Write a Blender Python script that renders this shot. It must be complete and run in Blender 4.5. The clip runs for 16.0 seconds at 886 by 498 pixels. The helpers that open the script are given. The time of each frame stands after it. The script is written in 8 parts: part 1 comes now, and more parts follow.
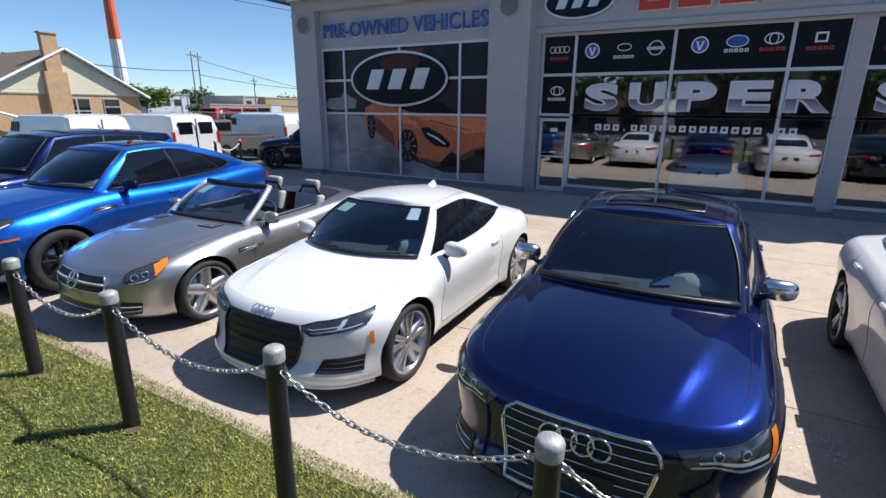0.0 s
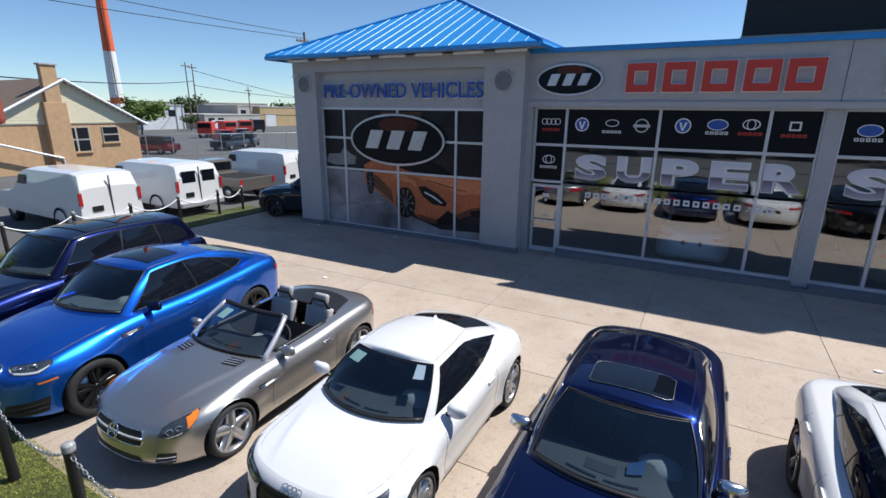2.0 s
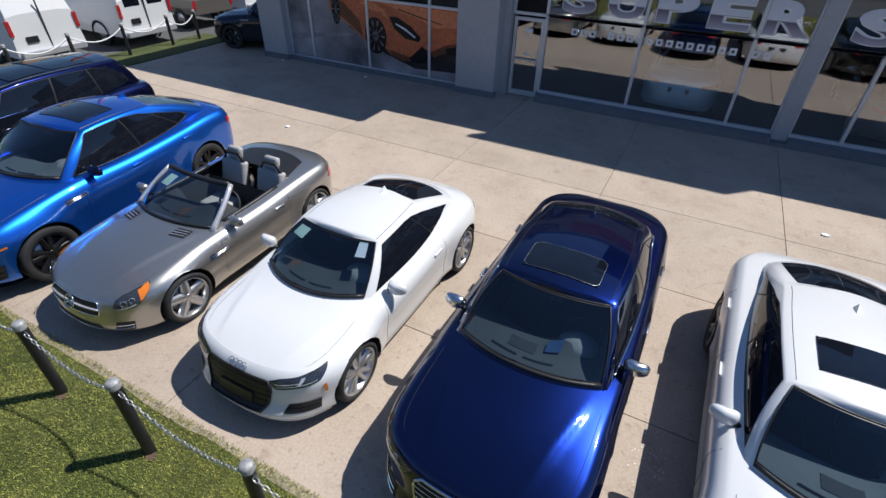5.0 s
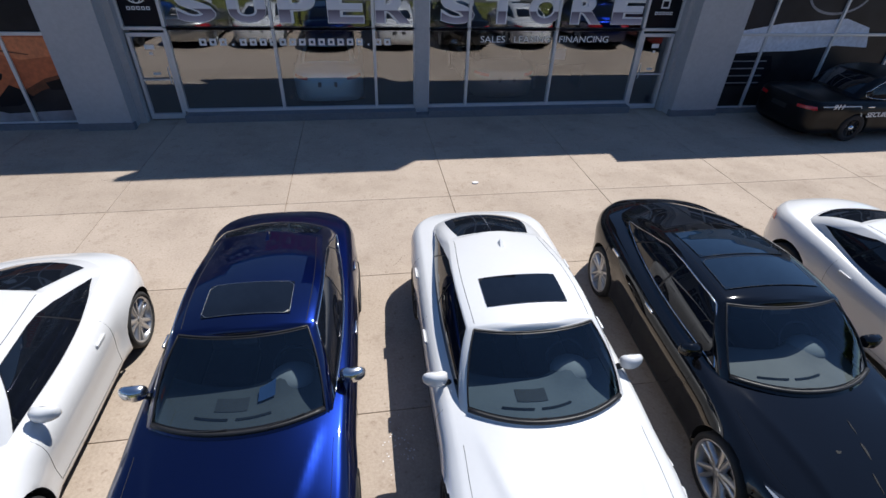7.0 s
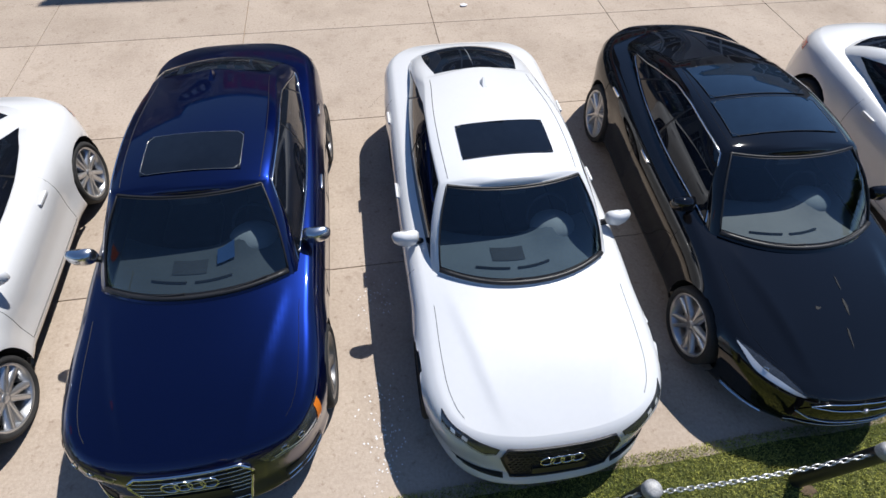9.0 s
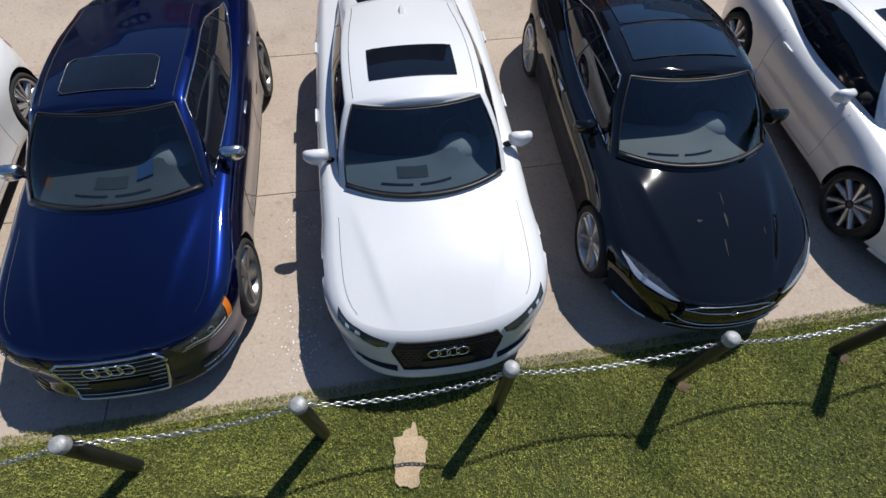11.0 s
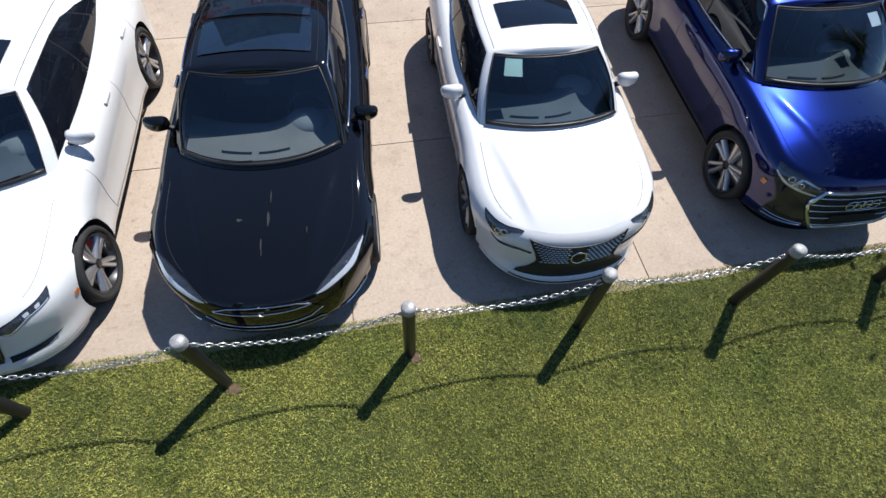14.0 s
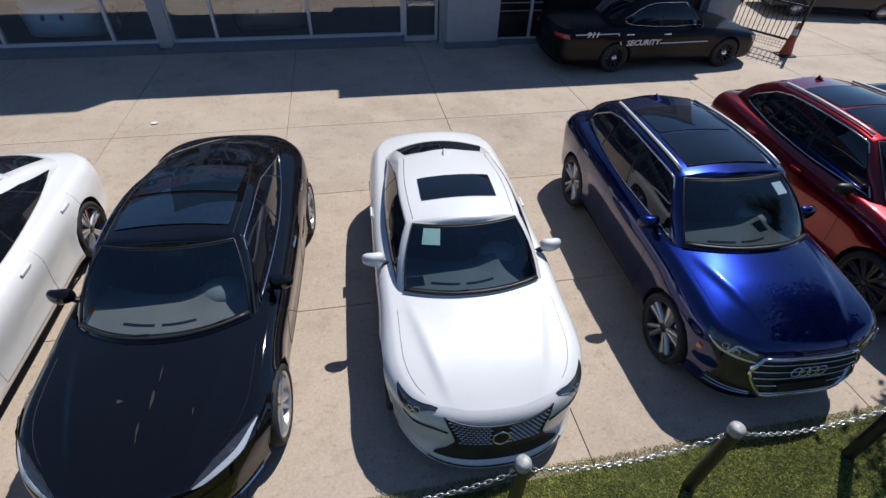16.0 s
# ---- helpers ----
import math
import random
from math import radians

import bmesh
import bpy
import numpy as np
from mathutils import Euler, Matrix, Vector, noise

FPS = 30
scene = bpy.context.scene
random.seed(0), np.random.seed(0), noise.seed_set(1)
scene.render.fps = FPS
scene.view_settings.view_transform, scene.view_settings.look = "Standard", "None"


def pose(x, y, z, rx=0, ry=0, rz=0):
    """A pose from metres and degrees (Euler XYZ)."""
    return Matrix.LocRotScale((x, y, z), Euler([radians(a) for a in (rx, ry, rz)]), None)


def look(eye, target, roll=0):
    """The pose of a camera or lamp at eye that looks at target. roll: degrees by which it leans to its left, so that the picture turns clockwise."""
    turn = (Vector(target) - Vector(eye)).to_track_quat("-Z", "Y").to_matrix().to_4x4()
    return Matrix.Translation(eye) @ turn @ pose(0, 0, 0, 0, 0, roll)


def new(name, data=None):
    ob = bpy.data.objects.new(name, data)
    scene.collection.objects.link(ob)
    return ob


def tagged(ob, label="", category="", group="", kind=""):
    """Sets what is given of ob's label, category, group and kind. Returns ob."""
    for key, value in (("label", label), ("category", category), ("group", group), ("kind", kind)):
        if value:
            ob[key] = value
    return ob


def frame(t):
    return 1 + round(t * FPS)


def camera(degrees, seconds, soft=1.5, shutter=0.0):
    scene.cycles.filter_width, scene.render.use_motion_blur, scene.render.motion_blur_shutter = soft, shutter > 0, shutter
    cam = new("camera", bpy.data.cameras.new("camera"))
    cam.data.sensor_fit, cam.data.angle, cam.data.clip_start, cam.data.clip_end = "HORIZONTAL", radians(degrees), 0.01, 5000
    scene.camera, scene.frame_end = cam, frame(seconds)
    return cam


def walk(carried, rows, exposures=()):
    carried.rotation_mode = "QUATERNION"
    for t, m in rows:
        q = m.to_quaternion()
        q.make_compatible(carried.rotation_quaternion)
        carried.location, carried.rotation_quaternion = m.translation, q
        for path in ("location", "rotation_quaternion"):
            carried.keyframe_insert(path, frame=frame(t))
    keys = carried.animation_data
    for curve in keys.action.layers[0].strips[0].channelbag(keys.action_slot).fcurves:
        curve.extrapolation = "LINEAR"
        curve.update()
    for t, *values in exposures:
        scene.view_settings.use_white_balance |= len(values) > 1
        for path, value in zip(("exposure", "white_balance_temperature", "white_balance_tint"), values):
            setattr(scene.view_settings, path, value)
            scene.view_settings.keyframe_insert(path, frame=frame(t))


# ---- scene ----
cam = camera(84.8, 16.0)
PATH = [
    (0, (0.959, 0.839, 2.203), (0.03, 2.521, 1.647), 0.5),
    (0.5, (0.878, 0.851, 2.836), (-0.045, 2.537, 2.283), 0.4),
    (1, (0.845, 0.791, 3.229), (-0.073, 2.479, 2.677), 0.5),
    (1.5, (0.877, 0.726, 3.625), (-0.038, 2.418, 3.074), 0.5),
    (2, (0.917, 0.698, 3.967), (0.009, 2.393, 3.417), 0.6),
    (2.5, (0.967, 0.72, 4.13), (0.09, 2.373, 3.426), 0.8),
    (3, (1.008, 0.826, 4.236), (0.253, 2.276, 3.084), 1.4),
    (3.5, (1.045, 0.937, 4.314), (0.302, 2.377, 3.142), 1.5),
    (6, (1.412, 1.535, 4.381), (0.716, 3.002, 3.213), 1.6),
    (6.5, (1.539, 1.627, 4.391), (1.404, 3.252, 3.233), 2.0),
    (7, (1.713, 1.716, 4.42), (1.999, 3.331, 3.275), 2.2),
    (7.5, (1.888, 1.859, 4.47), (2.188, 3.469, 3.322), 2.2),
    (8, (1.986, 1.977, 4.291), (2.289, 3.586, 3.143), 2.2),
    (8.5, (2.005, 2.109, 4.221), (2.293, 3.551, 2.865), 2.6),
    (8.7, (2.004, 2.107, 4.208), (2.259, 3.338, 2.653), 3.0),
    (10.8, (2.553, 1.581, 4.243), (2.76, 2.609, 2.54), 2.6),
    (11, (2.733, 1.47, 4.232), (2.948, 2.507, 2.535), 2.9),
    (11.5, (3.384, 1.233, 4.237), (3.586, 2.276, 2.542), 2.0),
    (12, (4.089, 1.074, 4.254), (4.291, 2.119, 2.561), 1.9),
    (12.5, (4.798, 0.95, 4.245), (5.01, 2.006, 2.56), 2.2),
    (13, (5.493, 0.917, 4.256), (5.721, 1.957, 2.563), 3.1),
    (13.5, (6.034, 0.917, 4.266), (6.268, 1.948, 2.568), 3.3),
    (14, (6.566, 0.892, 4.272), (6.807, 1.917, 2.572), 3.7),
    (14.5, (7.057, 0.853, 4.267), (7.3, 1.875, 2.565), 3.7),
    (15, (7.323, 0.873, 4.238), (7.579, 1.965, 2.583), 3.4),
    (15.5, (7.393, 0.944, 4.22), (7.682, 2.227, 2.713), 2.8),
    (16, (7.363, 1.033, 4.247), (7.681, 2.513, 2.94), 2.1),
]
walk(cam, [(t, look(eye, target, roll)) for t, eye, target, roll in PATH],
     [(0, .54), (1, .44), (2, .38), (2.5, .35), (3, .25), (6, .18), (7, .20), (8, .26), (8.5, .28), (11, .03), (12, .13), (12.5, .30), (13, .45), (14, .49), (14.5, .42), (15, .33), (15.5, .23), (16, .06)])

# ---- daylight: clear sky, high sun behind the building ----
SUN_DIR = Vector((0.48, 0.465, 1.0)).normalized()
world = bpy.data.worlds.new("sky")
scene.world = world
world.use_nodes = True
wn = world.node_tree.nodes
sky = wn.new("ShaderNodeTexSky")
sky.sky_type = "NISHITA"
sky.sun_disc = False
sky.sun_elevation = math.asin(SUN_DIR.z)
sky.sun_rotation = math.atan2(SUN_DIR.x, SUN_DIR.y)
sky.air_density, sky.dust_density, sky.ozone_density = 0.8, 0.0, 1.6
wn["Background"].inputs["Strength"].default_value = 0.088
tint = wn.new("ShaderNodeMix")
tint.data_type, tint.blend_type = "RGBA", "MULTIPLY"
tint.inputs["Factor"].default_value = 1.0
tint.inputs["B"].default_value = (0.80, 0.97, 1.13, 1)
world.node_tree.links.new(sky.outputs["Color"], tint.inputs["A"])
world.node_tree.links.new(tint.outputs["Result"], wn["Background"].inputs["Color"])
sun_data = bpy.data.lights.new("sun", "SUN")
sun_data.energy, sun_data.angle, sun_data.color = 4.55, radians(0.53), (1.0, 0.975, 0.935)
sun = new("sun", sun_data)
sun.matrix_world = look(SUN_DIR * 60, (0, 0, 0))
scene.view_settings.exposure = 0.0

# ---- materials ----
def mat(name, color, rough=0.5, metal=0.0, var=0.0, scale=4.0, bump=0.0, bscale=60.0, coat=0.0, spec=0.5, island=0.0, objvar=0.0, color2=None, vscale2=None):
    m = bpy.data.materials.new(name)
    m.use_nodes = True
    nt = m.node_tree
    b = nt.nodes["Principled BSDF"]
    b.inputs["Roughness"].default_value, b.inputs["Metallic"].default_value = rough, metal
    b.inputs["Coat Weight"].default_value, b.inputs["Coat Roughness"].default_value = coat, 0.03
    b.inputs["Specular IOR Level"].default_value = spec
    b.inputs["Base Color"].default_value = (*color, 1)
    co = nt.nodes.new("ShaderNodeTexCoord")
    if var > 0 or color2:
        n1 = nt.nodes.new("ShaderNodeTexNoise")
        n1.inputs["Scale"].default_value, n1.inputs["Detail"].default_value, n1.inputs["Roughness"].default_value = scale, 8, 0.62
        n2 = nt.nodes.new("ShaderNodeTexNoise")
        n2.inputs["Scale"].default_value, n2.inputs["Detail"].default_value = vscale2 or scale * 9, 6
        nt.links.new(co.outputs["Object"], n1.inputs["Vector"])
        nt.links.new(co.outputs["Object"], n2.inputs["Vector"])
        add = nt.nodes.new("ShaderNodeMath")
        add.operation = "ADD"
        nt.links.new(n1.outputs["Fac"], add.inputs[0])
        nt.links.new(n2.outputs["Fac"], add.inputs[1])
        ramp = nt.nodes.new("ShaderNodeMapRange")
        ramp.inputs["From Min"].default_value, ramp.inputs["From Max"].default_value = 0.75, 1.25
        nt.links.new(add.outputs[0], ramp.inputs["Value"])
        mix = nt.nodes.new("ShaderNodeMix")
        mix.data_type = "RGBA"
        lo = [c * (1 - var) for c in color]
        hi = color2 or [min(1, c * (1 + var)) for c in color]
        mix.inputs["A"].default_value, mix.inputs["B"].default_value = (*lo, 1), (*hi, 1)
        nt.links.new(ramp.outputs[0], mix.inputs["Factor"])
        out = mix.outputs["Result"]
        if objvar or island:
            src = nt.nodes.new("ShaderNodeObjectInfo" if objvar else "ShaderNodeNewGeometry")
            k = objvar or island
            mr = nt.nodes.new("ShaderNodeMapRange")
            mr.inputs["To Min"].default_value, mr.inputs["To Max"].default_value = 1 - k, 1 + k
            nt.links.new(src.outputs["Random" if objvar else "Random Per Island"], mr.inputs["Value"])
            hsv = nt.nodes.new("ShaderNodeHueSaturation")
            nt.links.new(mr.outputs[0], hsv.inputs["Value"])
            nt.links.new(out, hsv.inputs["Color"])
            out = hsv.outputs["Color"]
        nt.links.new(out, b.inputs["Base Color"])
    if bump > 0:
        nb = nt.nodes.new("ShaderNodeTexNoise")
        nb.inputs["Scale"].default_value, nb.inputs["Detail"].default_value = bscale, 5
        nt.links.new(co.outputs["Object"], nb.inputs["Vector"])
        bp = nt.nodes.new("ShaderNodeBump")
        bp.inputs["Strength"].default_value, bp.inputs["Distance"].default_value = bump, 0.01
        nt.links.new(nb.outputs["Fac"], bp.inputs["Height"])
        nt.links.new(bp.outputs["Normal"], b.inputs["Normal"])
    return m


def paint(name, color, metal=0.0, rough=0.35):
    return mat(name, color, rough, metal, 0.012, 2.5, coat=1.0, spec=0.5 if metal == 0 else 0.05)


def glass(name, tint, gloss, rough=0.0):
    """A pane: part of the light goes straight through, tinted, part is mirrored."""
    m = bpy.data.materials.new(name)
    m.use_nodes = True
    nt = m.node_tree
    nt.nodes.remove(nt.nodes["Principled BSDF"])
    tr, gl, mx = (nt.nodes.new(k) for k in ("ShaderNodeBsdfTransparent", "ShaderNodeBsdfGlossy", "ShaderNodeMixShader"))
    tr.inputs["Color"].default_value = (*tint, 1)
    gl.inputs["Roughness"].default_value = rough
    gl.inputs["Color"].default_value = (0.95, 0.97, 1.0, 1)
    fr = nt.nodes.new("ShaderNodeLayerWeight")
    pw, ad = nt.nodes.new("ShaderNodeMath"), nt.nodes.new("ShaderNodeMath")
    pw.operation, pw.inputs[1].default_value = "POWER", 4.5
    ad.operation, ad.inputs[1].default_value, ad.inputs[2].default_value, ad.use_clamp = "MULTIPLY_ADD", .9 - gloss, gloss, True
    nt.links.new(fr.outputs["Facing"], pw.inputs[0])
    nt.links.new(pw.outputs[0], ad.inputs[0])
    nt.links.new(ad.outputs[0], mx.inputs["Fac"])
    nt.links.new(tr.outputs[0], mx.inputs[1])
    nt.links.new(gl.outputs[0], mx.inputs[2])
    nt.links.new(mx.outputs[0], nt.nodes["Material Output"].inputs["Surface"])
    return m


M = {
    "asphalt": mat("asphalt", (0.10, 0.10, 0.10), 0.9, 0, 0.25, 0.35, 0.3, 90, vscale2=14),
    "concrete": mat("concrete", (0.44, 0.355, 0.285), 0.85, 0, 0.11, 0.9, 0.25, 70, objvar=0.05, color2=(0.49, 0.405, 0.33), vscale2=34),
    "soil": mat("soil", (0.46, 0.345, 0.22), 0.95, 0, 0.25, 6, 0.5, 60),
    "soil_brown": mat("soil_brown", (0.11, 0.075, 0.045), 0.95, 0, 0.35, 18, 0.5, 60),
    "soil_dark": mat("soil_dark", (0.10, 0.08, 0.06), 0.95, 0, 0.3, 8),
    # sheet under the blades; its dark colour stands in for shade between them
    "turf": mat("turf", (0.050, 0.068, 0.016), 0.95, 0, 0.35, 1.1, 0.6, 40, color2=(0.10, 0.115, 0.030), vscale2=26),
    "blade": mat("blade", (0.225, 0.26, 0.039), 0.6, 0, 0.52, 1.0, island=0.7, color2=(0.40, 0.395, 0.086), vscale2=24),
    "stucco": mat("stucco", (0.41, 0.415, 0.43), 0.85, 0, 0.06, 1.2, 0.2, 140),
    "stucco_dark": mat("stucco_dark", (0.17, 0.18, 0.20), 0.85, 0, 0.10, 1.5, 0.2, 140),
    "blue_metal": mat("blue_metal", (0.02, 0.25, 0.62), 0.35, 0.0, 0.06, 1.0),
    "alu": mat("alu", (0.62, 0.64, 0.66), 0.4, 0.3, 0.05, 5),
    "white": mat("white_vinyl", (0.78, 0.79, 0.80), 0.45, 0, 0.03, 4),
    "black_vinyl": mat("black_vinyl", (0.007, 0.008, 0.012), 0.3, 0, 0.2, 2, spec=0.2),
    "red": mat("red_plastic", (0.55, 0.045, 0.03), 0.4, 0, 0.06, 3),
    "sign_blue": mat("sign_blue", (0.03, 0.10, 0.42), 0.4, 0, 0.06, 3),
    "silver": mat("silver", (0.62, 0.62, 0.66), 0.3, 0.5, 0.1, 2.5),
    "satin": mat("satin_aluminium", (0.72, 0.73, 0.75), 0.22, 1.0, 0.03, 8),
    "chrome": mat("chrome", (0.75, 0.76, 0.78), 0.12, 1.0, 0.03, 8),
    "galv": mat("galvanised", (0.55, 0.55, 0.54), 0.35, 0.9, 0.12, 12),
    "rubber": mat("rubber", (0.022, 0.022, 0.023), 0.8, 0, 0.3, 9),
    "trim": mat("black_trim", (0.014, 0.014, 0.016), 0.45, 0, 0.2, 8),
    "under": mat("underbody", (0.01, 0.01, 0.01), 0.9, 0, 0.2, 5),
    "rim": mat("rim_alloy", (0.55, 0.56, 0.58), 0.28, 0.85, 0.06, 7),
    "rim_dark": mat("rim_dark", (0.05, 0.05, 0.055), 0.3, 0.6, 0.1, 7),
    "rim_black": mat("rim_black", (0.012, 0.012, 0.013), 0.25, 0.2, 0.1, 7),
    "amber": mat("amber", (0.75, 0.20, 0.02), 0.2, 0, 0.1, 9, coat=0.6),
    "lens_red": mat("tail_red", (0.45, 0.015, 0.02), 0.15, 0, 0.1, 9, coat=0.8),
    "lamp": mat("lamp_inside", (0.075, 0.085, 0.10), 0.22, 0.55, 0.35, 14, coat=1.0),
    "lamp_bright": mat("lamp_bright", (0.75, 0.77, 0.80), 0.2, 0.4, 0.1, 14, coat=1.0),
    "dark_glass": mat("dark_glass", (0.006, 0.008, 0.013), 0.02, 0, 0.2, 2, coat=0.0, spec=0.55),
    "roof_glass": mat("roof_glass", (0.008, 0.016, 0.030), 0.02, 0, 0.2, 2, coat=0.0, spec=1.0),
    "dash_dark": mat("dash_dark", (0.055, 0.062, 0.066), 0.75, 0, 0.10, 6, 0.1, 200),
    "dash": mat("dash_grey", (0.11, 0.125, 0.135), 0.75, 0, 0.08, 6, 0.1, 200),
    "dash_tan": mat("dash_tan", (0.23, 0.21, 0.19), 0.75, 0, 0.08, 6, 0.1, 200),
    "splash": mat("splash", (0.03, 0.03, 0.03), 0.9, 0, 0.4, 60),
    # paler than the dash: stronger daylight on the instrument hood, put into its colour
    "binnacle": mat("binnacle_lit", (0.27, 0.275, 0.27), 0.7, 0, 0.08, 8, 0.1, 200),
    "rim_grey": mat("rim_grey", (0.22, 0.22, 0.225), 0.3, 0.8, 0.1, 7),
    "cabin": mat("cabin_dark", (0.03, 0.033, 0.037), 0.8, 0, 0.2, 6),
    "leather": mat("leather_grey", (0.42, 0.41, 0.40), 0.55, 0, 0.08, 8, 0.1, 150),
    "leather_dark": mat("leather_dark", (0.035, 0.035, 0.038), 0.55, 0, 0.15, 8, 0.1, 150),
    "paper": mat("paper_green", (0.55, 0.72, 0.62), 0.7, 0, 0.06, 30),
    "paper_white": mat("paper_white", (0.80, 0.80, 0.82), 0.7, 0, 0.04, 30),
    "grille": mat("grille_dark", (0.02, 0.021, 0.024), 0.4, 0.2, 0.2, 40),
    "bark": mat("bark", (0.13, 0.095, 0.065), 0.95, 0, 0.3, 8, 0.6, 40),
    "leaf": mat("leaf", (0.07, 0.13, 0.02), 0.55, 0, 0.3, 2, island=0.35, color2=(0.16, 0.24, 0.04)),
    "leaf_young": mat("leaf_young", (0.14, 0.24, 0.03), 0.5, 0, 0.25, 2, island=0.3, color2=(0.26, 0.38, 0.06)),
    "leaf_far": mat("leaf_far", (0.06, 0.10, 0.03), 0.7, 0, 0.3, 0.6, island=0.3),
    "brick": mat("brick_tan", (0.50, 0.32, 0.18), 0.9, 0, 0.15, 3, 0.3, 60),
    "siding": mat("siding_cream", (0.72, 0.66, 0.48), 0.7, 0, 0.05, 3),
    "shingle": mat("shingle_brown", (0.15, 0.11, 0.085), 0.95, 0, 0.25, 5, 0.4, 30),
    "stack_red": mat("stack_red", (0.72, 0.13, 0.05), 0.7, 0, 0.12, 0.7),
    "stack_white": mat("stack_white", (0.75, 0.75, 0.74), 0.7, 0, 0.08, 0.7),
    "wood": mat("pole_wood", (0.16, 0.125, 0.095), 0.9, 0, 0.2, 4, 0.3, 40),
    "post": mat("post_black", (0.016, 0.016, 0.018), 0.4, 0, 0.25, 9, 0.15, 60),
    "cap": mat("cap_worn", (0.36, 0.36, 0.36), 0.55, 0.25, 0.35, 40, 0.2, 90),
    "iron": mat("iron_black", (0.02, 0.02, 0.02), 0.5, 0.3, 0.2, 9),
    "cone": mat("cone_red", (0.33, 0.07, 0.04), 0.7, 0, 0.2, 9),
    "poster_dark": mat("poster_dark", (0.022, 0.021, 0.024), 0.35, 0, 0.45, 0.5, spec=0.25, vscale2=1.5),
    "poster_floor": mat("poster_floor", (0.13, 0.125, 0.145), 0.4, 0, 0.3, 0.5, color2=(0.40, 0.39, 0.42), vscale2=1.2),
    "orange": mat("poster_orange", (0.50, 0.125, 0.045), 0.4, 0, 0.25, 1.2),
    "orange_light": mat("poster_orange_light", (0.68, 0.22, 0.09), 0.4, 0, 0.2, 1.2),
    "orange_dark": mat("poster_orange_dark", (0.13, 0.035, 0.012), 0.4, 0, 0.3, 1.5),
    "glow_print": mat("glow_print", (0.075, 0.02, 0.013), 0.4, 0, 0.3, 1.5, spec=0.25),
    "poster_grey": mat("poster_grey", (0.25, 0.25, 0.27), 0.4, 0, 0.3, 2),
    "poster_white": mat("poster_white", (0.68, 0.72, 0.80), 0.4, 0, 0.15, 1.2),
    "wall_dark": mat("brick_dark", (0.10, 0.075, 0.06), 0.9, 0, 0.25, 0.7),
    "wall_grey": mat("block_grey", (0.40, 0.38, 0.35), 0.9, 0, 0.12, 0.5),
    "wall_tan": mat("block_tan", (0.42, 0.31, 0.17), 0.9, 0, 0.1, 0.5),
    "wall_light": mat("panel_light", (0.55, 0.57, 0.60), 0.7, 0, 0.1, 0.5),
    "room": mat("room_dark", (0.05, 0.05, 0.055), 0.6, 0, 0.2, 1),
    "billboard": mat("billboard_black", (0.008, 0.008, 0.01), 0.5, 0, 0.3, 1),
}
M["windscreen"] = glass("windscreen_glass", (0.62, 0.71, 0.76), 0.085)
M["shop_glass"] = glass("shop_glass", (0.92, 0.94, 0.96), 0.16)
P = {
    "white": paint("paint_white", (0.73, 0.735, 0.745), 0.0, 0.4),
    "navy": paint("paint_navy", (0.002, 0.008, 0.070), 0.9, 0.30),
    "blue": paint("paint_blue", (0.012, 0.15, 0.68), 0.9, 0.36),
    "deep_blue": paint("paint_deep_blue", (0.001, 0.0065, 0.085), 0.9, 0.25),
    "grey": paint("paint_grey", (0.44, 0.435, 0.42), 0.9, 0.36),
    "black": paint("paint_black", (0.004, 0.004, 0.005), 0.02, 0.4),
    "red": paint("paint_red", (0.20, 0.007, 0.011), 0.85, 0.28),
    "midnight": paint("paint_midnight", (0.006, 0.010, 0.06), 0.9, 0.3),
    "van": paint("paint_van", (0.72, 0.72, 0.72), 0.0, 0.5),
    "pale_blue": paint("paint_pale_blue", (0.40, 0.58, 0.66), 0.3, 0.4),
    "pewter": paint("paint_pewter", (0.20, 0.18, 0.16), 0.5, 0.4),
    "patrol": mat("paint_patrol", (0.004, 0.004, 0.005), 0.30, 0, 0.2, 3, spec=0.25),
    "dark": paint("paint_dark", (0.01, 0.016, 0.03), 0.3, 0.3),
}


P["black"].node_tree.nodes["Principled BSDF"].inputs["Specular IOR Level"].default_value = 0.0
for _k in ("black", "navy", "deep_blue"):
    P[_k].node_tree.nodes["Principled BSDF"].inputs["Coat IOR"].default_value = 1.6

# printed letters: pale above a level line, dusky violet below, as on the vinyl
M["chrome_print"] = mat("chrome_print", (0.62, 0.63, 0.68), 0.35, 0, 0.05, 3)
_nt = M["chrome_print"].node_tree
_co, _sx, _rp = _nt.nodes.new("ShaderNodeTexCoord"), _nt.nodes.new("ShaderNodeSeparateXYZ"), _nt.nodes.new("ShaderNodeValToRGB")
_mr = _nt.nodes.new("ShaderNodeMapRange")
_mr.inputs["From Min"].default_value, _mr.inputs["From Max"].default_value = 2.20, 2.84
_rp.color_ramp.elements[0].color, _rp.color_ramp.elements[1].color = (.45, .42, .50, 1), (.62, .64, .70, 1)
for _p, _c in ((.40, (.13, .11, .15, 1)), (.44, (.72, .72, .76, 1))):
    _e = _rp.color_ramp.elements.new(_p)
    _e.color = _c
_nt.links.new(_co.outputs["Object"], _sx.inputs[0])
_nt.links.new(_sx.outputs["Z"], _mr.inputs["Value"])
_nt.links.new(_mr.outputs[0], _rp.inputs[0])
_nt.links.new(_rp.outputs[0], _nt.nodes["Principled BSDF"].inputs["Base Color"])


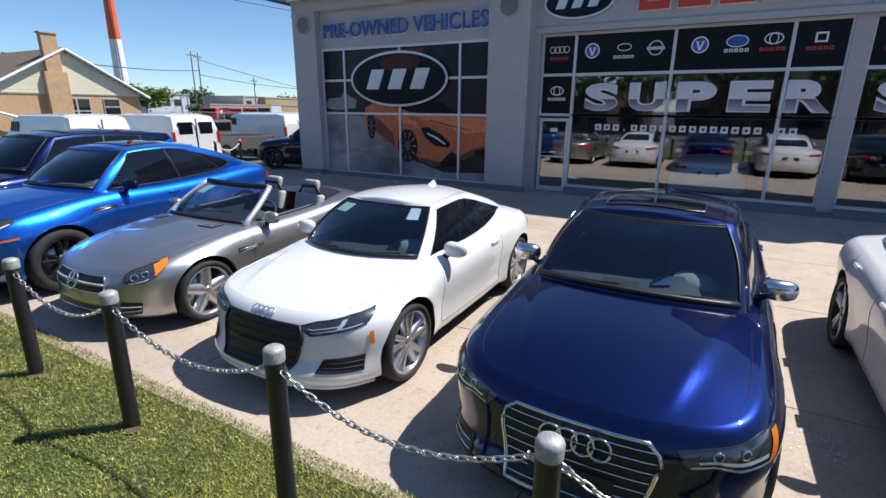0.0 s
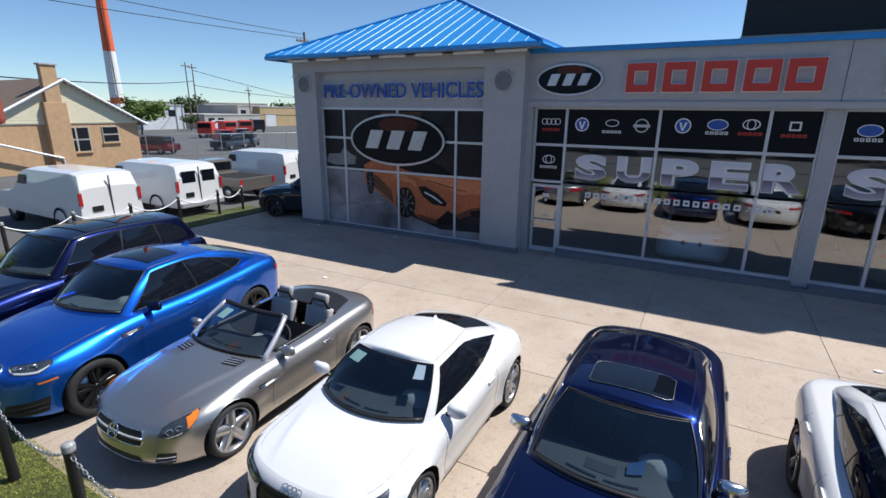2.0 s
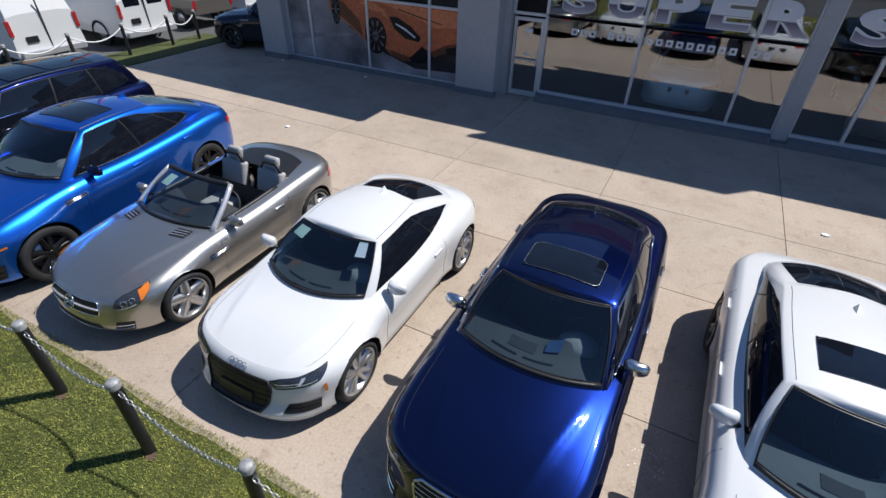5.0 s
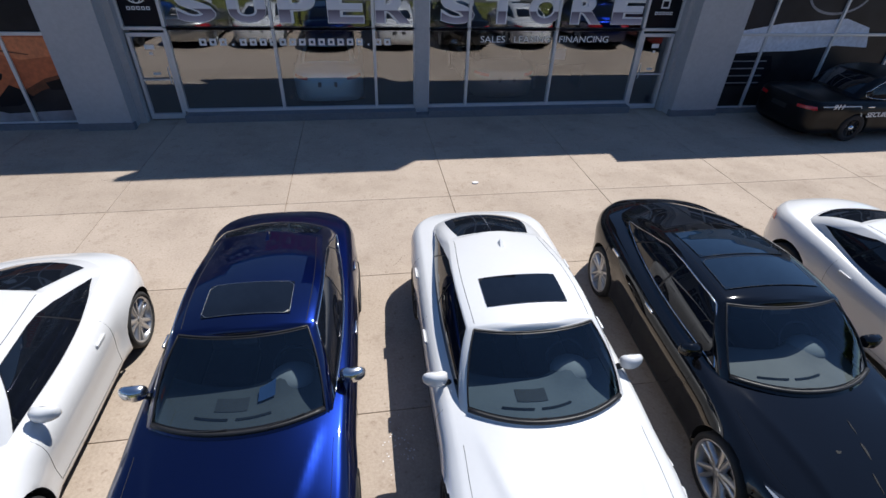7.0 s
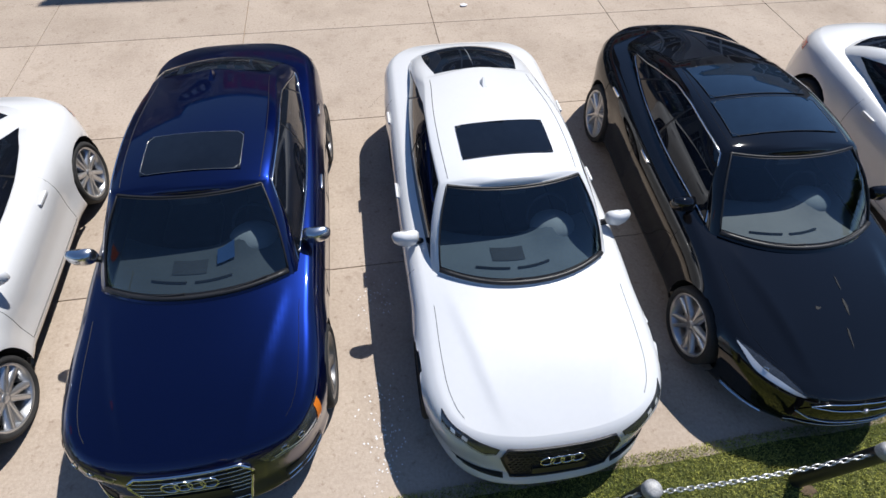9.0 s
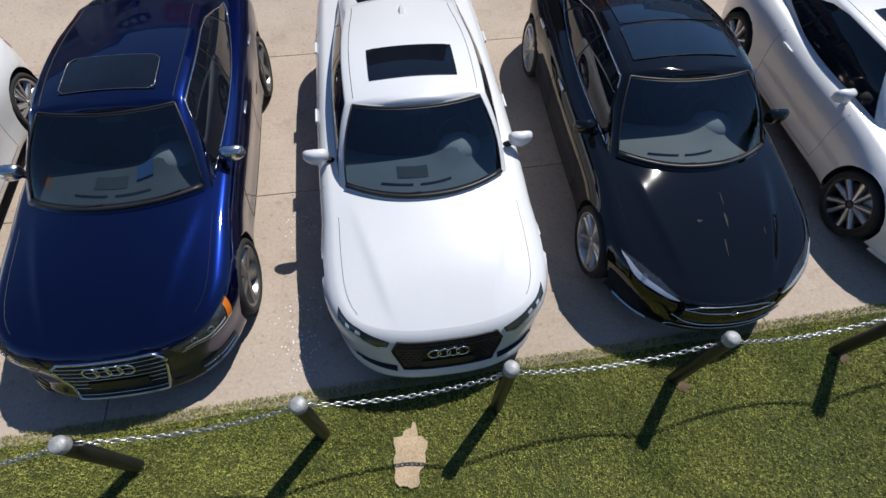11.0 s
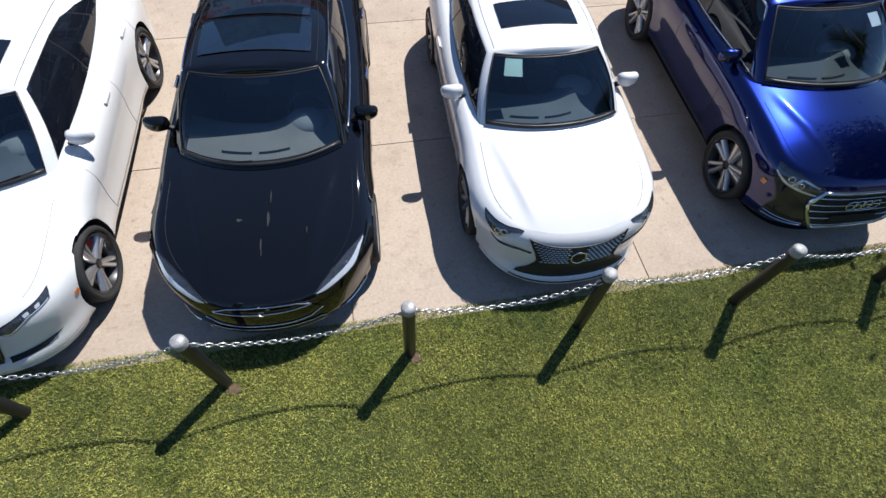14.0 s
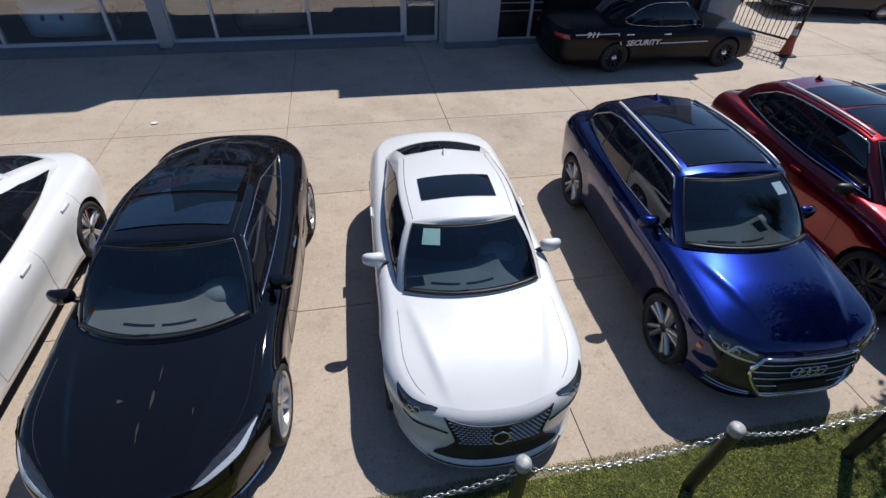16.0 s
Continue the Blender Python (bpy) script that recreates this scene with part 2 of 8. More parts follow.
def stain(m, scale, lo, hi, dark):
    """Irregular dull stains over a surface."""
    nt = m.node_tree
    b = nt.nodes["Principled BSDF"]
    src = b.inputs["Base Color"].links[0].from_socket
    co = nt.nodes.new("ShaderNodeNewGeometry")
    n = nt.nodes.new("ShaderNodeTexNoise")
    n.inputs["Scale"].default_value, n.inputs["Detail"].default_value, n.inputs["Roughness"].default_value = scale, 9, .68
    mr = nt.nodes.new("ShaderNodeMapRange")
    mr.inputs["From Min"].default_value, mr.inputs["From Max"].default_value = lo, hi
    mx = nt.nodes.new("ShaderNodeMix")
    mx.data_type, mx.blend_type = "RGBA", "MULTIPLY"
    mx.inputs["B"].default_value = (*dark, 1)
    nt.links.new(co.outputs["Position"], n.inputs["Vector"])
    nt.links.new(n.outputs["Fac"], mr.inputs["Value"])
    nt.links.new(mr.outputs[0], mx.inputs["Factor"])
    nt.links.new(src, mx.inputs["A"])
    nt.links.new(mx.outputs["Result"], b.inputs["Base Color"])


stain(M["concrete"], .55, .50, .72, (.80, .78, .76))
stain(M["concrete"], 3.0, .55, .72, (.80, .77, .74))
stain(M["concrete"], 14, .575, .67, (.72, .68, .65))
stain(M["blade"], .9, .50, .66, (.60, .72, .60))
stain(M["turf"], .9, .50, .66, (.60, .72, .60))


# ---- mesh helpers ----
def finish(name, me, material, parent=None, label="", smooth=False):
    ob = new(name, me)
    me.materials.append(material)
    if smooth:
        me.polygons.foreach_set("use_smooth", [True] * len(me.polygons))
    if parent:
        ob.parent = parent
    if label:
        ob["label"] = label
    return ob


def part(name, bm, material, parent=None, label="", smooth=False):
    me = bpy.data.meshes.new(name)
    bm.to_mesh(me)
    bm.free()
    return finish(name, me, material, parent, label, smooth)


def pydata(name, verts, faces, material, parent=None, label="", smooth=False):
    me = bpy.data.meshes.new(name)
    me.from_pydata(verts, [], faces)
    me.update()
    return finish(name, me, material, parent, label, smooth)


def box(bm, x0, x1, y0, y1, z0, z1, bevel=0.0):
    r = bmesh.ops.create_cube(bm, size=1.0, matrix=Matrix.LocRotScale(((x0 + x1) / 2, (y0 + y1) / 2, (z0 + z1) / 2), None, (x1 - x0, y1 - y0, z1 - z0)))
    if bevel:
        es = list({e for v in r["verts"] for e in v.link_edges})
        bmesh.ops.bevel(bm, geom=es, offset=bevel, segments=2, affect="EDGES", profile=0.6)
    return bm


def bx(x0, x1, y0, y1, z0, z1, bevel=0.0):
    return box(bmesh.new(), x0, x1, y0, y1, z0, z1, bevel)


def cyl(bm, p, q, r0, r1=None, n=12, caps=True):
    p, q = Vector(p), Vector(q)
    d = q - p
    m = Matrix.Translation((p + q) / 2) @ d.to_track_quat("Z", "Y").to_matrix().to_4x4()
    bmesh.ops.create_cone(bm, cap_ends=caps, segments=n, radius1=r0, radius2=r0 if r1 is None else r1, depth=d.length, matrix=m)
    return bm


def tube(points, r, n=5, closed=False, bm=None):
    """A thin round rod along a line of points."""
    bm = bm or bmesh.new()
    pts = [Vector(p) for p in points]
    k = len(pts)
    rings = []
    for i, p in enumerate(pts):
        a = pts[(i - 1) % k] if (closed or i > 0) else p
        b = pts[(i + 1) % k] if (closed or i < k - 1) else p
        d = (b - a)
        if d.length < 1e-9:
            d = Vector((0, 0, 1))
        d.normalize()
        up = Vector((0, 0, 1)) if abs(d.z) < 0.95 else Vector((1, 0, 0))
        s = d.cross(up).normalized()
        u = s.cross(d)
        rings.append([bm.verts.new(p + s * (r * math.cos(2 * math.pi * j / n)) + u * (r * math.sin(2 * math.pi * j / n))) for j in range(n)])
    for i in range(k if closed else k - 1):
        A, B = rings[i], rings[(i + 1) % k]
        for j in range(n):
            bm.faces.new((A[j], A[(j + 1) % n], B[(j + 1) % n], B[j]))
    if not closed:
        bm.faces.new(rings[0][::-1])
        bm.faces.new(rings[-1])
    return bm


def lathe(profile, n=28, axis="x", bm=None):
    """Turns a profile of (along, radius) round an axis."""
    bm = bm or bmesh.new()
    rings = []
    for a, r in profile:
        ring = []
        for j in range(n):
            c, s = r * math.cos(2 * math.pi * j / n), r * math.sin(2 * math.pi * j / n)
            ring.append(bm.verts.new((a, c, s) if axis == "x" else (c, s, a)))
        rings.append(ring)
    for A, B in zip(rings, rings[1:]):
        for j in range(n):
            bm.faces.new((A[j], A[(j + 1) % n], B[(j + 1) % n], B[j]))
    return bm


def plate(pts, y0, y1, bm=None):
    """A flat shape given in x and z, thick from y0 to y1."""
    bm = bm or bmesh.new()
    a = [bm.verts.new((x, y0, z)) for x, z in pts]
    b = [bm.verts.new((x, y1, z)) for x, z in pts]
    bm.faces.new(a)
    bm.faces.new(b[::-1])
    k = len(pts)
    for i in range(k):
        bm.faces.new((a[i], b[i], b[(i + 1) % k], a[(i + 1) % k]))
    bmesh.ops.recalc_face_normals(bm, faces=bm.faces)
    return bm


def oval(cx, cz, a, b, n=36):
    return [(cx + a * math.cos(2 * math.pi * i / n), cz + b * math.sin(2 * math.pi * i / n)) for i in range(n)]


def ring_plate(cx, cz, a, b, w, y0, y1, n=36, bm=None):
    bm = bm or bmesh.new()
    o, q = oval(cx, cz, a, b, n), oval(cx, cz, a - w, b - w, n)
    vs = [[bm.verts.new((x, y, z)) for x, z in c] for y in (y0, y1) for c in (o, q)]
    for i in range(n):
        j = (i + 1) % n
        bm.faces.new((vs[0][i], vs[0][j], vs[1][j], vs[1][i]))
        bm.faces.new((vs[2][i], vs[3][i], vs[3][j], vs[2][j]))
        bm.faces.new((vs[0][i], vs[2][i], vs[2][j], vs[0][j]))
        bm.faces.new((vs[1][i], vs[1][j], vs[3][j], vs[3][i]))
    bmesh.ops.recalc_face_normals(bm, faces=bm.faces)
    return bm


def words(name, text, material, m, width, height, depth=0.03, bold=0.0, shear=0.0, parent=None, label=""):
    """Solid letters; m maps x to the writing's way, y up, z towards the reader."""
    cu = bpy.data.curves.new(name, "FONT")
    cu.body, cu.extrude, cu.offset, cu.shear, cu.resolution_u = text, 0.02, bold, shear, 4
    tmp = bpy.data.objects.new(name, cu)
    scene.collection.objects.link(tmp)
    dg = bpy.context.evaluated_depsgraph_get()
    me = bpy.data.meshes.new_from_object(tmp.evaluated_get(dg))
    bpy.data.objects.remove(tmp)
    co = np.zeros(len(me.vertices) * 3, "f")
    me.vertices.foreach_get("co", co)
    co = co.reshape(-1, 3)
    lo, hi = co.min(0), co.max(0)
    co = (co - lo) / (hi - lo) * np.array([width, height, depth])
    me.vertices.foreach_set("co", co.ravel())
    me.transform(m)
    me.materials.clear()
    me.update()
    return finish(name, me, material, parent, label)


def empty(name, m=None):
    e = new(name)
    e.empty_display_size = 0.2
    if m is not None:
        e.matrix_world = m
    return e

# ---- ground ----
G = tagged(pydata("ground", [(-900, -900, -.12), (900, -900, -.12), (900, 900, -.12), (-900, 900, -.12)], [(0, 1, 2, 3)], M["asphalt"]), "worn grey asphalt ground reaching the horizon", "ground", kind="structure")
lawn_bm = bmesh.new()
nx, ny = 150, 40
gv = [[lawn_bm.verts.new((-26 + 46 * i / nx, -4.5 + 7.2 * j / ny, (.006 if j < ny else -.02) + .012 * noise.noise((i * .25, j * .3, 0)) + (.02 * noise.noise((i * 1.7, 3, 1)) if j == ny else 0))) for j in range(ny + 1)] for i in range(nx + 1)]
for i in range(nx + 1):
    x = gv[i][ny].co.x
    gv[i][ny].co.y = 2.73 + .05 * noise.noise((x * 1.3, 0, 5)) + .03 * noise.noise((x * 5, 1, 5))
    gv[i][ny - 1].co.y = gv[i][ny].co.y - .03
for i in range(nx):
    for j in range(ny):
        lawn_bm.faces.new((gv[i][j], gv[i + 1][j], gv[i + 1][j + 1], gv[i][j + 1]))
LAWN = tagged(part("lawn", lawn_bm, M["turf"], None, "", True), "mown green lawn with yellowish patches beside the lot", "lawn", kind="structure")
side_lawn = bx(-15.95, -14.35, 3.0, 14.6, -.10, .03, .02)
tagged(part("side_lawn", side_lawn, M["turf"]), "narrow strip of grass between two lots", "lawn", kind="structure")

# ---- showroom building ----
YW, YT, YP, YF = 14.20, 13.82, 13.55, 13.95
B_X0, B_X1, B_Y1, B_H = -11.78, 18.0, 27.0, 5.42


def wall_piece(name, boxes, material, label, category="wall"):
    bm = bmesh.new()
    for b in boxes:
        box(bm, *b)
    return tagged(part(name, bm, material), label, category, kind="structure")


wall_piece("wall_left", [(B_X0, B_X0 + .3, YP + .02, B_Y1, 0, 5.5)], M["stucco"], "grey stucco side wall of the showroom")
wall_piece("wall_right", [(B_X1 - .3, B_X1, YP + .02, B_Y1, 0, 5.5)], M["stucco"], "grey stucco side wall of the showroom")
wall_piece("wall_back", [(B_X0, B_X1, B_Y1, B_Y1 + .3, 0, 5.4)], M["stucco"], "plain grey back wall")
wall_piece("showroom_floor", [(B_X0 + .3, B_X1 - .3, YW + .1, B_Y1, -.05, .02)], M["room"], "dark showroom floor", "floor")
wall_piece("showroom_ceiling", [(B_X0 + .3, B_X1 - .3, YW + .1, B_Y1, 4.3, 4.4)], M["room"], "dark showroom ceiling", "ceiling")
wall_piece("roof", [(B_X0, B_X1, YW, B_Y1, 5.2, 5.35)], M["stucco_dark"], "flat roof", "roof")


def tower(x0, x1, w0, w1, name, e):
    """A corner bay: two broad piers, a recessed sign band and a blue hipped metal roof."""
    boxes = [(x0, w0, YP, YT + .5, 0, 5.5), (w1, x1, YP, YT + .5, 0, 5.5), (w0, w1, YP, YT + .5, 5.12, 5.5), (w0, w1, YT - .04, YT + .3, 4.02, 5.12)]
    wall_piece("wall_" + name, boxes, M["stucco"], "pale grey stucco piers and sign band")
    wall_piece("plinth_" + name, [(x0 - .04, w0 + .02, YP - .04, YP + .1, 0, .16), (w1 - .02, x1 + .04, YP - .04, YP + .1, 0, .16), (w0, w1, YT - .16, YT + .3, 0, .12)], M["stucco_dark"], "dark grey plinth", "plinth")
    cx, cy = (x0 + x1) / 2, YP + (x1 - x0) / 2
    ze, zp = 5.62, 7.75
    c4 = [(x0 - e, YP - e, ze), (x1 + e, YP - e, ze), (x1 + e, 2 * cy - YP + e, ze), (x0 - e, 2 * cy - YP + e, ze)]
    R = tagged(empty("hip_roof_" + name, pose(0, 0, 0)), "blue standing-seam metal hipped roof with gutter", "roof", kind="structure")
    apex = (cx, cy, zp)
    for k in range(4):
        a, b = Vector(c4[k]), Vector(c4[(k + 1) % 4])
        p = Vector(apex)
        bm = bmesh.new()
        t = Vector((0, 0, -.06))
        vs = [bm.verts.new(v) for v in (a, b, p, a + t, b + t, p + t)]
        for f in ((0, 1, 2), (5, 4, 3), (0, 3, 4, 1)):
            bm.faces.new([vs[j] for j in f])
        sl = part("roof_slope", bm, M["blue_metal"], R)
        part("hip_cap", tube([a + Vector((0, 0, .02)), p + Vector((0, 0, .02))], .045, 6), M["blue_metal"], R)
        if k in (0, 1, 3):
            n = 22
            bm = bmesh.new()
            for i in range(1, n):
                q = a.lerp(b, i / n)
                m = min(i / n, 1 - i / n) * 2
                tube([q, q + (p - (a + b) / 2) * m], .016, 4, bm=bm)
            part("standing_seam", bm, M["blue_metal"], R)
        out = (b - a).cross(Vector((0, 0, 1))).normalized()
        g = bmesh.new()
        d = (b - a).normalized()
        for s0 in (0,):
            tube([a + Vector((0, 0, -.07)), b + Vector((0, 0, -.07))], .07, 6, bm=g)
        part("gutter", g, M["blue_metal"], R)
    bm = bmesh.new()
    v = [bm.verts.new(p) for p in [(q[0], q[1], ze - .07) for q in c4]]
    bm.faces.new(v)
    part("soffit", bm, M["stucco"], R)
    return R


tower(B_X0, -3.60, -10.80, -4.74, "left", .58)
tower(9.95, B_X1, 11.28, 17.1, "right", .06)
# eave strips of light under the left roof
for k in range(7):
    x = -11.2 + k * 1.22
    L = tagged(empty("eave_floodlight", pose(x, YP - .30, 5.44)), "white tube floodlight fixed under the roof's edge", "lamp", "eave lights")
    part("housing", bx(-.44, .44, -.05, .05, -.02, .05, .015), M["white"], L)
    part("bracket", bx(-.03, .03, .03, .30, .0, .03), M["galv"], L)
# main front between the towers
wall_piece("wall_front", [(-3.60, 9.95, YF, YW + .3, 4.12, 5.42), (3.03, 3.36, YW - .12, YW + .3, 0.08, 4.14), (-3.60, -3.44, YF, YW + .3, 0, 4.14), (9.86, 9.95, YF, YW + .3, 0, 4.14)], M["stucco"], "grey stucco fascia over the shop windows")
wall_piece("fascia_lip", [(-3.60, 9.95, YF - .05, YF + .05, 4.08, 4.22)], M["stucco"], "projecting band under the fascia", "trim")
wall_piece("plinth_front", [(-2.54, 3.03, YW - .34, YW + .2, 0, .17), (3.03, 3.36, YW - .34, YW + .2, 0, .08), (3.36, 8.90, YW - .34, YW + .2, 0, .17)], M["stucco_dark"], "dark grey plinth under the shop windows", "plinth")
wall_piece("parapet_cap", [(-3.60, 9.95, YF - .10, YW + .4, 5.42, 5.54)], M["blue_metal"], "blue metal parapet cap", "trim")
for x in (3.20,):
    part("fascia_joint", bx(x - .006, x + .006, YF - .004, YF + .01, 4.22, 5.42), M["trim"]).name = "trim_fascia_joint"
for o in [o for o in scene.objects if o.name == "trim_fascia_joint"]:
    tagged(o, "dark joint in the fascia", "trim", kind="structure")


def window(name, xs, zs, y, skip=(), vinyl=(), pane_mat=None, label=""):
    """A shop window: aluminium bars and one pane in each field."""
    Wn = tagged(empty(name, pose(0, 0, 0)), label, "window", kind="structure")
    b = .035
    for x in xs:
        lo = zs[0] if not (skip and x in skip) else zs[1]
        part("mullion", bx(x - b, x + b, y - .05, y + .07, zs[0], zs[-1] + b, .004), M["alu"], Wn)
    for z in zs:
        part("transom", bx(xs[0], xs[-1], y - .047, y + .067, z - b, z + b, .004), M["alu"], Wn)
    for i in range(len(xs) - 1):
        for j in range(len(zs) - 1):
            mt = M["black_vinyl"] if (i, j) in vinyl else (pane_mat or M["shop_glass"])
            part("pane", bx(xs[i] + b, xs[i + 1] - b, y + .005, y + .017, zs[j] + b, zs[j + 1] - b), mt, Wn)
    return Wn


def shop_door(name, x0, x1, y, flip):
    D = tagged(empty(name, pose(0, 0, 0)), "aluminium-framed glass shop door, closed", "door", kind="structure")
    for a, b, c, d in ((x0, x0 + .07, .02, 1.98), (x1 - .07, x1, .02, 1.98), (x0 + .07, x1 - .07, 1.90, 1.98), (x0 + .07, x1 - .07, .02, .14)):
        part("door_frame", bx(a, b, y - .05, y + .05, c, d, .004), M["alu"], D)
    part("pane", bx(x0 + .07, x1 - .07, y, y + .012, .14, 1.90), M["shop_glass"], D)
    part("push_bar", bx(x0 + .07, x1 - .07, y - .06, y - .03, .94, .98, .008), M["alu"], D)
    hx = x1 - .10 if flip else x0 + .10
    part("door_handle", tube([(hx, y - .05, .85), (hx, y - .11, .88), (hx, y - .11, 1.22), (hx, y - .05, 1.25)], .014, 8), M["alu"], D, "", True)
    for z, w, h in ((1.62, .20, .10), (1.50, .07, .06), (1.06, .16, .05)):
        part("notice", bx((x0 + x1) / 2 - w / 2, (x0 + x1) / 2 + w / 2, y - .006, y - .002, z, z + h), M["white"], D, "unreadable white notice")


XS2, XS3, ZS = [-3.42, -2.56, -.25, 2.05, 3.03], [3.36, 4.36, 6.60, 8.90, 9.84], [2.07, 3.08, 4.06]
top = [(i, 1) for i in range(4)]
W2 = window("window_2", XS2, ZS, YW, vinyl=top + [(0, 0)], label="tall aluminium shop window with black lettered panels")
W2b = window("window_3", XS2[1:], [.20, 2.07], YW, label="tall reflecting shop window")
W3 = window("window_4", XS3, ZS, YW, vinyl=top + [(3, 0)], label="tall aluminium shop window with black lettered panels")
W3b = window("window_5", XS3[:-1], [.20, 2.07], YW, label="tall reflecting shop window")
shop_door("door_1", -3.40, -2.60, YW, True)
shop_door("door_2", 8.94, 9.82, YW, False)
XS1, ZS1 = [-10.78, -9.87, -7.75, -5.70, -4.76], [.12, 2.03, 3.05, 3.99]
W1 = window("window_1", XS1, ZS1, YT, pane_mat=M["poster_dark"], label="shop window covered by a poster of an orange sports car")
XS4 = [11.30, 12.20, 14.2, 16.2, 17.08]
W4 = window("window_6", XS4, ZS1, YT, pane_mat=M["poster_dark"], label="shop window covered by a poster of a white car")

# ---- vehicles: one builder, shaped by a table of true dimensions ----
def smooth_keys(keys):
    xs = [k[0] for k in keys]
    ys = [k[1] for k in keys]

    def f(x):
        if x <= xs[0]:
            return ys[0]
        if x >= xs[-1]:
            return ys[-1]
        for i in range(len(xs) - 1):
            if x <= xs[i + 1]:
                h = xs[i + 1] - xs[i]
                t = (x - xs[i]) / h
                m0 = (ys[i + 1] - ys[i - 1]) / (xs[i + 1] - xs[i - 1]) if i > 0 else (ys[1] - ys[0]) / (xs[1] - xs[0])
                m1 = (ys[i + 2] - ys[i]) / (xs[i + 2] - xs[i]) if i + 2 < len(xs) else (ys[-1] - ys[-2]) / (xs[-1] - xs[-2])
                return ((2 * t ** 3 - 3 * t ** 2 + 1) * ys[i] + (t ** 3 - 2 * t ** 2 + t) * h * m0 + (-2 * t ** 3 + 3 * t ** 2) * ys[i + 1] + (t ** 3 - t ** 2) * h * m1)
    return f


SIDE_IN = smooth_keys([(0, .10), (.06, .05), (.18, .035), (.38, .03), (.55, .012), (.72, 0), (.82, .008), (.90, .03), (.96, .065), (1, .11)])
LEVELS = [0, .05, .11, .18, .26, .34, .42, .5, .58, .66, .74, .81, .87, .92, .96, .985, 1]


class Shell:
    """The painted lower body: a wall band round the plan and a crowned top. y runs from the front axle to the rear."""

    def __init__(s, c):
        s.c = c
        hw, y0, y1 = c["W"] / 2, -c["fo"], c["wb"] + c["ro"]
        cf, cr, nf, nr = c.get("cf", .8), c.get("cr", .6), c.get("nf", 2.5), c.get("nr", 2.8)
        pts = []
        for i in range(23):
            a = math.pi / 2 * i / 22
            pts.append((hw * c.get("wf", .965) * math.sin(a) ** (2 / nf), y0 + cf * (1 - math.cos(a) ** (2 / nf))))
        n = max(10, int((y1 - cr - y0 - cf) / .075))
        for i in range(1, n):
            t = i / n
            w = c.get("wf", .965) + (1 - c.get("wf", .965)) * math.sin(min(1, t * 2) * math.pi / 2) - (1 - c.get("wr", .975)) * max(0, t * 2 - 1) ** 2
            pts.append((hw * w, y0 + cf + (y1 - cr - y0 - cf) * t))
        for i in range(19):
            a = math.pi / 2 * (1 - i / 18)
            pts.append((hw * c.get("wr", .975) * math.sin(a) ** (2 / nr) if a > 0 else 0, y1 - cr * (1 - math.cos(a) ** (2 / nr))))
        s.pts = pts
        s.nrm = []
        for i in range(len(pts)):
            a, b = pts[max(i - 1, 0)], pts[min(i + 1, len(pts) - 1)]
            d = Vector((b[0] - a[0], b[1] - a[1]))
            v = Vector((d.y, -d.x)).normalized()
            if i == 0:
                v = Vector((0, -1))
            if i == len(pts) - 1:
                v = Vector((0, 1))
            s.nrm.append(v)
        s.arc = [0]
        for a, b in zip(pts, pts[1:]):
            s.arc.append(s.arc[-1] + math.hypot(b[0] - a[0], b[1] - a[1]))
        s.zs, s.zc = smooth_keys(c["zs"]), smooth_keys(c["zc"])
        s.z0 = smooth_keys(c.get("z0", [(y0, .20), (y0 + .4, .17), (c["wb"] / 2, .19), (y1 - .4, .2), (y1, .26)]))
        s.front_in = smooth_keys(c.get("front", [(0, .10), (.12, .02), (.3, 0), (.55, .02), (.75, .05), (.9, .095), (.96, .13), (1, .17)]))
        s.rim_line = None
        s.rear_in = smooth_keys(c.get("rear", [(0, .12), (.15, .03), (.4, 0), (.6, .01), (.8, .05), (.92, .07), (1, .12)]))

    def wall(s, i, h):
        (x, y), n = s.pts[i], s.nrm[i]
        f, r, k = s.front_in(h), s.rear_in(h), SIDE_IN(h)
        e = n.y * n.y
        ins = k * (1 - e) + (f if n.y < 0 else r) * e
        k1 = SIDE_IN(1) * (1 - e) + (s.front_in(1) if n.y < 0 else s.rear_in(1)) * e
        z0, z1 = s.z0(y), s.zs(y - n.y * k1)
        p = Vector((x - n.x * ins, y - n.y * ins, z0 + (z1 - z0) * h))
        if x < 1e-6:
            p.x = 0
        for yw in (0, s.c["wb"]):
            d = math.hypot(p.y - yw, p.z - s.c["r"])
            R = s.c["r"] + .06
            if n.x > .5 and d < R + .16:
                p.x += s.c.get("flare", .018) * max(0, 1 - (max(d, R) - R) / .16) * n.x
        return p

    def at(s, t, h, off=0.0):
        """A point of the wall: t metres round the plan from the middle of the nose (negative: the other side)."""
        sg = -1 if t < 0 else 1
        t = min(abs(t), s.arc[-1] - 1e-6)
        for i in range(len(s.arc) - 1):
            if s.arc[i + 1] >= t:
                break
        k = (t - s.arc[i]) / max(1e-9, s.arc[i + 1] - s.arc[i])
        n = s.nrm[i].lerp(s.nrm[i + 1], k)
        if h > 1:
            e = s.wall(i, 1).lerp(s.wall(i + 1, 1), k)
            x, y = max(0, e.x - n.x * (h - 1) * .6), e.y - n.y * (h - 1) * .6
            q = s.top(x, y, off)
            return Vector((q.x * sg, q.y, q.z))
        p = s.wall(i, h).lerp(s.wall(i + 1, h), k)
        p += Vector((n.x, n.y, .15)) * off
        return Vector((p.x * sg, p.y, p.z))

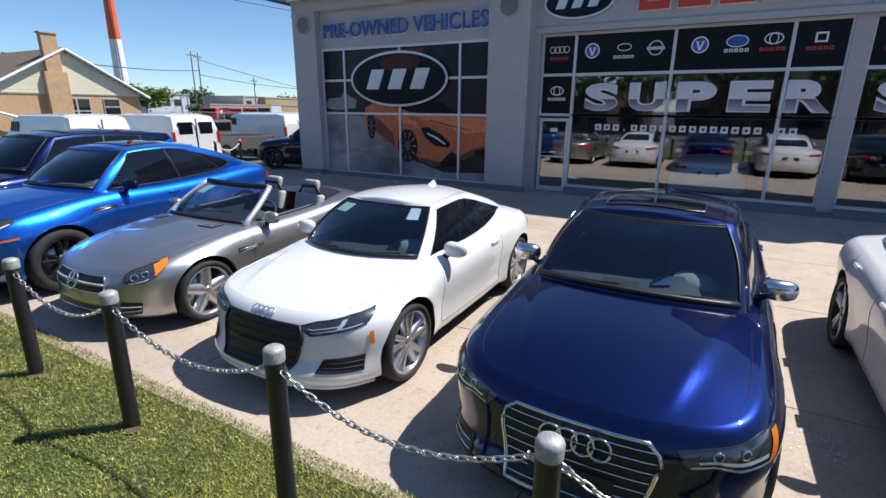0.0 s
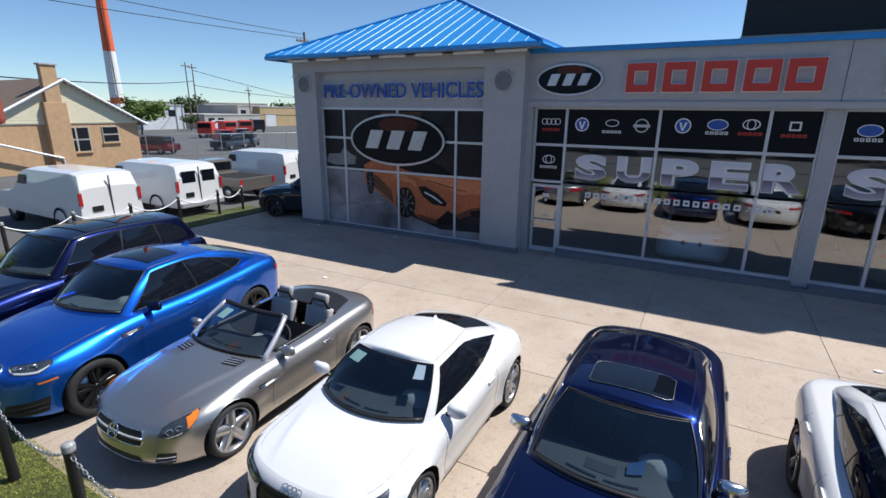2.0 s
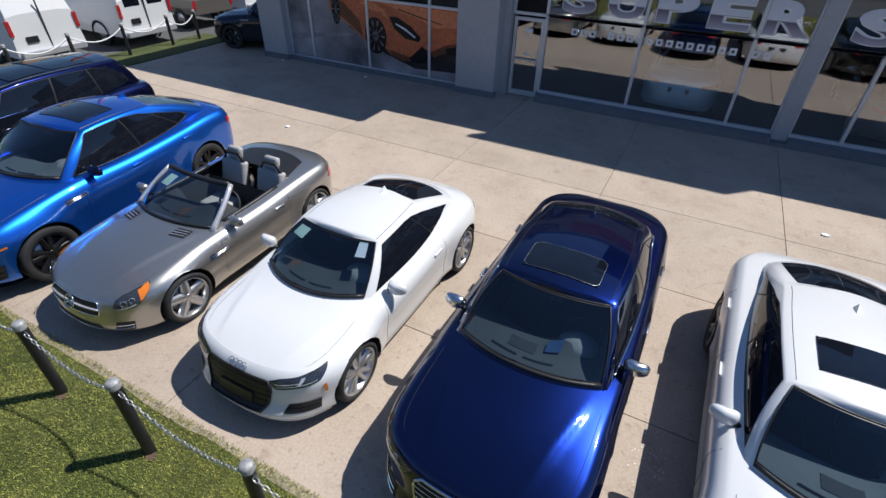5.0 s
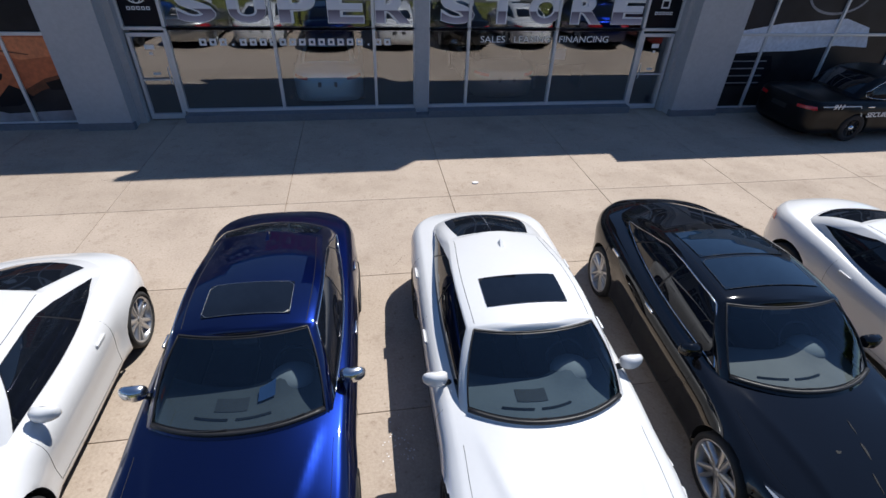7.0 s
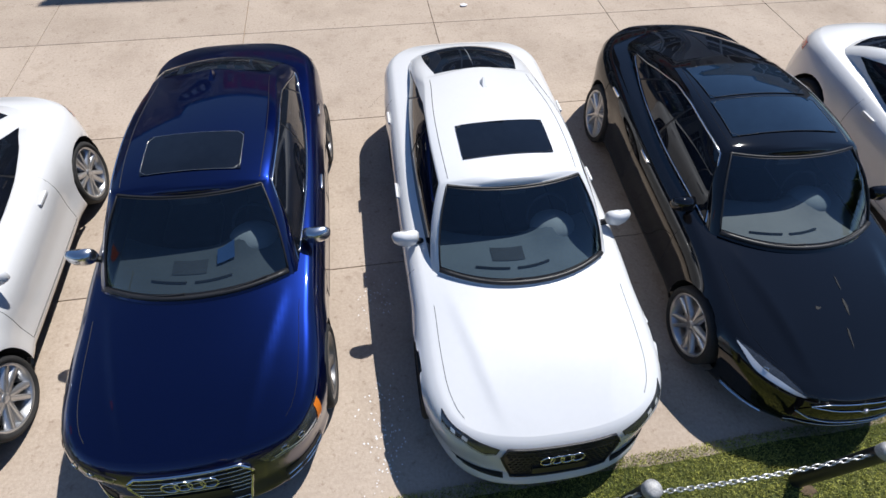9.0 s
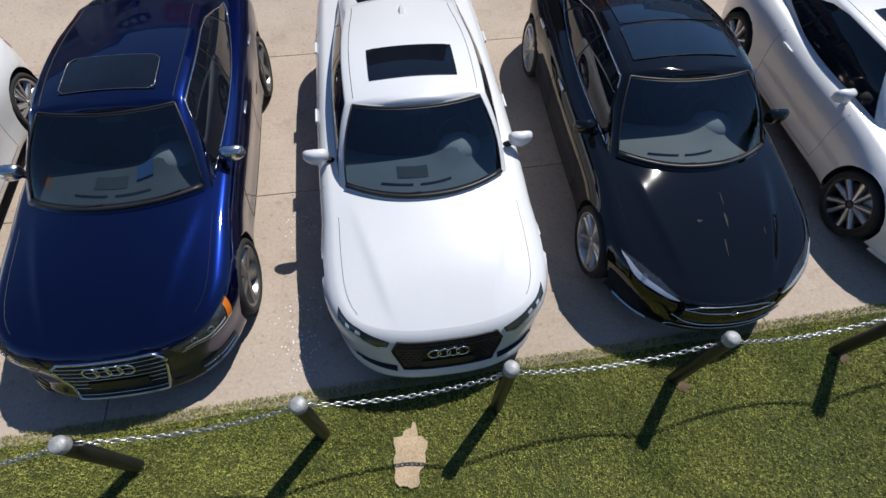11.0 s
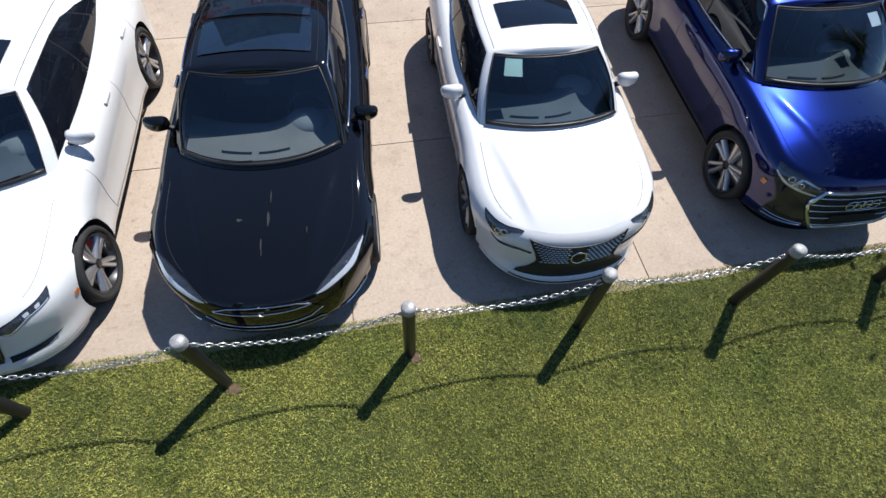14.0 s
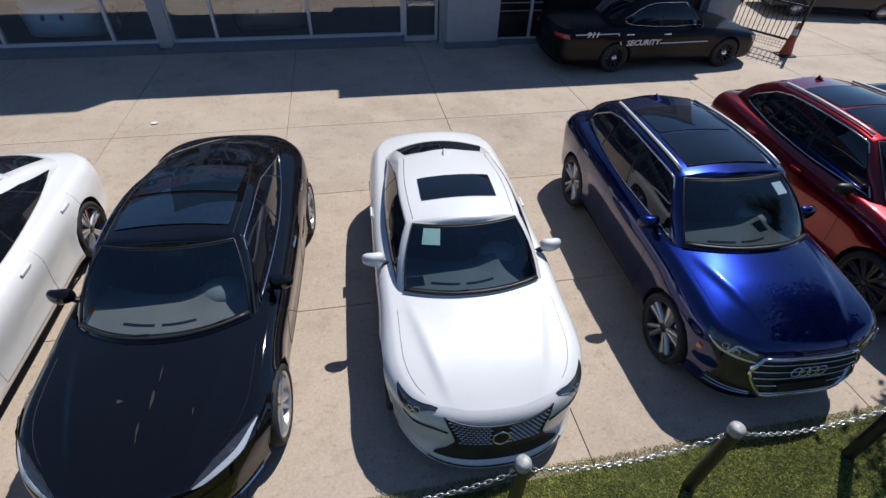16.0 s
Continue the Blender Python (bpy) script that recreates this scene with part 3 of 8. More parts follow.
    def side(s, y, z, off=0.0, sg=1):
        """A point of the flank at that y and height."""
        best = min(range(len(s.pts)), key=lambda i: abs(s.pts[i][1] - y) + (9 if abs(s.nrm[i].x) < .3 else 0))
        h = (z - s.z0(y)) / (s.zs(y) - s.z0(y))
        p = s.wall(best, max(0, min(1, h)))
        return Vector(((p.x + off) * sg, y, z))

    def top(s, x, y, off=0.0):
        w = max(.05, s.half(y))
        q = min(1, abs(x) / w)
        zs = s.zs(y)
        a = max(0, min(1, (y + s.c["fo"] - s.front_in(1)) / .60))
        b = max(0, min(1, (s.c["wb"] + s.c["ro"] - .08 - y) / .40))
        k = (1 - (1 - a) ** 2) * b * b * (3 - 2 * b)
        g = s.c["glass"]
        u = (y + s.c["fo"]) / (g["wb_y"] + s.c["fo"] + .1)
        d = abs(x) - .30 - .34 * u
        ridge = s.c.get("ridge", .014) * (math.exp(d / .16) if d < 0 else math.exp(-(d / .045) ** 2)) * math.sin(math.pi * min(1, max(0, u))) ** .7 if 0 < u < 1 else 0
        return Vector((x, y, zs + (s.zc(y) - zs) * (1 - q ** s.c.get("crown", 2.2)) * k + ridge * k + off))

    def half(s, y):
        if s.rim_line is None:
            e = [s.wall(i, 1) for i in range(len(s.pts))]
            s.rim_line = ([p.y for p in e], [p.x for p in e])
        return float(np.interp(y, *s.rim_line))


def grid_patch(f, nu, nv):
    bm = bmesh.new()
    g = [[bm.verts.new(f(i / nu, j / nv)) for j in range(nv + 1)] for i in range(nu + 1)]
    for i in range(nu):
        for j in range(nv):
            bm.faces.new((g[i][j], g[i + 1][j], g[i + 1][j + 1], g[i][j + 1]))
    return bm


def quad(c4):
    """Bilinear map of the unit square on four corners (a, b)."""
    def f(u, v):
        return tuple((c4[0][k] * (1 - u) + c4[1][k] * u) * (1 - v) + (c4[3][k] * (1 - u) + c4[2][k] * u) * v for k in (0, 1))
    return f


def between(up, low):
    """Map of the unit square on the area between two lines of (a, b), u along them and v from the lower to the upper."""
    def along(line, u):
        x = np.linspace(0, 1, len(line))
        return [float(np.interp(u, x, [p[k] for p in line])) for k in (0, 1)]

    def f(u, v):
        a, b = along(low, u), along(up, u)
        return a[0] + (b[0] - a[0]) * v, a[1] + (b[1] - a[1]) * v
    return f


def solid(bm, thick):
    """Gives a sheet thickness."""
    bmesh.ops.recalc_face_normals(bm, faces=bm.faces)
    bmesh.ops.solidify(bm, geom=bm.faces[:], thickness=thick)
    return bm


def wheel_parts(parent, c, x, y, sg, meshes):
    """A wheel: alloy spokes and barrel, tyre, disc and caliper; built once for each car."""
    r, w = c["r"], c.get("tyre", .24)
    rr = r * c.get("rim", .80)
    if "rim" not in meshes:
        bm = lathe([(-w * .42, rr * .96), (-w * .40, rr * 1.0), (w * .36, rr * .99), (w * .44, rr * 1.03), (w * .46, rr * .985), (w * .40, rr * .93), (-w * .3, rr * .90)], 40)
        sb = bmesh.new()
        ring = []
        fork = c.get("fork", 1)
        hw0, hw1 = c.get("sw", .055) / fork ** .6, c.get("sw2", .042) / fork ** .6
        for q, hw, xx in ((rr * .14, hw0, w * .34), (rr * .55, (hw0 + hw1) / 2.2, w * .36), (rr * .96, hw1, w * .40)):
            ring.append([sb.verts.new((xx - dx, q, hw * e)) for e, dx in ((-1, .05), (-.8, 0), (.8, 0), (1, .05))])
        for A, B in zip(ring, ring[1:]):
            for j in range(3):
                sb.faces.new((A[j], A[j + 1], B[j + 1], B[j]))
        bmesh.ops.recalc_face_normals(sb, faces=sb.faces)
        meshes["spoke"] = sb
        lathe([(w * .36, .001), (w * .37, rr * .08), (w * .35, rr * .17), (w * .1, rr * .19)], 20, bm=bm)
        bmesh.ops.recalc_face_normals(bm, faces=bm.faces)
        meshes["rim"] = bm
        tb = lathe([(-w * .40, rr * .97), (-w * .5, rr * 1.06), (-w * .5, r * .93), (-w * .42, r * .99), (-w * .2, r), (0, r * 1.002), (w * .2, r), (w * .42, r * .99), (w * .5, r * .93), (w * .5, rr * 1.08), (w * .42, rr * 1.0)], 40)
        bmesh.ops.recalc_face_normals(tb, faces=tb.faces)
        meshes["tyre"] = tb
        db = lathe([(w * .02, .02), (w * .02, rr * .78), (-w * .06, rr * .78), (-w * .06, .02)], 28)
        bmesh.ops.recalc_face_normals(db, faces=db.faces)
        meshes["brake_disc"] = db
        for k in ("rim", "tyre", "brake_disc", "spoke"):
            me = bpy.data.meshes.new(k)
            meshes[k].to_mesh(me)
            meshes[k].free()
            me.polygons.foreach_set("use_smooth", [True] * len(me.polygons))
            me.materials.append({"rim": c.get("rim_mat", M["rim"]), "spoke": c.get("spoke_mat", c.get("rim_mat", M["rim"])), "tyre": M["rubber"], "brake_disc": M["galv"]}[k])
            meshes[k] = me
    wh = new("wheel", meshes["rim"])
    wh.parent = parent
    wh.location = (x * sg, y, r)
    if sg < 0:
        wh.rotation_euler = (0, 0, math.pi)
    for k in ("tyre", "brake_disc"):
        o = new(k, meshes[k])
        o.parent = wh
    n, fork = c.get("spokes", 5), c.get("fork", 1)
    for i in range(n):
        for k in range(fork):
            o = new("spoke", meshes["spoke"])
            o.parent = wh
            o.rotation_euler = (2 * math.pi * (i + (k - (fork - 1) / 2) * c.get("spread", .22)) / n + .3, 0, 0)
    if c.get("hub"):
        part("hub_cap", lathe([(w * .36, rr * .34), (w * .44, rr * .30), (w * .50, rr * .14), (w * .51, .001)], 20), M["chrome"], wh, "small bright hub cap", True)
    if c.get("caliper"):
        cb = bmesh.new()
        for j in range(4):
            a = -.5 + j * .28
            box(cb, w * -.02, w * .20, 0, .07, 0, .09)
            bmesh.ops.transform(cb, matrix=Matrix.Rotation(a + .6, 4, "X") @ Matrix.Translation((0, rr * .58, 0)), verts=cb.verts[-8:])
        part("caliper", cb, M["red"], wh)


def mirror(parent, c, S, sg, shell_mat):
    x0 = S.side(c["mir_y"], c["mir_z"] - .1).x
    y, z, L = c["mir_y"], c["mir_z"], c.get("mir_l", .23)
    bm = bmesh.new()
    bmesh.ops.create_uvsphere(bm, u_segments=16, v_segments=10, radius=1)
    for v in bm.verts:
        x, yy, zz = (math.copysign(abs(q) ** .72, q) for q in v.co)
        k = .72 + .28 * (1 - (x + 1) / 2)
        v.co = (x0 - .03 + L / 2 + x * L / 2, y + (yy * .085 if yy < 0 else yy * .02) * k + abs(x) * .02, z + zz * .075 * (.8 + .2 * k))
        v.co.x *= sg
    if sg < 0:
        bmesh.ops.reverse_faces(bm, faces=bm.faces)
    mm = part("mirror", bm, shell_mat, parent, "", True)
    arm = bmesh.new()
    cyl(arm, ((x0 - .05) * sg, y + .02, z - .10), ((x0 + .05) * sg, y, z - .03), .03, .026, 8)
    part("mirror_arm", arm, M["trim"], mm)
    g = bmesh.new()
    bmesh.ops.create_circle(g, cap_ends=True, radius=1, segments=20, matrix=Matrix.Translation(((x0 - .03 + L / 2) * sg, y + .026, z)) @ Matrix.Rotation(-math.pi / 2, 4, "X") @ Matrix.Diagonal((L * .43, .06, 1, 1)))
    part("mirror_glass", g, M["chrome"], mm)


def seat(parent, x, y, z, material, h=.62):
    bm = bmesh.new()
    box(bm, x - .25, x + .25, y - .28, y + .22, z, z + .16, .05)
    bk = bx(-.24, .24, -.06, .07, 0, h, .05)
    bmesh.ops.transform(bk, matrix=Matrix.Translation((x, y + .22, z + .10)) @ Matrix.Rotation(-.28, 4, "X"), verts=bk.verts)
    hd = bx(-.13, .13, -.04, .05, h + .01, h + .20, .04)
    bmesh.ops.transform(hd, matrix=Matrix.Translation((x, y + .22, z + .10)) @ Matrix.Rotation(-.28, 4, "X"), verts=hd.verts)
    st = part("seat", bm, material, parent, "", True)
    part("backrest", bk, material, st, "", True)
    part("headrest", hd, material, st, "", True)


def split_parts(parent, verts, faces, labels, mats):
    """Cuts one shell into its panels and keeps the shading smooth across the cuts."""
    # normals by place
    nrm = {}
    for f in faces:
        p = [Vector(verts[i]) for i in f]
        n = (p[2] - p[0]).cross(p[-1] - p[1])
        for q in p:
            key = (round(q.x, 3), round(q.y, 3), round(q.z, 3))
            nrm[key] = nrm.get(key, Vector((0, 0, 0))) + n
    out = {}
    for lab in dict.fromkeys(labels):
        fs = [f for f, l in zip(faces, labels) if l == lab]
        used = {}
        vv, ff = [], []
        for f in fs:
            g = []
            for i in f:
                if i not in used:
                    used[i] = len(vv)
                    vv.append(verts[i])
                g.append(used[i])
            if len(set(g)) > 2:
                ff.append(tuple(dict.fromkeys(g)))
        nm = lab.split("/")[0]
        ob = pydata(nm, vv, ff, mats(lab), parent, "", True)
        ns = []
        for p in vv:
            n = nrm.get((round(p[0], 3), round(p[1], 3), round(p[2], 3)), Vector((0, 0, 1)))
            ns.append(n.normalized() if n.length > 1e-12 else Vector((0, 0, 1)))
        ob.data.normals_split_custom_set_from_vertices(ns)
        out[lab] = ob
    return out


def car(name, c, paint_mat, m, label, category="car", group=""):
    root = tagged(empty(name, m), label, category, group)
    S = Shell(c)
    wb, r, fo, ro, hw = c["wb"], c["r"], c["fo"], c["ro"], c["W"] / 2
    g = c["glass"]
    cow, deck = g["wb_y"], g["rb_y"]
    K, J, MM = len(S.pts), len(LEVELS), 32
    verts, faces, labels = [], [], []
    Ra = r + .055
    d0, d1 = c["doors"][0], c["doors"][-1]

    def add(P, lab_of, keep):
        n, mcols = len(P), len(P[0])
        for sg in (1, -1):
            base = len(verts)
            for row in P:
                for p in row:
                    verts.append((p.x * sg, p.y, p.z))
            for i in range(n - 1):
                for j in range(mcols - 1):
                    q = [P[i][j], P[i + 1][j], P[i + 1][j + 1], P[i][j + 1]]
                    if not keep(q):
                        continue
                    ids = [base + i * mcols + j, base + (i + 1) * mcols + j, base + (i + 1) * mcols + j + 1, base + i * mcols + j + 1]
                    faces.append(tuple(ids if sg > 0 else ids[::-1]))
                    labels.append(lab_of(q) + ("" if sg > 0 else "/r"))

    wallP = [[S.wall(i, h) for h in LEVELS] for i in range(K)]
    inside = lambda p: any(math.hypot(p.y - y, p.z - r) < Ra and abs(p.x) > .4 for y in (0, wb))
    flags = [[inside(p) for p in row] for row in wallP]
    for i in range(K):
        for j in range(J):
            p = wallP[i][j]
            if not flags[i][j]:
                continue
            near = [(a, b) for a in (-1, 0, 1) for b in (-1, 0, 1) if 0 <= i + a < K and 0 <= j + b < J and not flags[i + a][j + b]]
            if near:
                yw = 0 if abs(p.y) < abs(p.y - wb) else wb
                d = math.hypot(p.y - yw, p.z - r) or 1
                wallP[i][j] = Vector((p.x, yw + (p.y - yw) / d * Ra, r + (p.z - r) / d * Ra))
    gone = lambda p: any(math.hypot(p.y - y, p.z - r) < Ra - .003 and abs(p.x) > .4 for y in (0, wb))

    def wall_lab(q):
        y = sum(p.y for p in q) / 4
        z = sum(p.z for p in q) / 4
        x = abs(sum(p.x for p in q) / 4)
        if z < S.z0(y) + .07 and c.get("clad"):
            return "sill_cladding"
        if y < -fo + .42 and z < S.zs(y) - .05:
            return "front_bumper"
        if y > wb + ro - .36 and z < S.zs(y) - .30:
            return "rear_bumper"
        if z > .28 and d0 < y < d1 and x > hw * .7:
            if len(c["doors"]) == 3 and y > c["doors"][1]:
                return "rear_door"
            return "door"
        return "body"

    add(wallP, wall_lab, lambda q: sum(gone(p) for p in q) == 0)
    cab0, cab1, cabw = g["wb_y"] + .14, g["rb_y"] - (.30 if not c.get("roofless") else 0), c.get("cabw", .80)

    capP = []
    for i in range(K):
        e = wallP[i][-1]
        capP.append([S.top(e.x * (1 - k / MM), e.y) if k else e for k in range(MM + 1)])

    def cap_lab(q):
        y = sum(p.y for p in q) / 4
        x = abs(sum(p.x for p in q) / 4)
        if y < cow + .03 and y > -fo + .16 and x < S.half(y) * .93:
            return "bonnet"
        if y > deck + .02 and y < wb + ro - .12 and x < S.half(y) * .82 and c.get("boot", True):
            return "boot_lid"
        return "body"

    def cap_keep(q):
        y = sum(p.y for p in q) / 4
        x = abs(sum(p.x for p in q) / 4)
        if c.get("roofless"):
            return not (cab0 < y < cab1 and x < S.half(y) * cabw and y > g["wb_y"] + (g["wb_yc"] - g["wb_y"]) * (x / g["wb_x"]) ** 2.2 + .05)
        k = min(1, x / g["wb_x"]) ** 2.2
        k2 = min(1, x / g["rb_x"]) ** 2.2
        t = max(0, min(1, (y - g["wb_yc"]) / (g["rb_yc"] - g["wb_yc"])))
        lim = g["wb_x"] + (g["rb_x"] - g["wb_x"]) * t + g.get("belly", .10) * math.sin(math.pi * min(1, t * 1.15) * .87) - .02
        return not (x < lim and y > g["wb_y"] + (g["wb_yc"] - g["wb_y"]) * k + .045 and y < g["rb_y"] - (g["rb_y"] - g["rb_yc"]) * k2 - .10)

    add(capP, cap_lab, cap_keep)
    # left and right halves of bonnet, boot, bumpers and body are one panel each
    labels = [l[:-2] if l.endswith("/r") and l[:-2] in ("bonnet", "boot_lid", "body", "front_bumper", "rear_bumper", "sill_cladding") else l for l in labels]
    panels = split_parts(root, verts, faces, labels, lambda l: M["trim"] if l.startswith("sill") else paint_mat)
    doors = {1: panels.get("door", root), -1: panels.get("door/r", root)}
    rdoors = {1: panels.get("rear_door", doors[1]), -1: panels.get("rear_door/r", doors[-1])}
    bumper = panels.get("front_bumper", root)
    rbump = panels.get("rear_bumper", root)

    # underside and wheel wells
    bm = bmesh.new()
    ring = [S.wall(i, .04) for i in range(0, K, 2)]
    bm.faces.new([bm.verts.new((p.x * .93, p.y * .985 + .01, .19)) for p in ring] + [bm.verts.new((-p.x * .93, p.y * .985 + .01, .19)) for p in ring[::-1][1:-1]])
    bmesh.ops.triangulate(bm, faces=bm.faces)
    part("underside", bm, M["under"], root)
    for yw in (0, wb):
        for sg in (1, -1):
            bm = bmesh.new()
            prev = None
            for k in range(15):
                a = math.radians(-12 + 204 * k / 14)
                y, z = yw + (Ra + .002) * math.cos(a), r + (Ra + .002) * math.sin(a)
                xo = S.side(max(-fo + .1, min(wb + ro - .1, y)), min(max(z, .25), S.zs(y) - .02)).x - .004
                cur = (bm.verts.new((xo * sg, y, z)), bm.verts.new(((hw - .42) * sg, y, z)))
                if prev:
                    bm.faces.new((prev[0], prev[1], cur[1], cur[0]))
                prev = cur
            part("wheel_well", bm, M["under"], root)
    ms = {}
    for yw in (0, wb):
        for sg in (1, -1):
            wheel_parts(root, c, hw - c.get("tyre", .24) / 2 - .012, yw, sg, ms)

    # seams of panels
    def seam(pts, rad=.0018):
        part("panel_gap", tube(pts, rad, 4), M["trim"], root)

    for sg in (1, -1):
        seam([S.top(sg * S.half(y) * .93, y, .001) for y in np.linspace(-fo + .40, cow, 14)])
        for y in c["doors"]:
            zz = S.zs(y) - .03
            seam([S.side(y, z, .001, sg) for z in np.linspace(.30, zz, 12)])
        seam([S.side(y, .29, .001, sg) for y in np.linspace(d0, d1, 8)])

    # roof and glass
    if not c.get("roofless"):
        cabin(root, c, S, g, paint_mat)
    else:
        roadster(root, c, S, g, paint_mat)
    interior(root, c, S, g)

    for sg in (1, -1):
        mirror(doors[sg], c, S, sg, c.get("mir_mat", paint_mat))
        for k, (y, z) in enumerate(c["handles"]):
            p = S.side(y, z, .012, sg)
            hb = bx(-.014, .009, -.09, .09, -.015, .015, .007)
            bmesh.ops.transform(hb, matrix=Matrix.Translation(p), verts=hb.verts)
            part("door_handle", hb, c.get("handle_mat", paint_mat), (doors if k == 0 else rdoors)[sg], "", True)
    for sg in (1, -1):
        if c.get("vent"):
            y, z, w = c["vent"]
            vt = part("side_vent", grid_patch(lambda u, v: S.side(y + w * u, z - .035 + .07 * v * (1 - .5 * u) + .03 * u, .004, sg), 6, 2), M["trim"], root, "dark fender vent with bright blade")
            for k in (0, 1):
                part("vent_blade", tube([S.side(y + w * u, z - .02 + .03 * u + .03 * k * (1 - .5 * u), .010, sg) for u in (0, .33, .66, 1)], .008, 5), M["chrome"], vt, "", True)
    for k, (x, y, w, h) in enumerate(c.get("splashes", [])):
        rr = random.Random(k)
        bm = bmesh.new()
        cen = bm.verts.new(S.top(x, y, .0025))
        rim = []
        for j in range(14):
            a = 2 * math.pi * j / 14
            e = rr.uniform(.55, 1.1)
            rim.append(bm.verts.new(S.top(x + w * e * math.cos(a), y + h * e * math.sin(a), .0025)))
        for j in range(14):
            bm.faces.new((cen, rim[j], rim[(j + 1) % 14]))
        part("dried_splash", bm, M["splash"], panels.get("bonnet", root), "dried whitish splash")
    face(root, bumper, c, S, paint_mat)
    tail(root, rbump, c, S, paint_mat)
    return root


def face(root, bumper, c, S, paint_mat):
    """Lamps, grille, intakes and badge of the nose."""
    for sg in (1, -1):
        for k, (up, low) in enumerate(c["lamps"]):
            q = between(up, low)
            f = lambda u, v, o=.004: S.at(sg * q(u, v)[0], q(u, v)[1], o)

            def sheet(u0, u1, v0, v1, o, nu=18, nv=6):
                bm = grid_patch(lambda u, v: f(u0 + (u1 - u0) * u, v0 + (v1 - v0) * v, o), nu, nv)
                if sg < 0:
                    bmesh.ops.reverse_faces(bm, faces=bm.faces)
                return bm
            hl = part("headlight", sheet(0, 1, 0, 1, .003, 26, 6), M["lamp"], root, "clear headlight with a dark housing and bright strips", True)
            edge = [f(u, 0, .004) for u in np.linspace(0, 1, 20)] + [f(u, 1, .004) for u in np.linspace(1, 0, 20)]
            part("lamp_seal", tube(edge, .0035, 4, True), M["trim"], hl)
            for (u0, u1, v0, v1) in (c.get("drl") or [(.06, .97, .06, .17), (.10, .60, .52, .60)])[:9 if k == 0 else 1]:
                part("lamp_strip", sheet(u0, u1, v0, v1, .008, 14, 2), M["lamp_bright"], hl, "", True)
            for (u, v, rad) in c.get("projectors", [(.42, .42, .030), (.66, .48, .028)])[:9 if k == 0 else 0]:
                p, n = f(u, v, .006), (f(u, v, .05) - f(u, v, 0)).normalized()
                du = (f(u + .03, v, .006) - p).normalized()
                dv = n.cross(du).normalized()
                ring = [p + du * (rad * math.cos(a)) + dv * (rad * math.sin(a)) for a in np.linspace(0, 2 * math.pi, 18, endpoint=False)]
                part("projector_ring", tube(ring, rad * .20, 5, True), M["chrome"], hl, "", True)
            for (u0, u1, v0, v1) in c.get("lamp_amber", []):
                part("turn_signal", sheet(u0, u1, v0, v1, .009, 8, 4), M["amber"], hl, "amber turn signal", True)
        if c.get("amber"):
            t, h, w, hh = c["amber"]
            bm = grid_patch(lambda u, v: S.at(sg * (t + w * (u - .5)), h + hh * (v - .5), .007), 3, 3)
            if sg < 0:
                bmesh.ops.reverse_faces(bm, faces=bm.faces)
            part("side_marker", bm, M["amber"], bumper, "amber marker lamp", True)
        for c4 in c.get("intakes", []):
            q = quad(c4)
            bm = grid_patch(lambda u, v: S.at(sg * q(u, v)[0], q(u, v)[1], .005), 8, 3)
            if sg < 0:
                bmesh.ops.reverse_faces(bm, faces=bm.faces)
            it = part("air_intake", bm, M["grille"], bumper, "black lower intake", True)
            for v in (.33, .66):
                part("fin", tube([S.at(sg * q(u, v)[0], q(u, v)[1], .009) for u in np.linspace(.04, .96, 8)], .005, 4), c.get("fin_mat", M["trim"]), it)
    for G in c.get("grilles", []):
        half = lambda h, kw=G["w"]: float(np.interp(h, [k[0] for k in kw], [k[1] for k in kw]))
        h0, h1 = G["w"][0][0], G["w"][-1][0]
        sag = G.get("sag", 0)
        lvl = lambda k, h: h - sag * (1 - k * k) * max(0, (h - h0) / (h1 - h0)) ** 2
        bm = grid_patch(lambda u, v: S.at((2 * u - 1) * half(h0 + (h1 - h0) * v), lvl(2 * u - 1, h0 + (h1 - h0) * v), .006), 24, 10)
        gr = part("grille", bm, G.get("mat", M["grille"]), bumper, "dark grille", True)
        rim = [S.at(-half(h), h, .010) for h in np.linspace(h0, h1, 9)] + [S.at(k * half(h1), lvl(k, h1), .010) for k in np.linspace(-1, 1, 13)][1:] + \
              [S.at(half(h), h, .010) for h in np.linspace(h1, h0, 9)][1:] + [S.at(k * half(h0), h0, .010) for k in np.linspace(1, -1, 13)][1:-1]
        if G.get("frame", 0):
            part("grille_frame", tube(rim, G["frame"], 6, True), G.get("frame_mat", M["chrome"]), gr, "", True)
        for i in range(G.get("slats", 0)):
            h = h0 + (h1 - h0) * (i + .7) / (G["slats"] + .4)
            part("slat", tube([S.at(k * half(h) * .96, h, .014) for k in np.linspace(-1, 1, 17)], G.get("slat_r", .006), 5), G.get("slat_mat", M["chrome"]), gr, "", True)
        if G.get("mesh"):
            bm = bmesh.new()
            m0 = G.get("mesh_from", h0)
            rows = G.get("rows", 9)
            for j in range(rows):
                h = m0 + (h1 - m0) * (j + .5) / rows
                for i in range(-24, 25):
                    t = (i + (j % 2) * .5) * .044
                    if abs(t) < half(h) - .035 and abs(t) > G.get("gap", 0):
                        p = S.at(t, lvl(t / half(h), h), .012)
                        tube([p + Vector((-.015, 0, .003)), p + Vector((.015, 0, -.003))], G.get("mesh_r", .006), 4, bm=bm)
            part("grille_mesh", bm, G["mesh"], gr)["kind"] = "stuff"
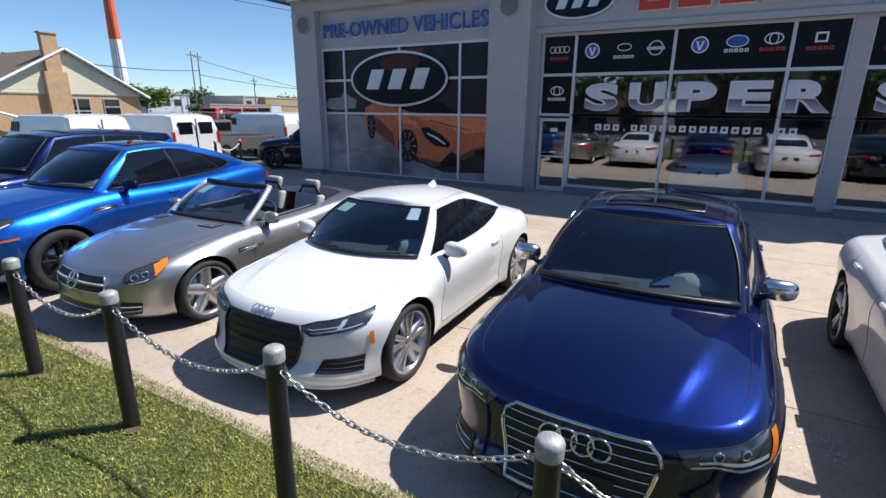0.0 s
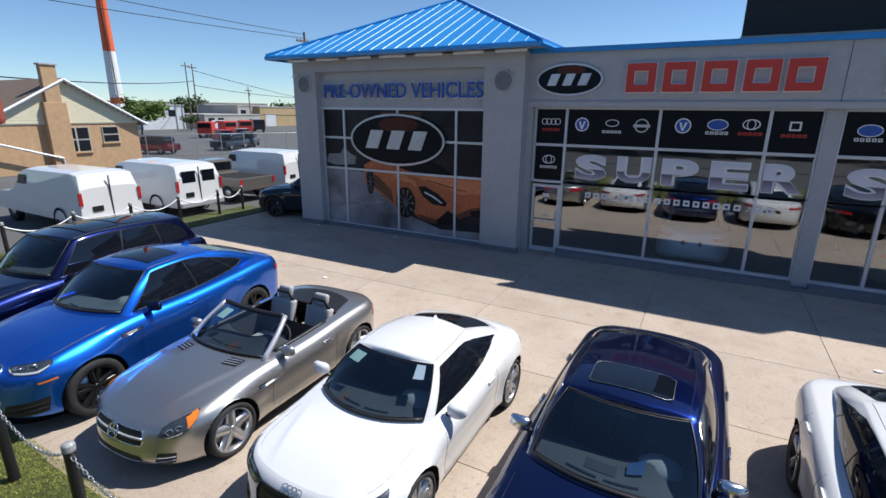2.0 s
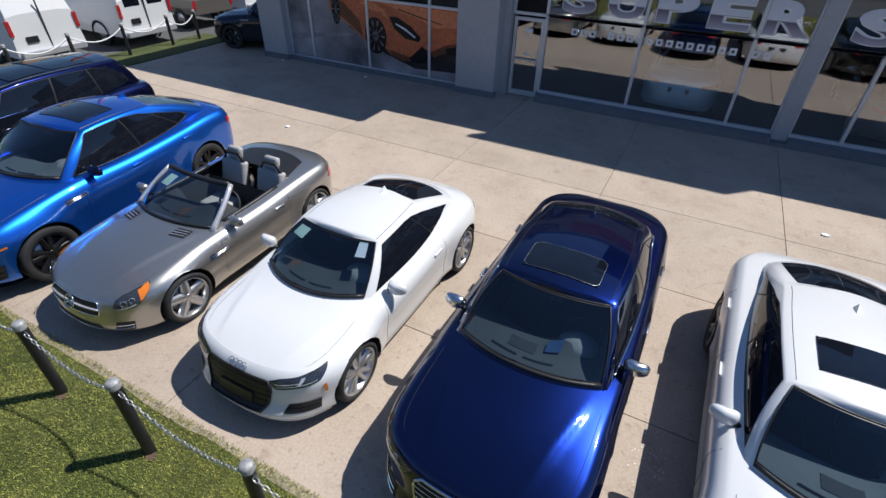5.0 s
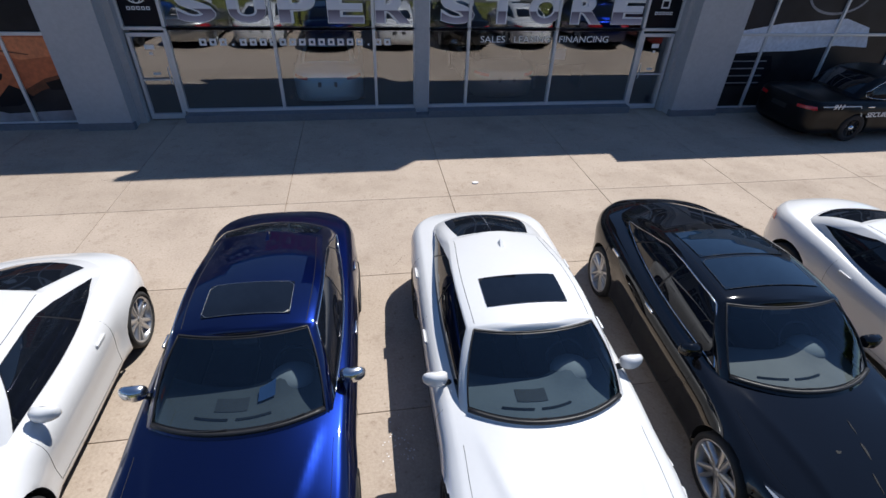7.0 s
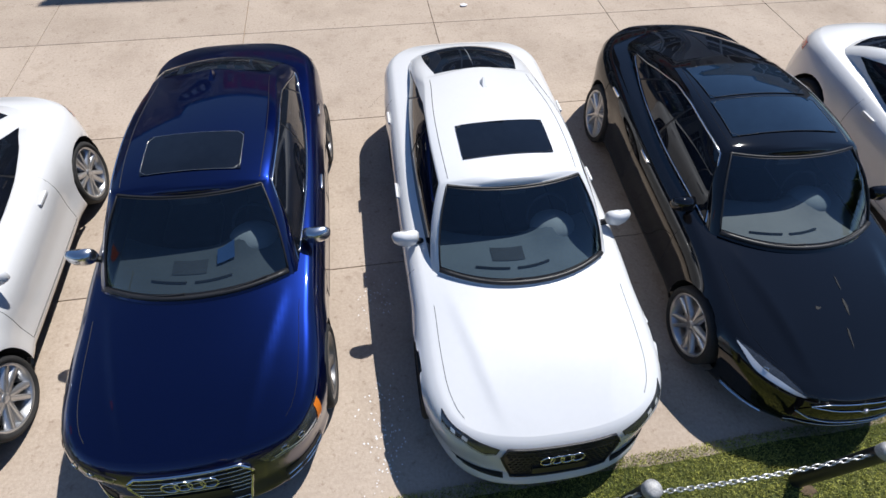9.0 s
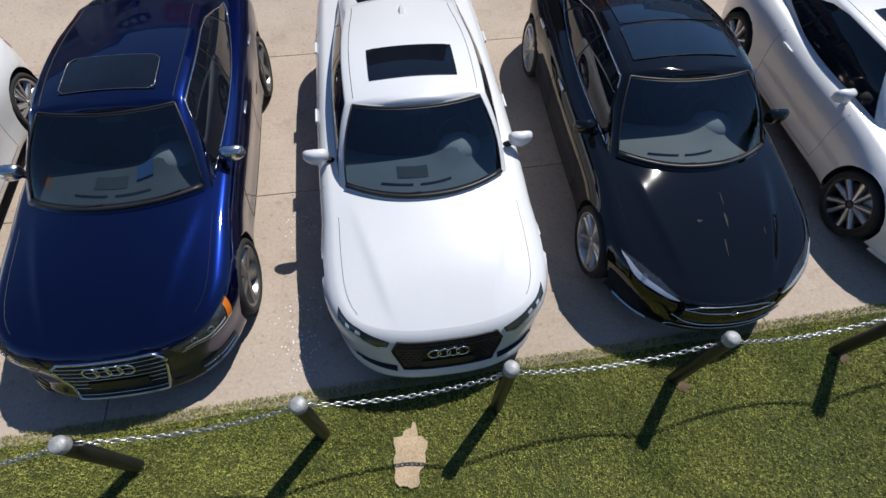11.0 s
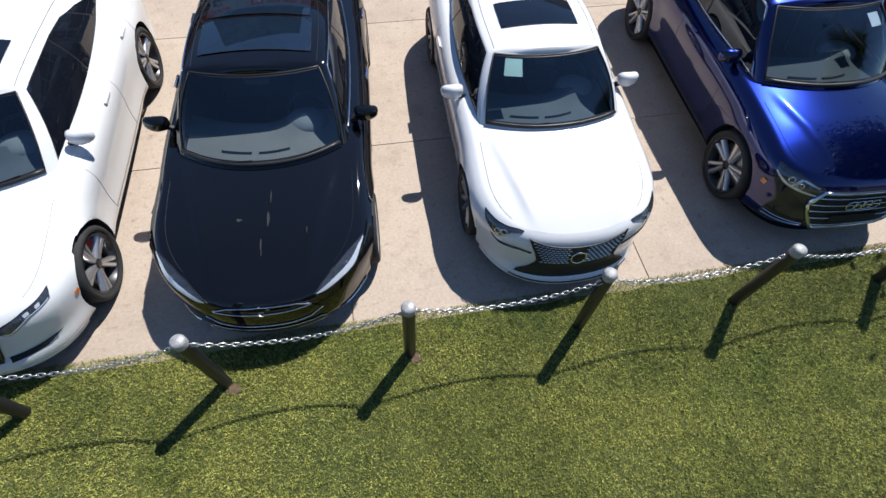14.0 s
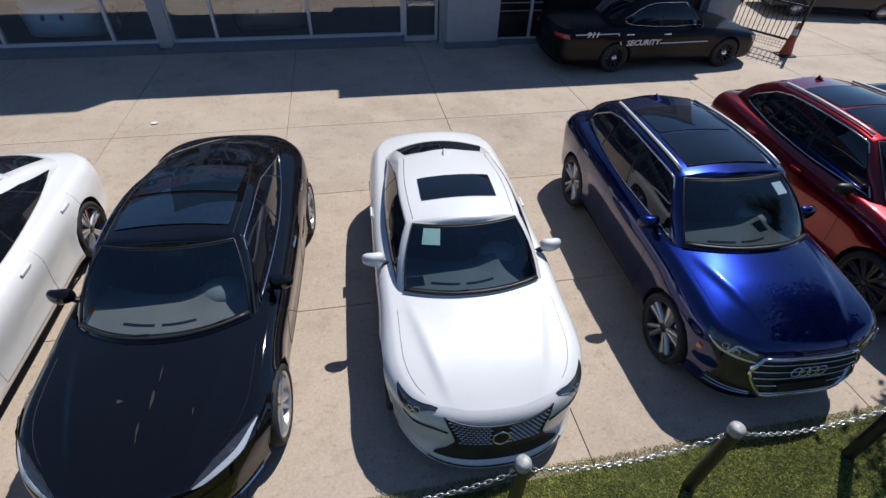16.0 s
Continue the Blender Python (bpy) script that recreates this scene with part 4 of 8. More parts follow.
        for line in G.get("bars", []):
            for k in (1, -1):
                pts = [S.at(k * float(np.interp(u, np.linspace(0, 1, len(line)), [p[0] for p in line])), float(np.interp(u, np.linspace(0, 1, len(line)), [p[1] for p in line])), .013) for u in np.linspace(0, 1, 16)]
                part("chrome_bar", tube(pts, .006, 5), M["chrome"], gr, "", True)
        if G.get("plate"):
            t, h, w, hh = G["plate"]
            bm = grid_patch(lambda u, v: S.at(t + w * (u - .5), h + hh * (v - .5), .022), 6, 2)
            part("plate_holder", solid(bm, .012), M["trim"], gr)
    if c.get("rings"):
        h, rad = c["rings"]
        for k in (-1.5, -.5, .5, 1.5):
            p = S.at(k * rad * 1.52, h, .022)
            n = (S.at(k * rad * 1.52, h, .03) - S.at(k * rad * 1.52, h, 0)).normalized()
            up = (S.at(0, h + .05, 0) - S.at(0, h - .05, 0)).normalized()
            sd = Vector((1, 0, 0))
            part("badge_ring", tube([p + sd * (rad * math.cos(a)) + up * (rad * math.sin(a)) for a in np.linspace(0, 2 * math.pi, 24, endpoint=False)], rad * .14, 6, True), M["chrome"], bumper, "", True)
    if c.get("badge"):
        h, rad = c["badge"]
        p = S.at(0, h, .03)
        up = (S.at(0, min(1, h + .08), 0) - S.at(0, h - .08, 0)).normalized()
        part("badge", tube([p + Vector((rad * math.cos(a), 0, 0)) + up * (rad * math.sin(a)) for a in np.linspace(0, 2 * math.pi, 24, endpoint=False)], rad * .12, 6, True), M["chrome"], bumper, "", True)
        if c.get("star"):
            for a in (90, 210, 330):
                a = math.radians(a)
                part("badge_bar", tube([p, p + Vector((rad * math.cos(a), 0, 0)) + up * (rad * math.sin(a))], rad * .13, 5), M["chrome"], bumper)
    if c.get("lip"):
        bm = tube([S.at(t, .015, .012) for t in np.linspace(-1.05, 1.05, 30)], c.get("lip_r", .016), 6)
        part("splitter", bm, c["lip"], bumper, "", True)


def tail(root, rbump, c, S, paint_mat):
    L = S.arc[-1]
    for sg in (1, -1):
        q = quad(c.get("tails", [(.52, .74), (1.0, .76), (.97, .87), (.50, .84)]))
        bm = grid_patch(lambda u, v: S.at(sg * (L - q(u, v)[0]), q(u, v)[1], .007), 10, 3)
        if sg > 0:
            bmesh.ops.reverse_faces(bm, faces=bm.faces)
        part("tail_light", bm, M["lens_red"], root, "red tail lamp", True)
    bm = grid_patch(lambda u, v: S.at(L - .24 + 1e-4, .55 + .16 * v, .008).lerp(Vector((-S.at(L - .24, .55, 0).x, S.at(L - .24, .55 + .16 * v, .008).y, S.at(L - .24, .55 + .16 * v, 0).z)), u), 4, 2)
    part("plate_holder", bm, M["trim"], rbump)
    if c.get("spoiler"):
        y = c["wb"] + c["ro"] - .14
        bm = bx(-c["W"] * .36, c["W"] * .36, y - .07, y + .07, S.top(0, y).z - .01, S.top(0, y).z + .03, .012)
        part("spoiler", bm, c["spoiler"], root, "", True)


class Dome:
    """The cabin above the waist: a band from the base line up to the roof line, closed by the roof."""

    def __init__(s, c, S, g):
        s.c, s.S, s.g = c, S, g
        NW, NS, NR = 12, 26, 12
        s.NW, s.NS, s.NR = NW, NS, NR
        xa, ya, xb, yb = g["wb_x"], g["wb_yc"], g["rf_x"], g["rf_yc"]
        xc, yc, xd, yd = g["rb_x"], g["rb_yc"], g["rr_x"], g["rr_yc"]
        zr = smooth_keys(g["roof"])
        bot, top = [], []
        for i in range(NW):
            t = i / NW
            bot.append((xa * t, g["wb_y"] + (ya - g["wb_y"]) * t ** 2.2))
            top.append((xb * t, g["rf_y"] + (yb - g["rf_y"]) * t ** 2.2))
        for i in range(NS):
            t = i / NS
            bl = g.get("belly", .10) * math.sin(math.pi * min(1, t * 1.15) * .87)
            bot.append((xa + (xc - xa) * t + bl, ya + (yc - ya) * t))
            top.append((xb + (xd - xb) * t + bl * .42, yb + (yd - yb) * t))
        for i in range(NR + 1):
            t = 1 - i / NR
            bot.append((xc * t, g["rb_y"] + (yc - g["rb_y"]) * t ** 2.2))
            top.append((xd * t, g["rr_y"] + (yd - g["rr_y"]) * t ** 2.2))
        s.bot = [Vector((x, y, S.top(min(x, S.half(y)), y).z - .012)) for x, y in bot]
        s.top_ = [Vector((x, y, zr(y))) for x, y in top]
        s.n = len(bot)

    def at(s, i, v, off=0.0):
        i = max(0, min(s.n - 1.001, i))
        a = int(i)
        k = i - a
        b, t = s.bot[a].lerp(s.bot[a + 1], k), s.top_[a].lerp(s.top_[a + 1], k)
        p = b.lerp(t, v)
        d = s.bot[a + 1] - s.bot[a]
        n = Vector((d.y, -d.x, 0))
        n = n.normalized() if n.length > 1e-9 else Vector((0, 1, 0))
        slope = (t - b)
        nn = (n - slope * (n.dot(slope) / max(1e-9, slope.length_squared))).normalized()
        p = p + nn * (s.g.get("bulge", .05) * math.sin(math.pi * v) * (.6 if s.NW <= i <= s.NW + s.NS else 1) + off)
        if i <= 0.0001 or i >= s.n - 1.01:
            p.x = 0 if abs(p.x) < .03 else p.x
        return p

    def roof(s, x, y, off=0.0):
        """A point of the roof panel."""
        best = min(range(s.NW, s.NW + s.NS), key=lambda i: abs(s.top_[i].y - y))
        w, z = s.top_[best].x, s.top_[best].z
        if y < s.top_[s.NW].y:
            z = s.zr(y) if hasattr(s, "zr_") else z
        return Vector((x, y, z + s.g.get("crown", .06) * (1 - min(1, abs(x) / w) ** 2) + off))


def cabin(root, c, S, g, paint_mat):
    D = Dome(c, S, g)
    NW, NS, NR, n = D.NW, D.NS, D.NR, D.n
    V = [0, .06, .16, .3, .45, .6, .74, .86, .94, 1]
    verts, faces, labels = [], [], []
    P = [[D.at(i, v) for v in V] for i in range(n)]
    R = []
    for i in range(n):
        e = D.top_[i]
        R.append([Vector((e.x * (1 - k / 8), e.y, e.z + g.get("crown", .06) * (1 - (1 - k / 8) ** 2) * min(1, e.x / .35))) for k in range(9)])
    for i in range(n):
        R[i][0] = P[i][-1]
    for sg in (1, -1):
        for grid, kind in ((P, "w"), (R, "r")):
            base, mc = len(verts), len(grid[0])
            for row in grid:
                for p in row:
                    verts.append((p.x * sg, p.y, p.z))
            for i in range(n - 1):
                for j in range(mc - 1):
                    if kind == "w" and i < NW - 1 and 0 < j:
                        lab = "windscreen"
                    else:
                        lab = "roof" if kind == "r" else "pillar"
                    ids = [base + i * mc + j, base + (i + 1) * mc + j, base + (i + 1) * mc + j + 1, base + i * mc + j + 1]
                    faces.append(tuple(ids if sg > 0 else ids[::-1]))
                    labels.append(lab)
    lab_mat = {"windscreen": M["windscreen"], "roof": c.get("roof_mat", paint_mat), "pillar": paint_mat}
    pan = split_parts(root, verts, faces, labels, lambda l: lab_mat[l])
    # dark frit band round the screen
    lft = [D.at(NW - 1.0, v, .003) for v in np.linspace(.07, .97, 8)]
    topl = [D.at(i, .985, .003) for i in np.linspace(NW - 1.0, 0, 9)]
    lin = lft + topl
    edge = lin + [Vector((-p.x, p.y, p.z)) for p in lin[::-1][1:]]
    part("screen_seal", tube(edge, .008, 5), M["trim"], pan["windscreen"], "", True)
    low = [D.at(i, .075, .004) for i in np.linspace(0, NW - 1, 10)]
    low = [Vector((-p.x, p.y, p.z)) for p in low[::-1]][:-1] + low
    part("cowl", tube(low, .022, 6), M["trim"], pan["windscreen"], "", True)
    for v0, v1, name in ((.05, .115, "lower_frit"), (.962, 1.0, "upper_frit")):
        bm = bmesh.new()
        for k in (1, -1):
            b2 = grid_patch(lambda u, v: (lambda p: Vector((p.x * k, p.y, p.z)))(D.at((NW - 1.0) * u, v0 + (v1 - v0) * v, .002)), 12, 2)
            if k < 0:
                bmesh.ops.reverse_faces(b2, faces=b2.faces)
            me = bpy.data.meshes.new("half")
            b2.to_mesh(me)
            b2.free()
            bm.from_mesh(me)
            bpy.data.meshes.remove(me)
        part(name, bm, M["trim"], pan["windscreen"], "", True)
    for x0, x1 in ((-.08, .52), (-.62, -.06)):
        a = [D.at(abs(x) / g["wb_x"] * NW, .062 + .010 * k, .014) for k, x in enumerate(np.linspace(x0, x1, 6))]
        a = [Vector((math.copysign(p.x, x), p.y, p.z)) for p, x in zip(a, np.linspace(x0, x1, 6))]
        part("wiper", tube(a, .0065, 5), M["trim"], pan["windscreen"])
    for (x, w, h, mt) in c.get("stickers", []):
        bm = grid_patch(lambda u, v: (lambda X: (lambda p: Vector((math.copysign(p.x, X), p.y, p.z)))(D.at(abs(X) / g["rf_x"] * (NW - 1), c.get("sticker_v", .70) + h * v, -.006)))(x + w * u), 4, 3)
        part("sale_sheet", bm, mt, pan["windscreen"], "sheet of paper stuck behind the screen")
    # side windows
    for sg in (1, -1):
        W = c["side_glass"]
        lo = lambda x: float(np.interp(x, [p[0] for p in W["low"]], [p[1] for p in W["low"]]))
        hi = lambda x: float(np.interp(x, [p[0] for p in W["up"]], [p[1] for p in W["up"]]))
        s0, s1 = W["low"][0][0], W["low"][-1][0]

        def band(x, v, o):
            p = D.at(NW + x * NS, v, o)
            return Vector((p.x * sg, p.y, p.z))

        def pane(a, b, o, e, nu):
            bm = grid_patch(lambda u, v: (lambda x: band(x, lo(x) + e + (hi(x) - lo(x) - 2 * e) * v, o))(a + (b - a) * u), nu, 6)
            if sg < 0:
                bmesh.ops.reverse_faces(bm, faces=bm.faces)
            return bm
        part("window_surround", pane(s0, s1, .002, 0, 40), M["trim"], root, "", True)
        cuts = [s0] + W["cuts"] + [s1]
        for k, (x0, x1) in enumerate(zip(cuts, cuts[1:])):
            part("side_window", pane(x0 + .006, x1 - .006, .005, .012, 20), M["dark_glass"], root, "", True)
        if c.get("dlo"):
            xs = list(np.linspace(s0, s1, 30))
            pts = [band(x, lo(x), .007) for x in xs] + [band(x, hi(x), .007) for x in xs[::-1]]
            part("window_trim", tube(pts, c.get("dlo_r", .008), 5, True), c.get("dlo_mat", M["chrome"]), root, "", True)
        if c.get("rails"):
            a = [D.at(i, 1, 0) for i in np.linspace(NW + 1, NW + NS - 2, 14)]
            part("roof_rail", tube([Vector((p.x * .93 * sg, p.y, p.z + .035)) for p in a], .018, 6), c["rails"], root, "", True)
        # joint between roof and side
        a = [D.at(i, 1, 0) for i in np.linspace(NW + .5, NW + NS - 1, 16)]
        part("panel_gap", tube([Vector((p.x * .90 * sg, p.y, p.z + g.get("crown", .06) * .17)) for p in a], .004, 4), M["trim"], root)
    # rear window
    i0 = NW + NS
    r0, r1, v0, v1 = c.get("rear_glass", (.12, 1, .18, .93))
    bm = bmesh.new()
    for sg in (1, -1):
        f = lambda u, v: (lambda p: Vector((p.x * sg, p.y, p.z)))(D.at(i0 + r0 * NR + (1 - r0) * (NR - .02) * u, v0 + (v1 - v0) * v, .005))
        b2 = grid_patch(f, 10, 6)
        if sg < 0:
            bmesh.ops.reverse_faces(b2, faces=b2.faces)
        me = bpy.data.meshes.new("half")
        b2.to_mesh(me)
        b2.free()
        bm.from_mesh(me)
        bpy.data.meshes.remove(me)
    bmesh.ops.remove_doubles(bm, verts=bm.verts, dist=.004)
    part("rear_window", bm, M["dark_glass"], root, "", True)
    # glass panels in the roof, and the aerial
    for (x0, x1, y0, y1) in c.get("sunroof", []):
        hwd = (x1 - x0) / 2

        def rf(u, v):
            x, y = x0 + (x1 - x0) * u, y0 + (y1 - y0) * v
            return D.roof(x, y, .006)
        ob = part("sunroof", grid_patch(rf, 12, 8), c.get("sun_mat", M["dark_glass"]), root, "dark glass sunroof", True)
        e = .05
        cor = []
        for a, b in ((x0 + e, y0), (x1 - e, y0), (x1, y0 + e), (x1, y1 - e), (x1 - e, y1), (x0 + e, y1), (x0, y1 - e), (x0, y0 + e)):
            cor.append((a, b))
        pts = []
        for p, q in zip(cor, cor[1:] + cor[:1]):
            for k in range(5):
                pts.append(D.roof(p[0] + (q[0] - p[0]) * k / 5, p[1] + (q[1] - p[1]) * k / 5, .008))
        part("sunroof_seal", tube(pts, .0016, 5, True), c.get("sun_trim", M["trim"]), ob, "", True)
    if c.get("aerial"):
        y = c["aerial"]
        p = D.roof(0, y)
        bm = bmesh.new()
        vs = [bm.verts.new(p + Vector(q)) for q in ((-.028, -.09, -.01), (.028, -.09, -.01), (.028, .07, -.01), (-.028, .07, -.01), (-.006, .05, .055), (.006, .05, .055))]
        for f4 in ((0, 1, 5, 4), (1, 2, 5), (2, 3, 4, 5), (3, 0, 4)):
            bm.faces.new([vs[k] for k in f4])
        bmesh.ops.recalc_face_normals(bm, faces=bm.faces)
        part("aerial", bm, c.get("aerial_mat", paint_mat), root)


def interior(root, c, S, g):
    dash = c.get("dash", M["dash"])
    y0, y1 = g["wb_y"] + .06, g["rb_y"] - .35
    w = S.half((y0 + y1) / 2) * .86
    bm = bmesh.new()
    zt = S.zs(1.2) - .06
    fl = .30
    v = [bm.verts.new(p) for p in ((-w, y0, fl), (w, y0, fl), (w, y1, fl), (-w, y1, fl), (-w, y0, zt), (w, y0, zt), (w, y1, zt), (-w, y1, zt))]
    for f in ((0, 1, 2, 3), (0, 4, 5, 1), (1, 5, 6, 2), (2, 6, 7, 3), (3, 7, 4, 0)):
        bm.faces.new([v[k] for k in f])
    part("cabin_tub", bm, M["cabin"], root)
    zc = S.zc(g["wb_y"]) - .05

    def df(u, vv):
        x = (2 * u - 1) * w * .97
        y = g["wb_y"] + .05 + (c.get("dash_len", .60) + .10 * math.exp(-((x - .36) / .2) ** 2)) * vv + .22 * (abs(2 * u - 1) ** 2)
        hump = .085 * math.exp(-((x - .36) / .17) ** 2) * math.exp(-((vv - .72) / .22) ** 2)
        drop = -.20 * max(0, (vv - .86) / .14) ** 1.5
        return Vector((x, y, zc + .02 * math.sin(vv * 2.2) - .05 * abs(2 * u - 1) ** 2 + hump + drop))
    d = part("dashboard", grid_patch(df, 30, 14), dash, root, "moulded dashboard top", True)
    if not c.get("roofless"):
        bm = bmesh.new()
        bmesh.ops.create_uvsphere(bm, u_segments=18, v_segments=10, radius=1)
        bmesh.ops.transform(bm, matrix=Matrix.Translation((.37, g["wb_y"] + .64, zc + .0)) @ Matrix.Diagonal((.20, .17, .10, 1)), verts=bm.verts)
        # extra light on the hood is painted in by its paler material
        part("instrument_hood", bm, M["binnacle"], d, "rounded instrument hood, coloured paler to look more lit", True)
        if c.get("speaker"):
            part("speaker_cover", grid_patch(lambda u, v: df(.5 + (-.10 + .28 * (u - .5)) / (2 * w), .42 + .22 * v) + Vector((0, 0, .006)), 6, 3), M["cabin"], d, "dark speaker grille")
    if c.get("lens"):
        part("display_lens", grid_patch(lambda u, v: df(.5 + (.12 + .14 * u) / (2 * w), .50 + .20 * v) + Vector((0, 0, .022 + .02 * v)), 3, 3), M["chrome"], d, "small glossy display lens")
    for x in (-.25, .10):
        part("vent", tube([df(.5 + (x + k) / (2 * w), .30) + Vector((0, 0, .006)) for k in np.linspace(-.14, .14, 6)], .012, 4), M["cabin"], d)
    ring = [Vector((.37 + .185 * math.cos(a), g["wb_y"] + .80 + .09 * math.sin(a), zc - .02 + .16 * math.sin(a))) for a in np.linspace(0, 2 * math.pi, 24, endpoint=False)]
    part("steering_wheel", tube(ring, .016, 6, True), M["cabin"], root, "", True)
    sm = c.get("seat_mat", M["leather_dark"])
    ys = g["wb_y"] + 1.28
    for x in (-.37, .37):
        seat(root, x, ys, .36, sm, c.get("seat_h", .56))
    if not c.get("roofless"):
        p = Vector((0, g["rf_y"] + .02, smooth_keys(g["roof"])(g["rf_yc"]) - .10))
        part("rear_view_mirror", bx(p.x - .11, p.x + .11, p.y - .01, p.y + .02, p.z - .03, p.z + .03, .01), M["cabin"], root)


def roadster(root, c, S, g, paint_mat):
    """Open two-seater: screen frame, roll hoops, tonneau."""
    D = Dome(c, S, g)
    NW = D.NW
    bm = bmesh.new()
    for sg in (1, -1):
        gv = [[bm.verts.new((lambda p: (p.x * sg, p.y, p.z))(D.at(i, v))) for v in np.linspace(.05, 1, 8)] for i in range(NW + 1)]
        for i in range(NW):
            for j in range(7):
                f = (gv[i][j], gv[i + 1][j], gv[i + 1][j + 1], gv[i][j + 1])
                bm.faces.new(f if sg > 0 else f[::-1])
    bmesh.ops.remove_doubles(bm, verts=bm.verts, dist=.001)
    ws = part("windscreen", bm, M["windscreen"], root, "", True)
    lin = [D.at(NW, v) for v in np.linspace(-.02, 1, 8)]
    topl = [D.at(i, 1.0) for i in np.linspace(NW - .4, 0, 9)]
    for sg in (1, -1):
        part("screen_pillar", tube([Vector((p.x * sg, p.y, p.z)) for p in lin], .034, 8), M["silver"], ws, "", True)
    part("screen_header", tube([Vector((p.x, p.y, p.z)) for p in topl] + [Vector((-p.x, p.y, p.z)) for p in topl[::-1][1:]], .036, 8), M["trim"], ws, "", True)
    low = [D.at(i, .06, .004) for i in np.linspace(0, NW, 10)]
    part("cowl", tube([Vector((-p.x, p.y, p.z)) for p in low[::-1]][:-1] + low, .02, 6), M["trim"], ws, "", True)
    for x, w, h, mt in c.get("stickers", []):
        bm = grid_patch(lambda u, v: (lambda X: (lambda p: Vector((math.copysign(p.x, X), p.y, p.z)))(D.at(abs(X) / g["rf_x"] * (NW - 1), .62 + h * v, -.006)))(x + w * u), 4, 3)
        part("sale_sheet", bm, mt, ws, "sheet of paper stuck behind the screen")
    for x in (-.37, .37):
        y = g["wb_y"] + 1.62
        pts = [Vector((x - .20, y, .78)), Vector((x - .19, y + .02, 1.02)), Vector((x - .12, y + .03, 1.13)), Vector((x + .12, y + .03, 1.13)), Vector((x + .19, y + .02, 1.02)), Vector((x + .20, y, .78))]
        part("roll_hoop", tube(pts, .03, 8), M["trim"], root, "", True)
    y0, y1 = g["rb_y"] - .02, g["rb_y"] + .42
    bm = grid_patch(lambda u, v: S.top((2 * u - 1) * S.half(y0 + (y1 - y0) * v) * (.82 - .12 * v), y0 + (y1 - y0) * v + .12 * (1 - (2 * u - 1) ** 2) * v, .005), 14, 6)
    part("tonneau", bm, M["trim"], root, "black roof cover panel", True)
    for sg in (1, -1):
        d = c["doors"]
        a = [S.top(sg * (S.half(y) * .86), y, .0) for y in np.linspace(d[0] + .25, d[-1], 10)]
        part("door_top", tube(a, .03, 6), M["trim"], root, "", True)
        # bonnet vents
        bm = grid_patch(lambda u, v: S.top(sg * (.36 + .20 * u), .30 + .16 * v + .05 * u, .006), 6, 3)
        vt = part("bonnet_vent", bm, M["trim"], root, "silver-edged bonnet vent", True)
        for k in range(3):
            part("fin", tube([S.top(sg * (.37 + .18 * u), .33 + .045 * k + .05 * u, .010) for u in (0, .5, 1)], .006, 4), M["silver"], vt)

# ---- the row of cars, each in its own bay; position is the middle of the front axle ----
def glass_keys(wb_y, wb_x, wb_yc, rf_y, rf_x, rf_yc, rr_y, rr_x, rr_yc, rb_y, rb_x, rb_yc, roof, **k):
    return dict(wb_y=wb_y, wb_x=wb_x, wb_yc=wb_yc, rf_y=rf_y, rf_x=rf_x, rf_yc=rf_yc, rr_y=rr_y, rr_x=rr_x, rr_yc=rr_yc, rb_y=rb_y, rb_x=rb_x, rb_yc=rb_yc, roof=roof, **k)


COUPE_A = dict(
    W=1.832, fo=.87, wb=2.505, ro=.80, r=.335, cf=.72, cr=.62, nf=2.6, nr=2.3, flare=.03, front=[(0, .05), (.09, 0), (.22, 0), (.32, .05), (.55, .085), (.8, .12), (.9, .152), (.96, .182), (1, .215)],
    zs=[(-.87, .69), (-.5, .745), (0, .80), (.6, .875), (1.4, .89), (2.2, .93), (2.7, .95), (3.1, .90), (3.305, .84)],
    zc=[(-.87, .73), (-.5, .81), (0, .875), (.45, .95), (1.4, 1.0), (2.4, 1.0), (3.0, .99), (3.305, .90)],
    glass=glass_keys(.18, .72, .50, .90, .55, .97, 1.98, .47, 1.92, 2.98, .60, 2.72, [(.8, 1.262), (1.2, 1.298), (1.6, 1.30), (2.05, 1.265)], crown=.055, bulge=.045, belly=.085),
    doors=[.55, 1.90], handles=[(1.70, .80)], mir_y=.72, mir_z=.96,
    side_glass=dict(low=[(.035, .05), (.60, .06), (.80, .12), (.955, .24)], up=[(.035, .93), (.50, .94), (.66, .90), (.80, .76), (.90, .52), (.955, .28)], cuts=[.62]),
    lamps=[([(.40, .85), (.56, .92), (.89, .98), (1.14, .99)], [(.41, .83), (.51, .73), (.76, .80), (.99, .86)])], amber=(1.01, .67, .032, .18),
    intakes=[[(.56, .25), (.94, .24), (.96, .46), (.63, .43)]],
    grilles=[dict(w=[(.22, .33), (.36, .40), (.68, .45), (.85, .41)], frame=.012, frame_mat=M["trim"], plate=(0, .42, .44, .20), slats=5, slat_r=.003, slat_mat=M["trim"])],
    rings=(.945, .036), lip=P["white"], stickers=[(-.50, .17, .20, M["paper"]), (.36, .11, .26, M["paper_white"])], rear_glass=(.20, 1, .25, .97), aerial=1.86, spokes=5, fork=2, spread=.34, drl=[(.30, .90, .20, .28), (.60, .65, .30, .85), (.22, .60, .45, .52)], projectors=[], dash=M["dash_dark"])
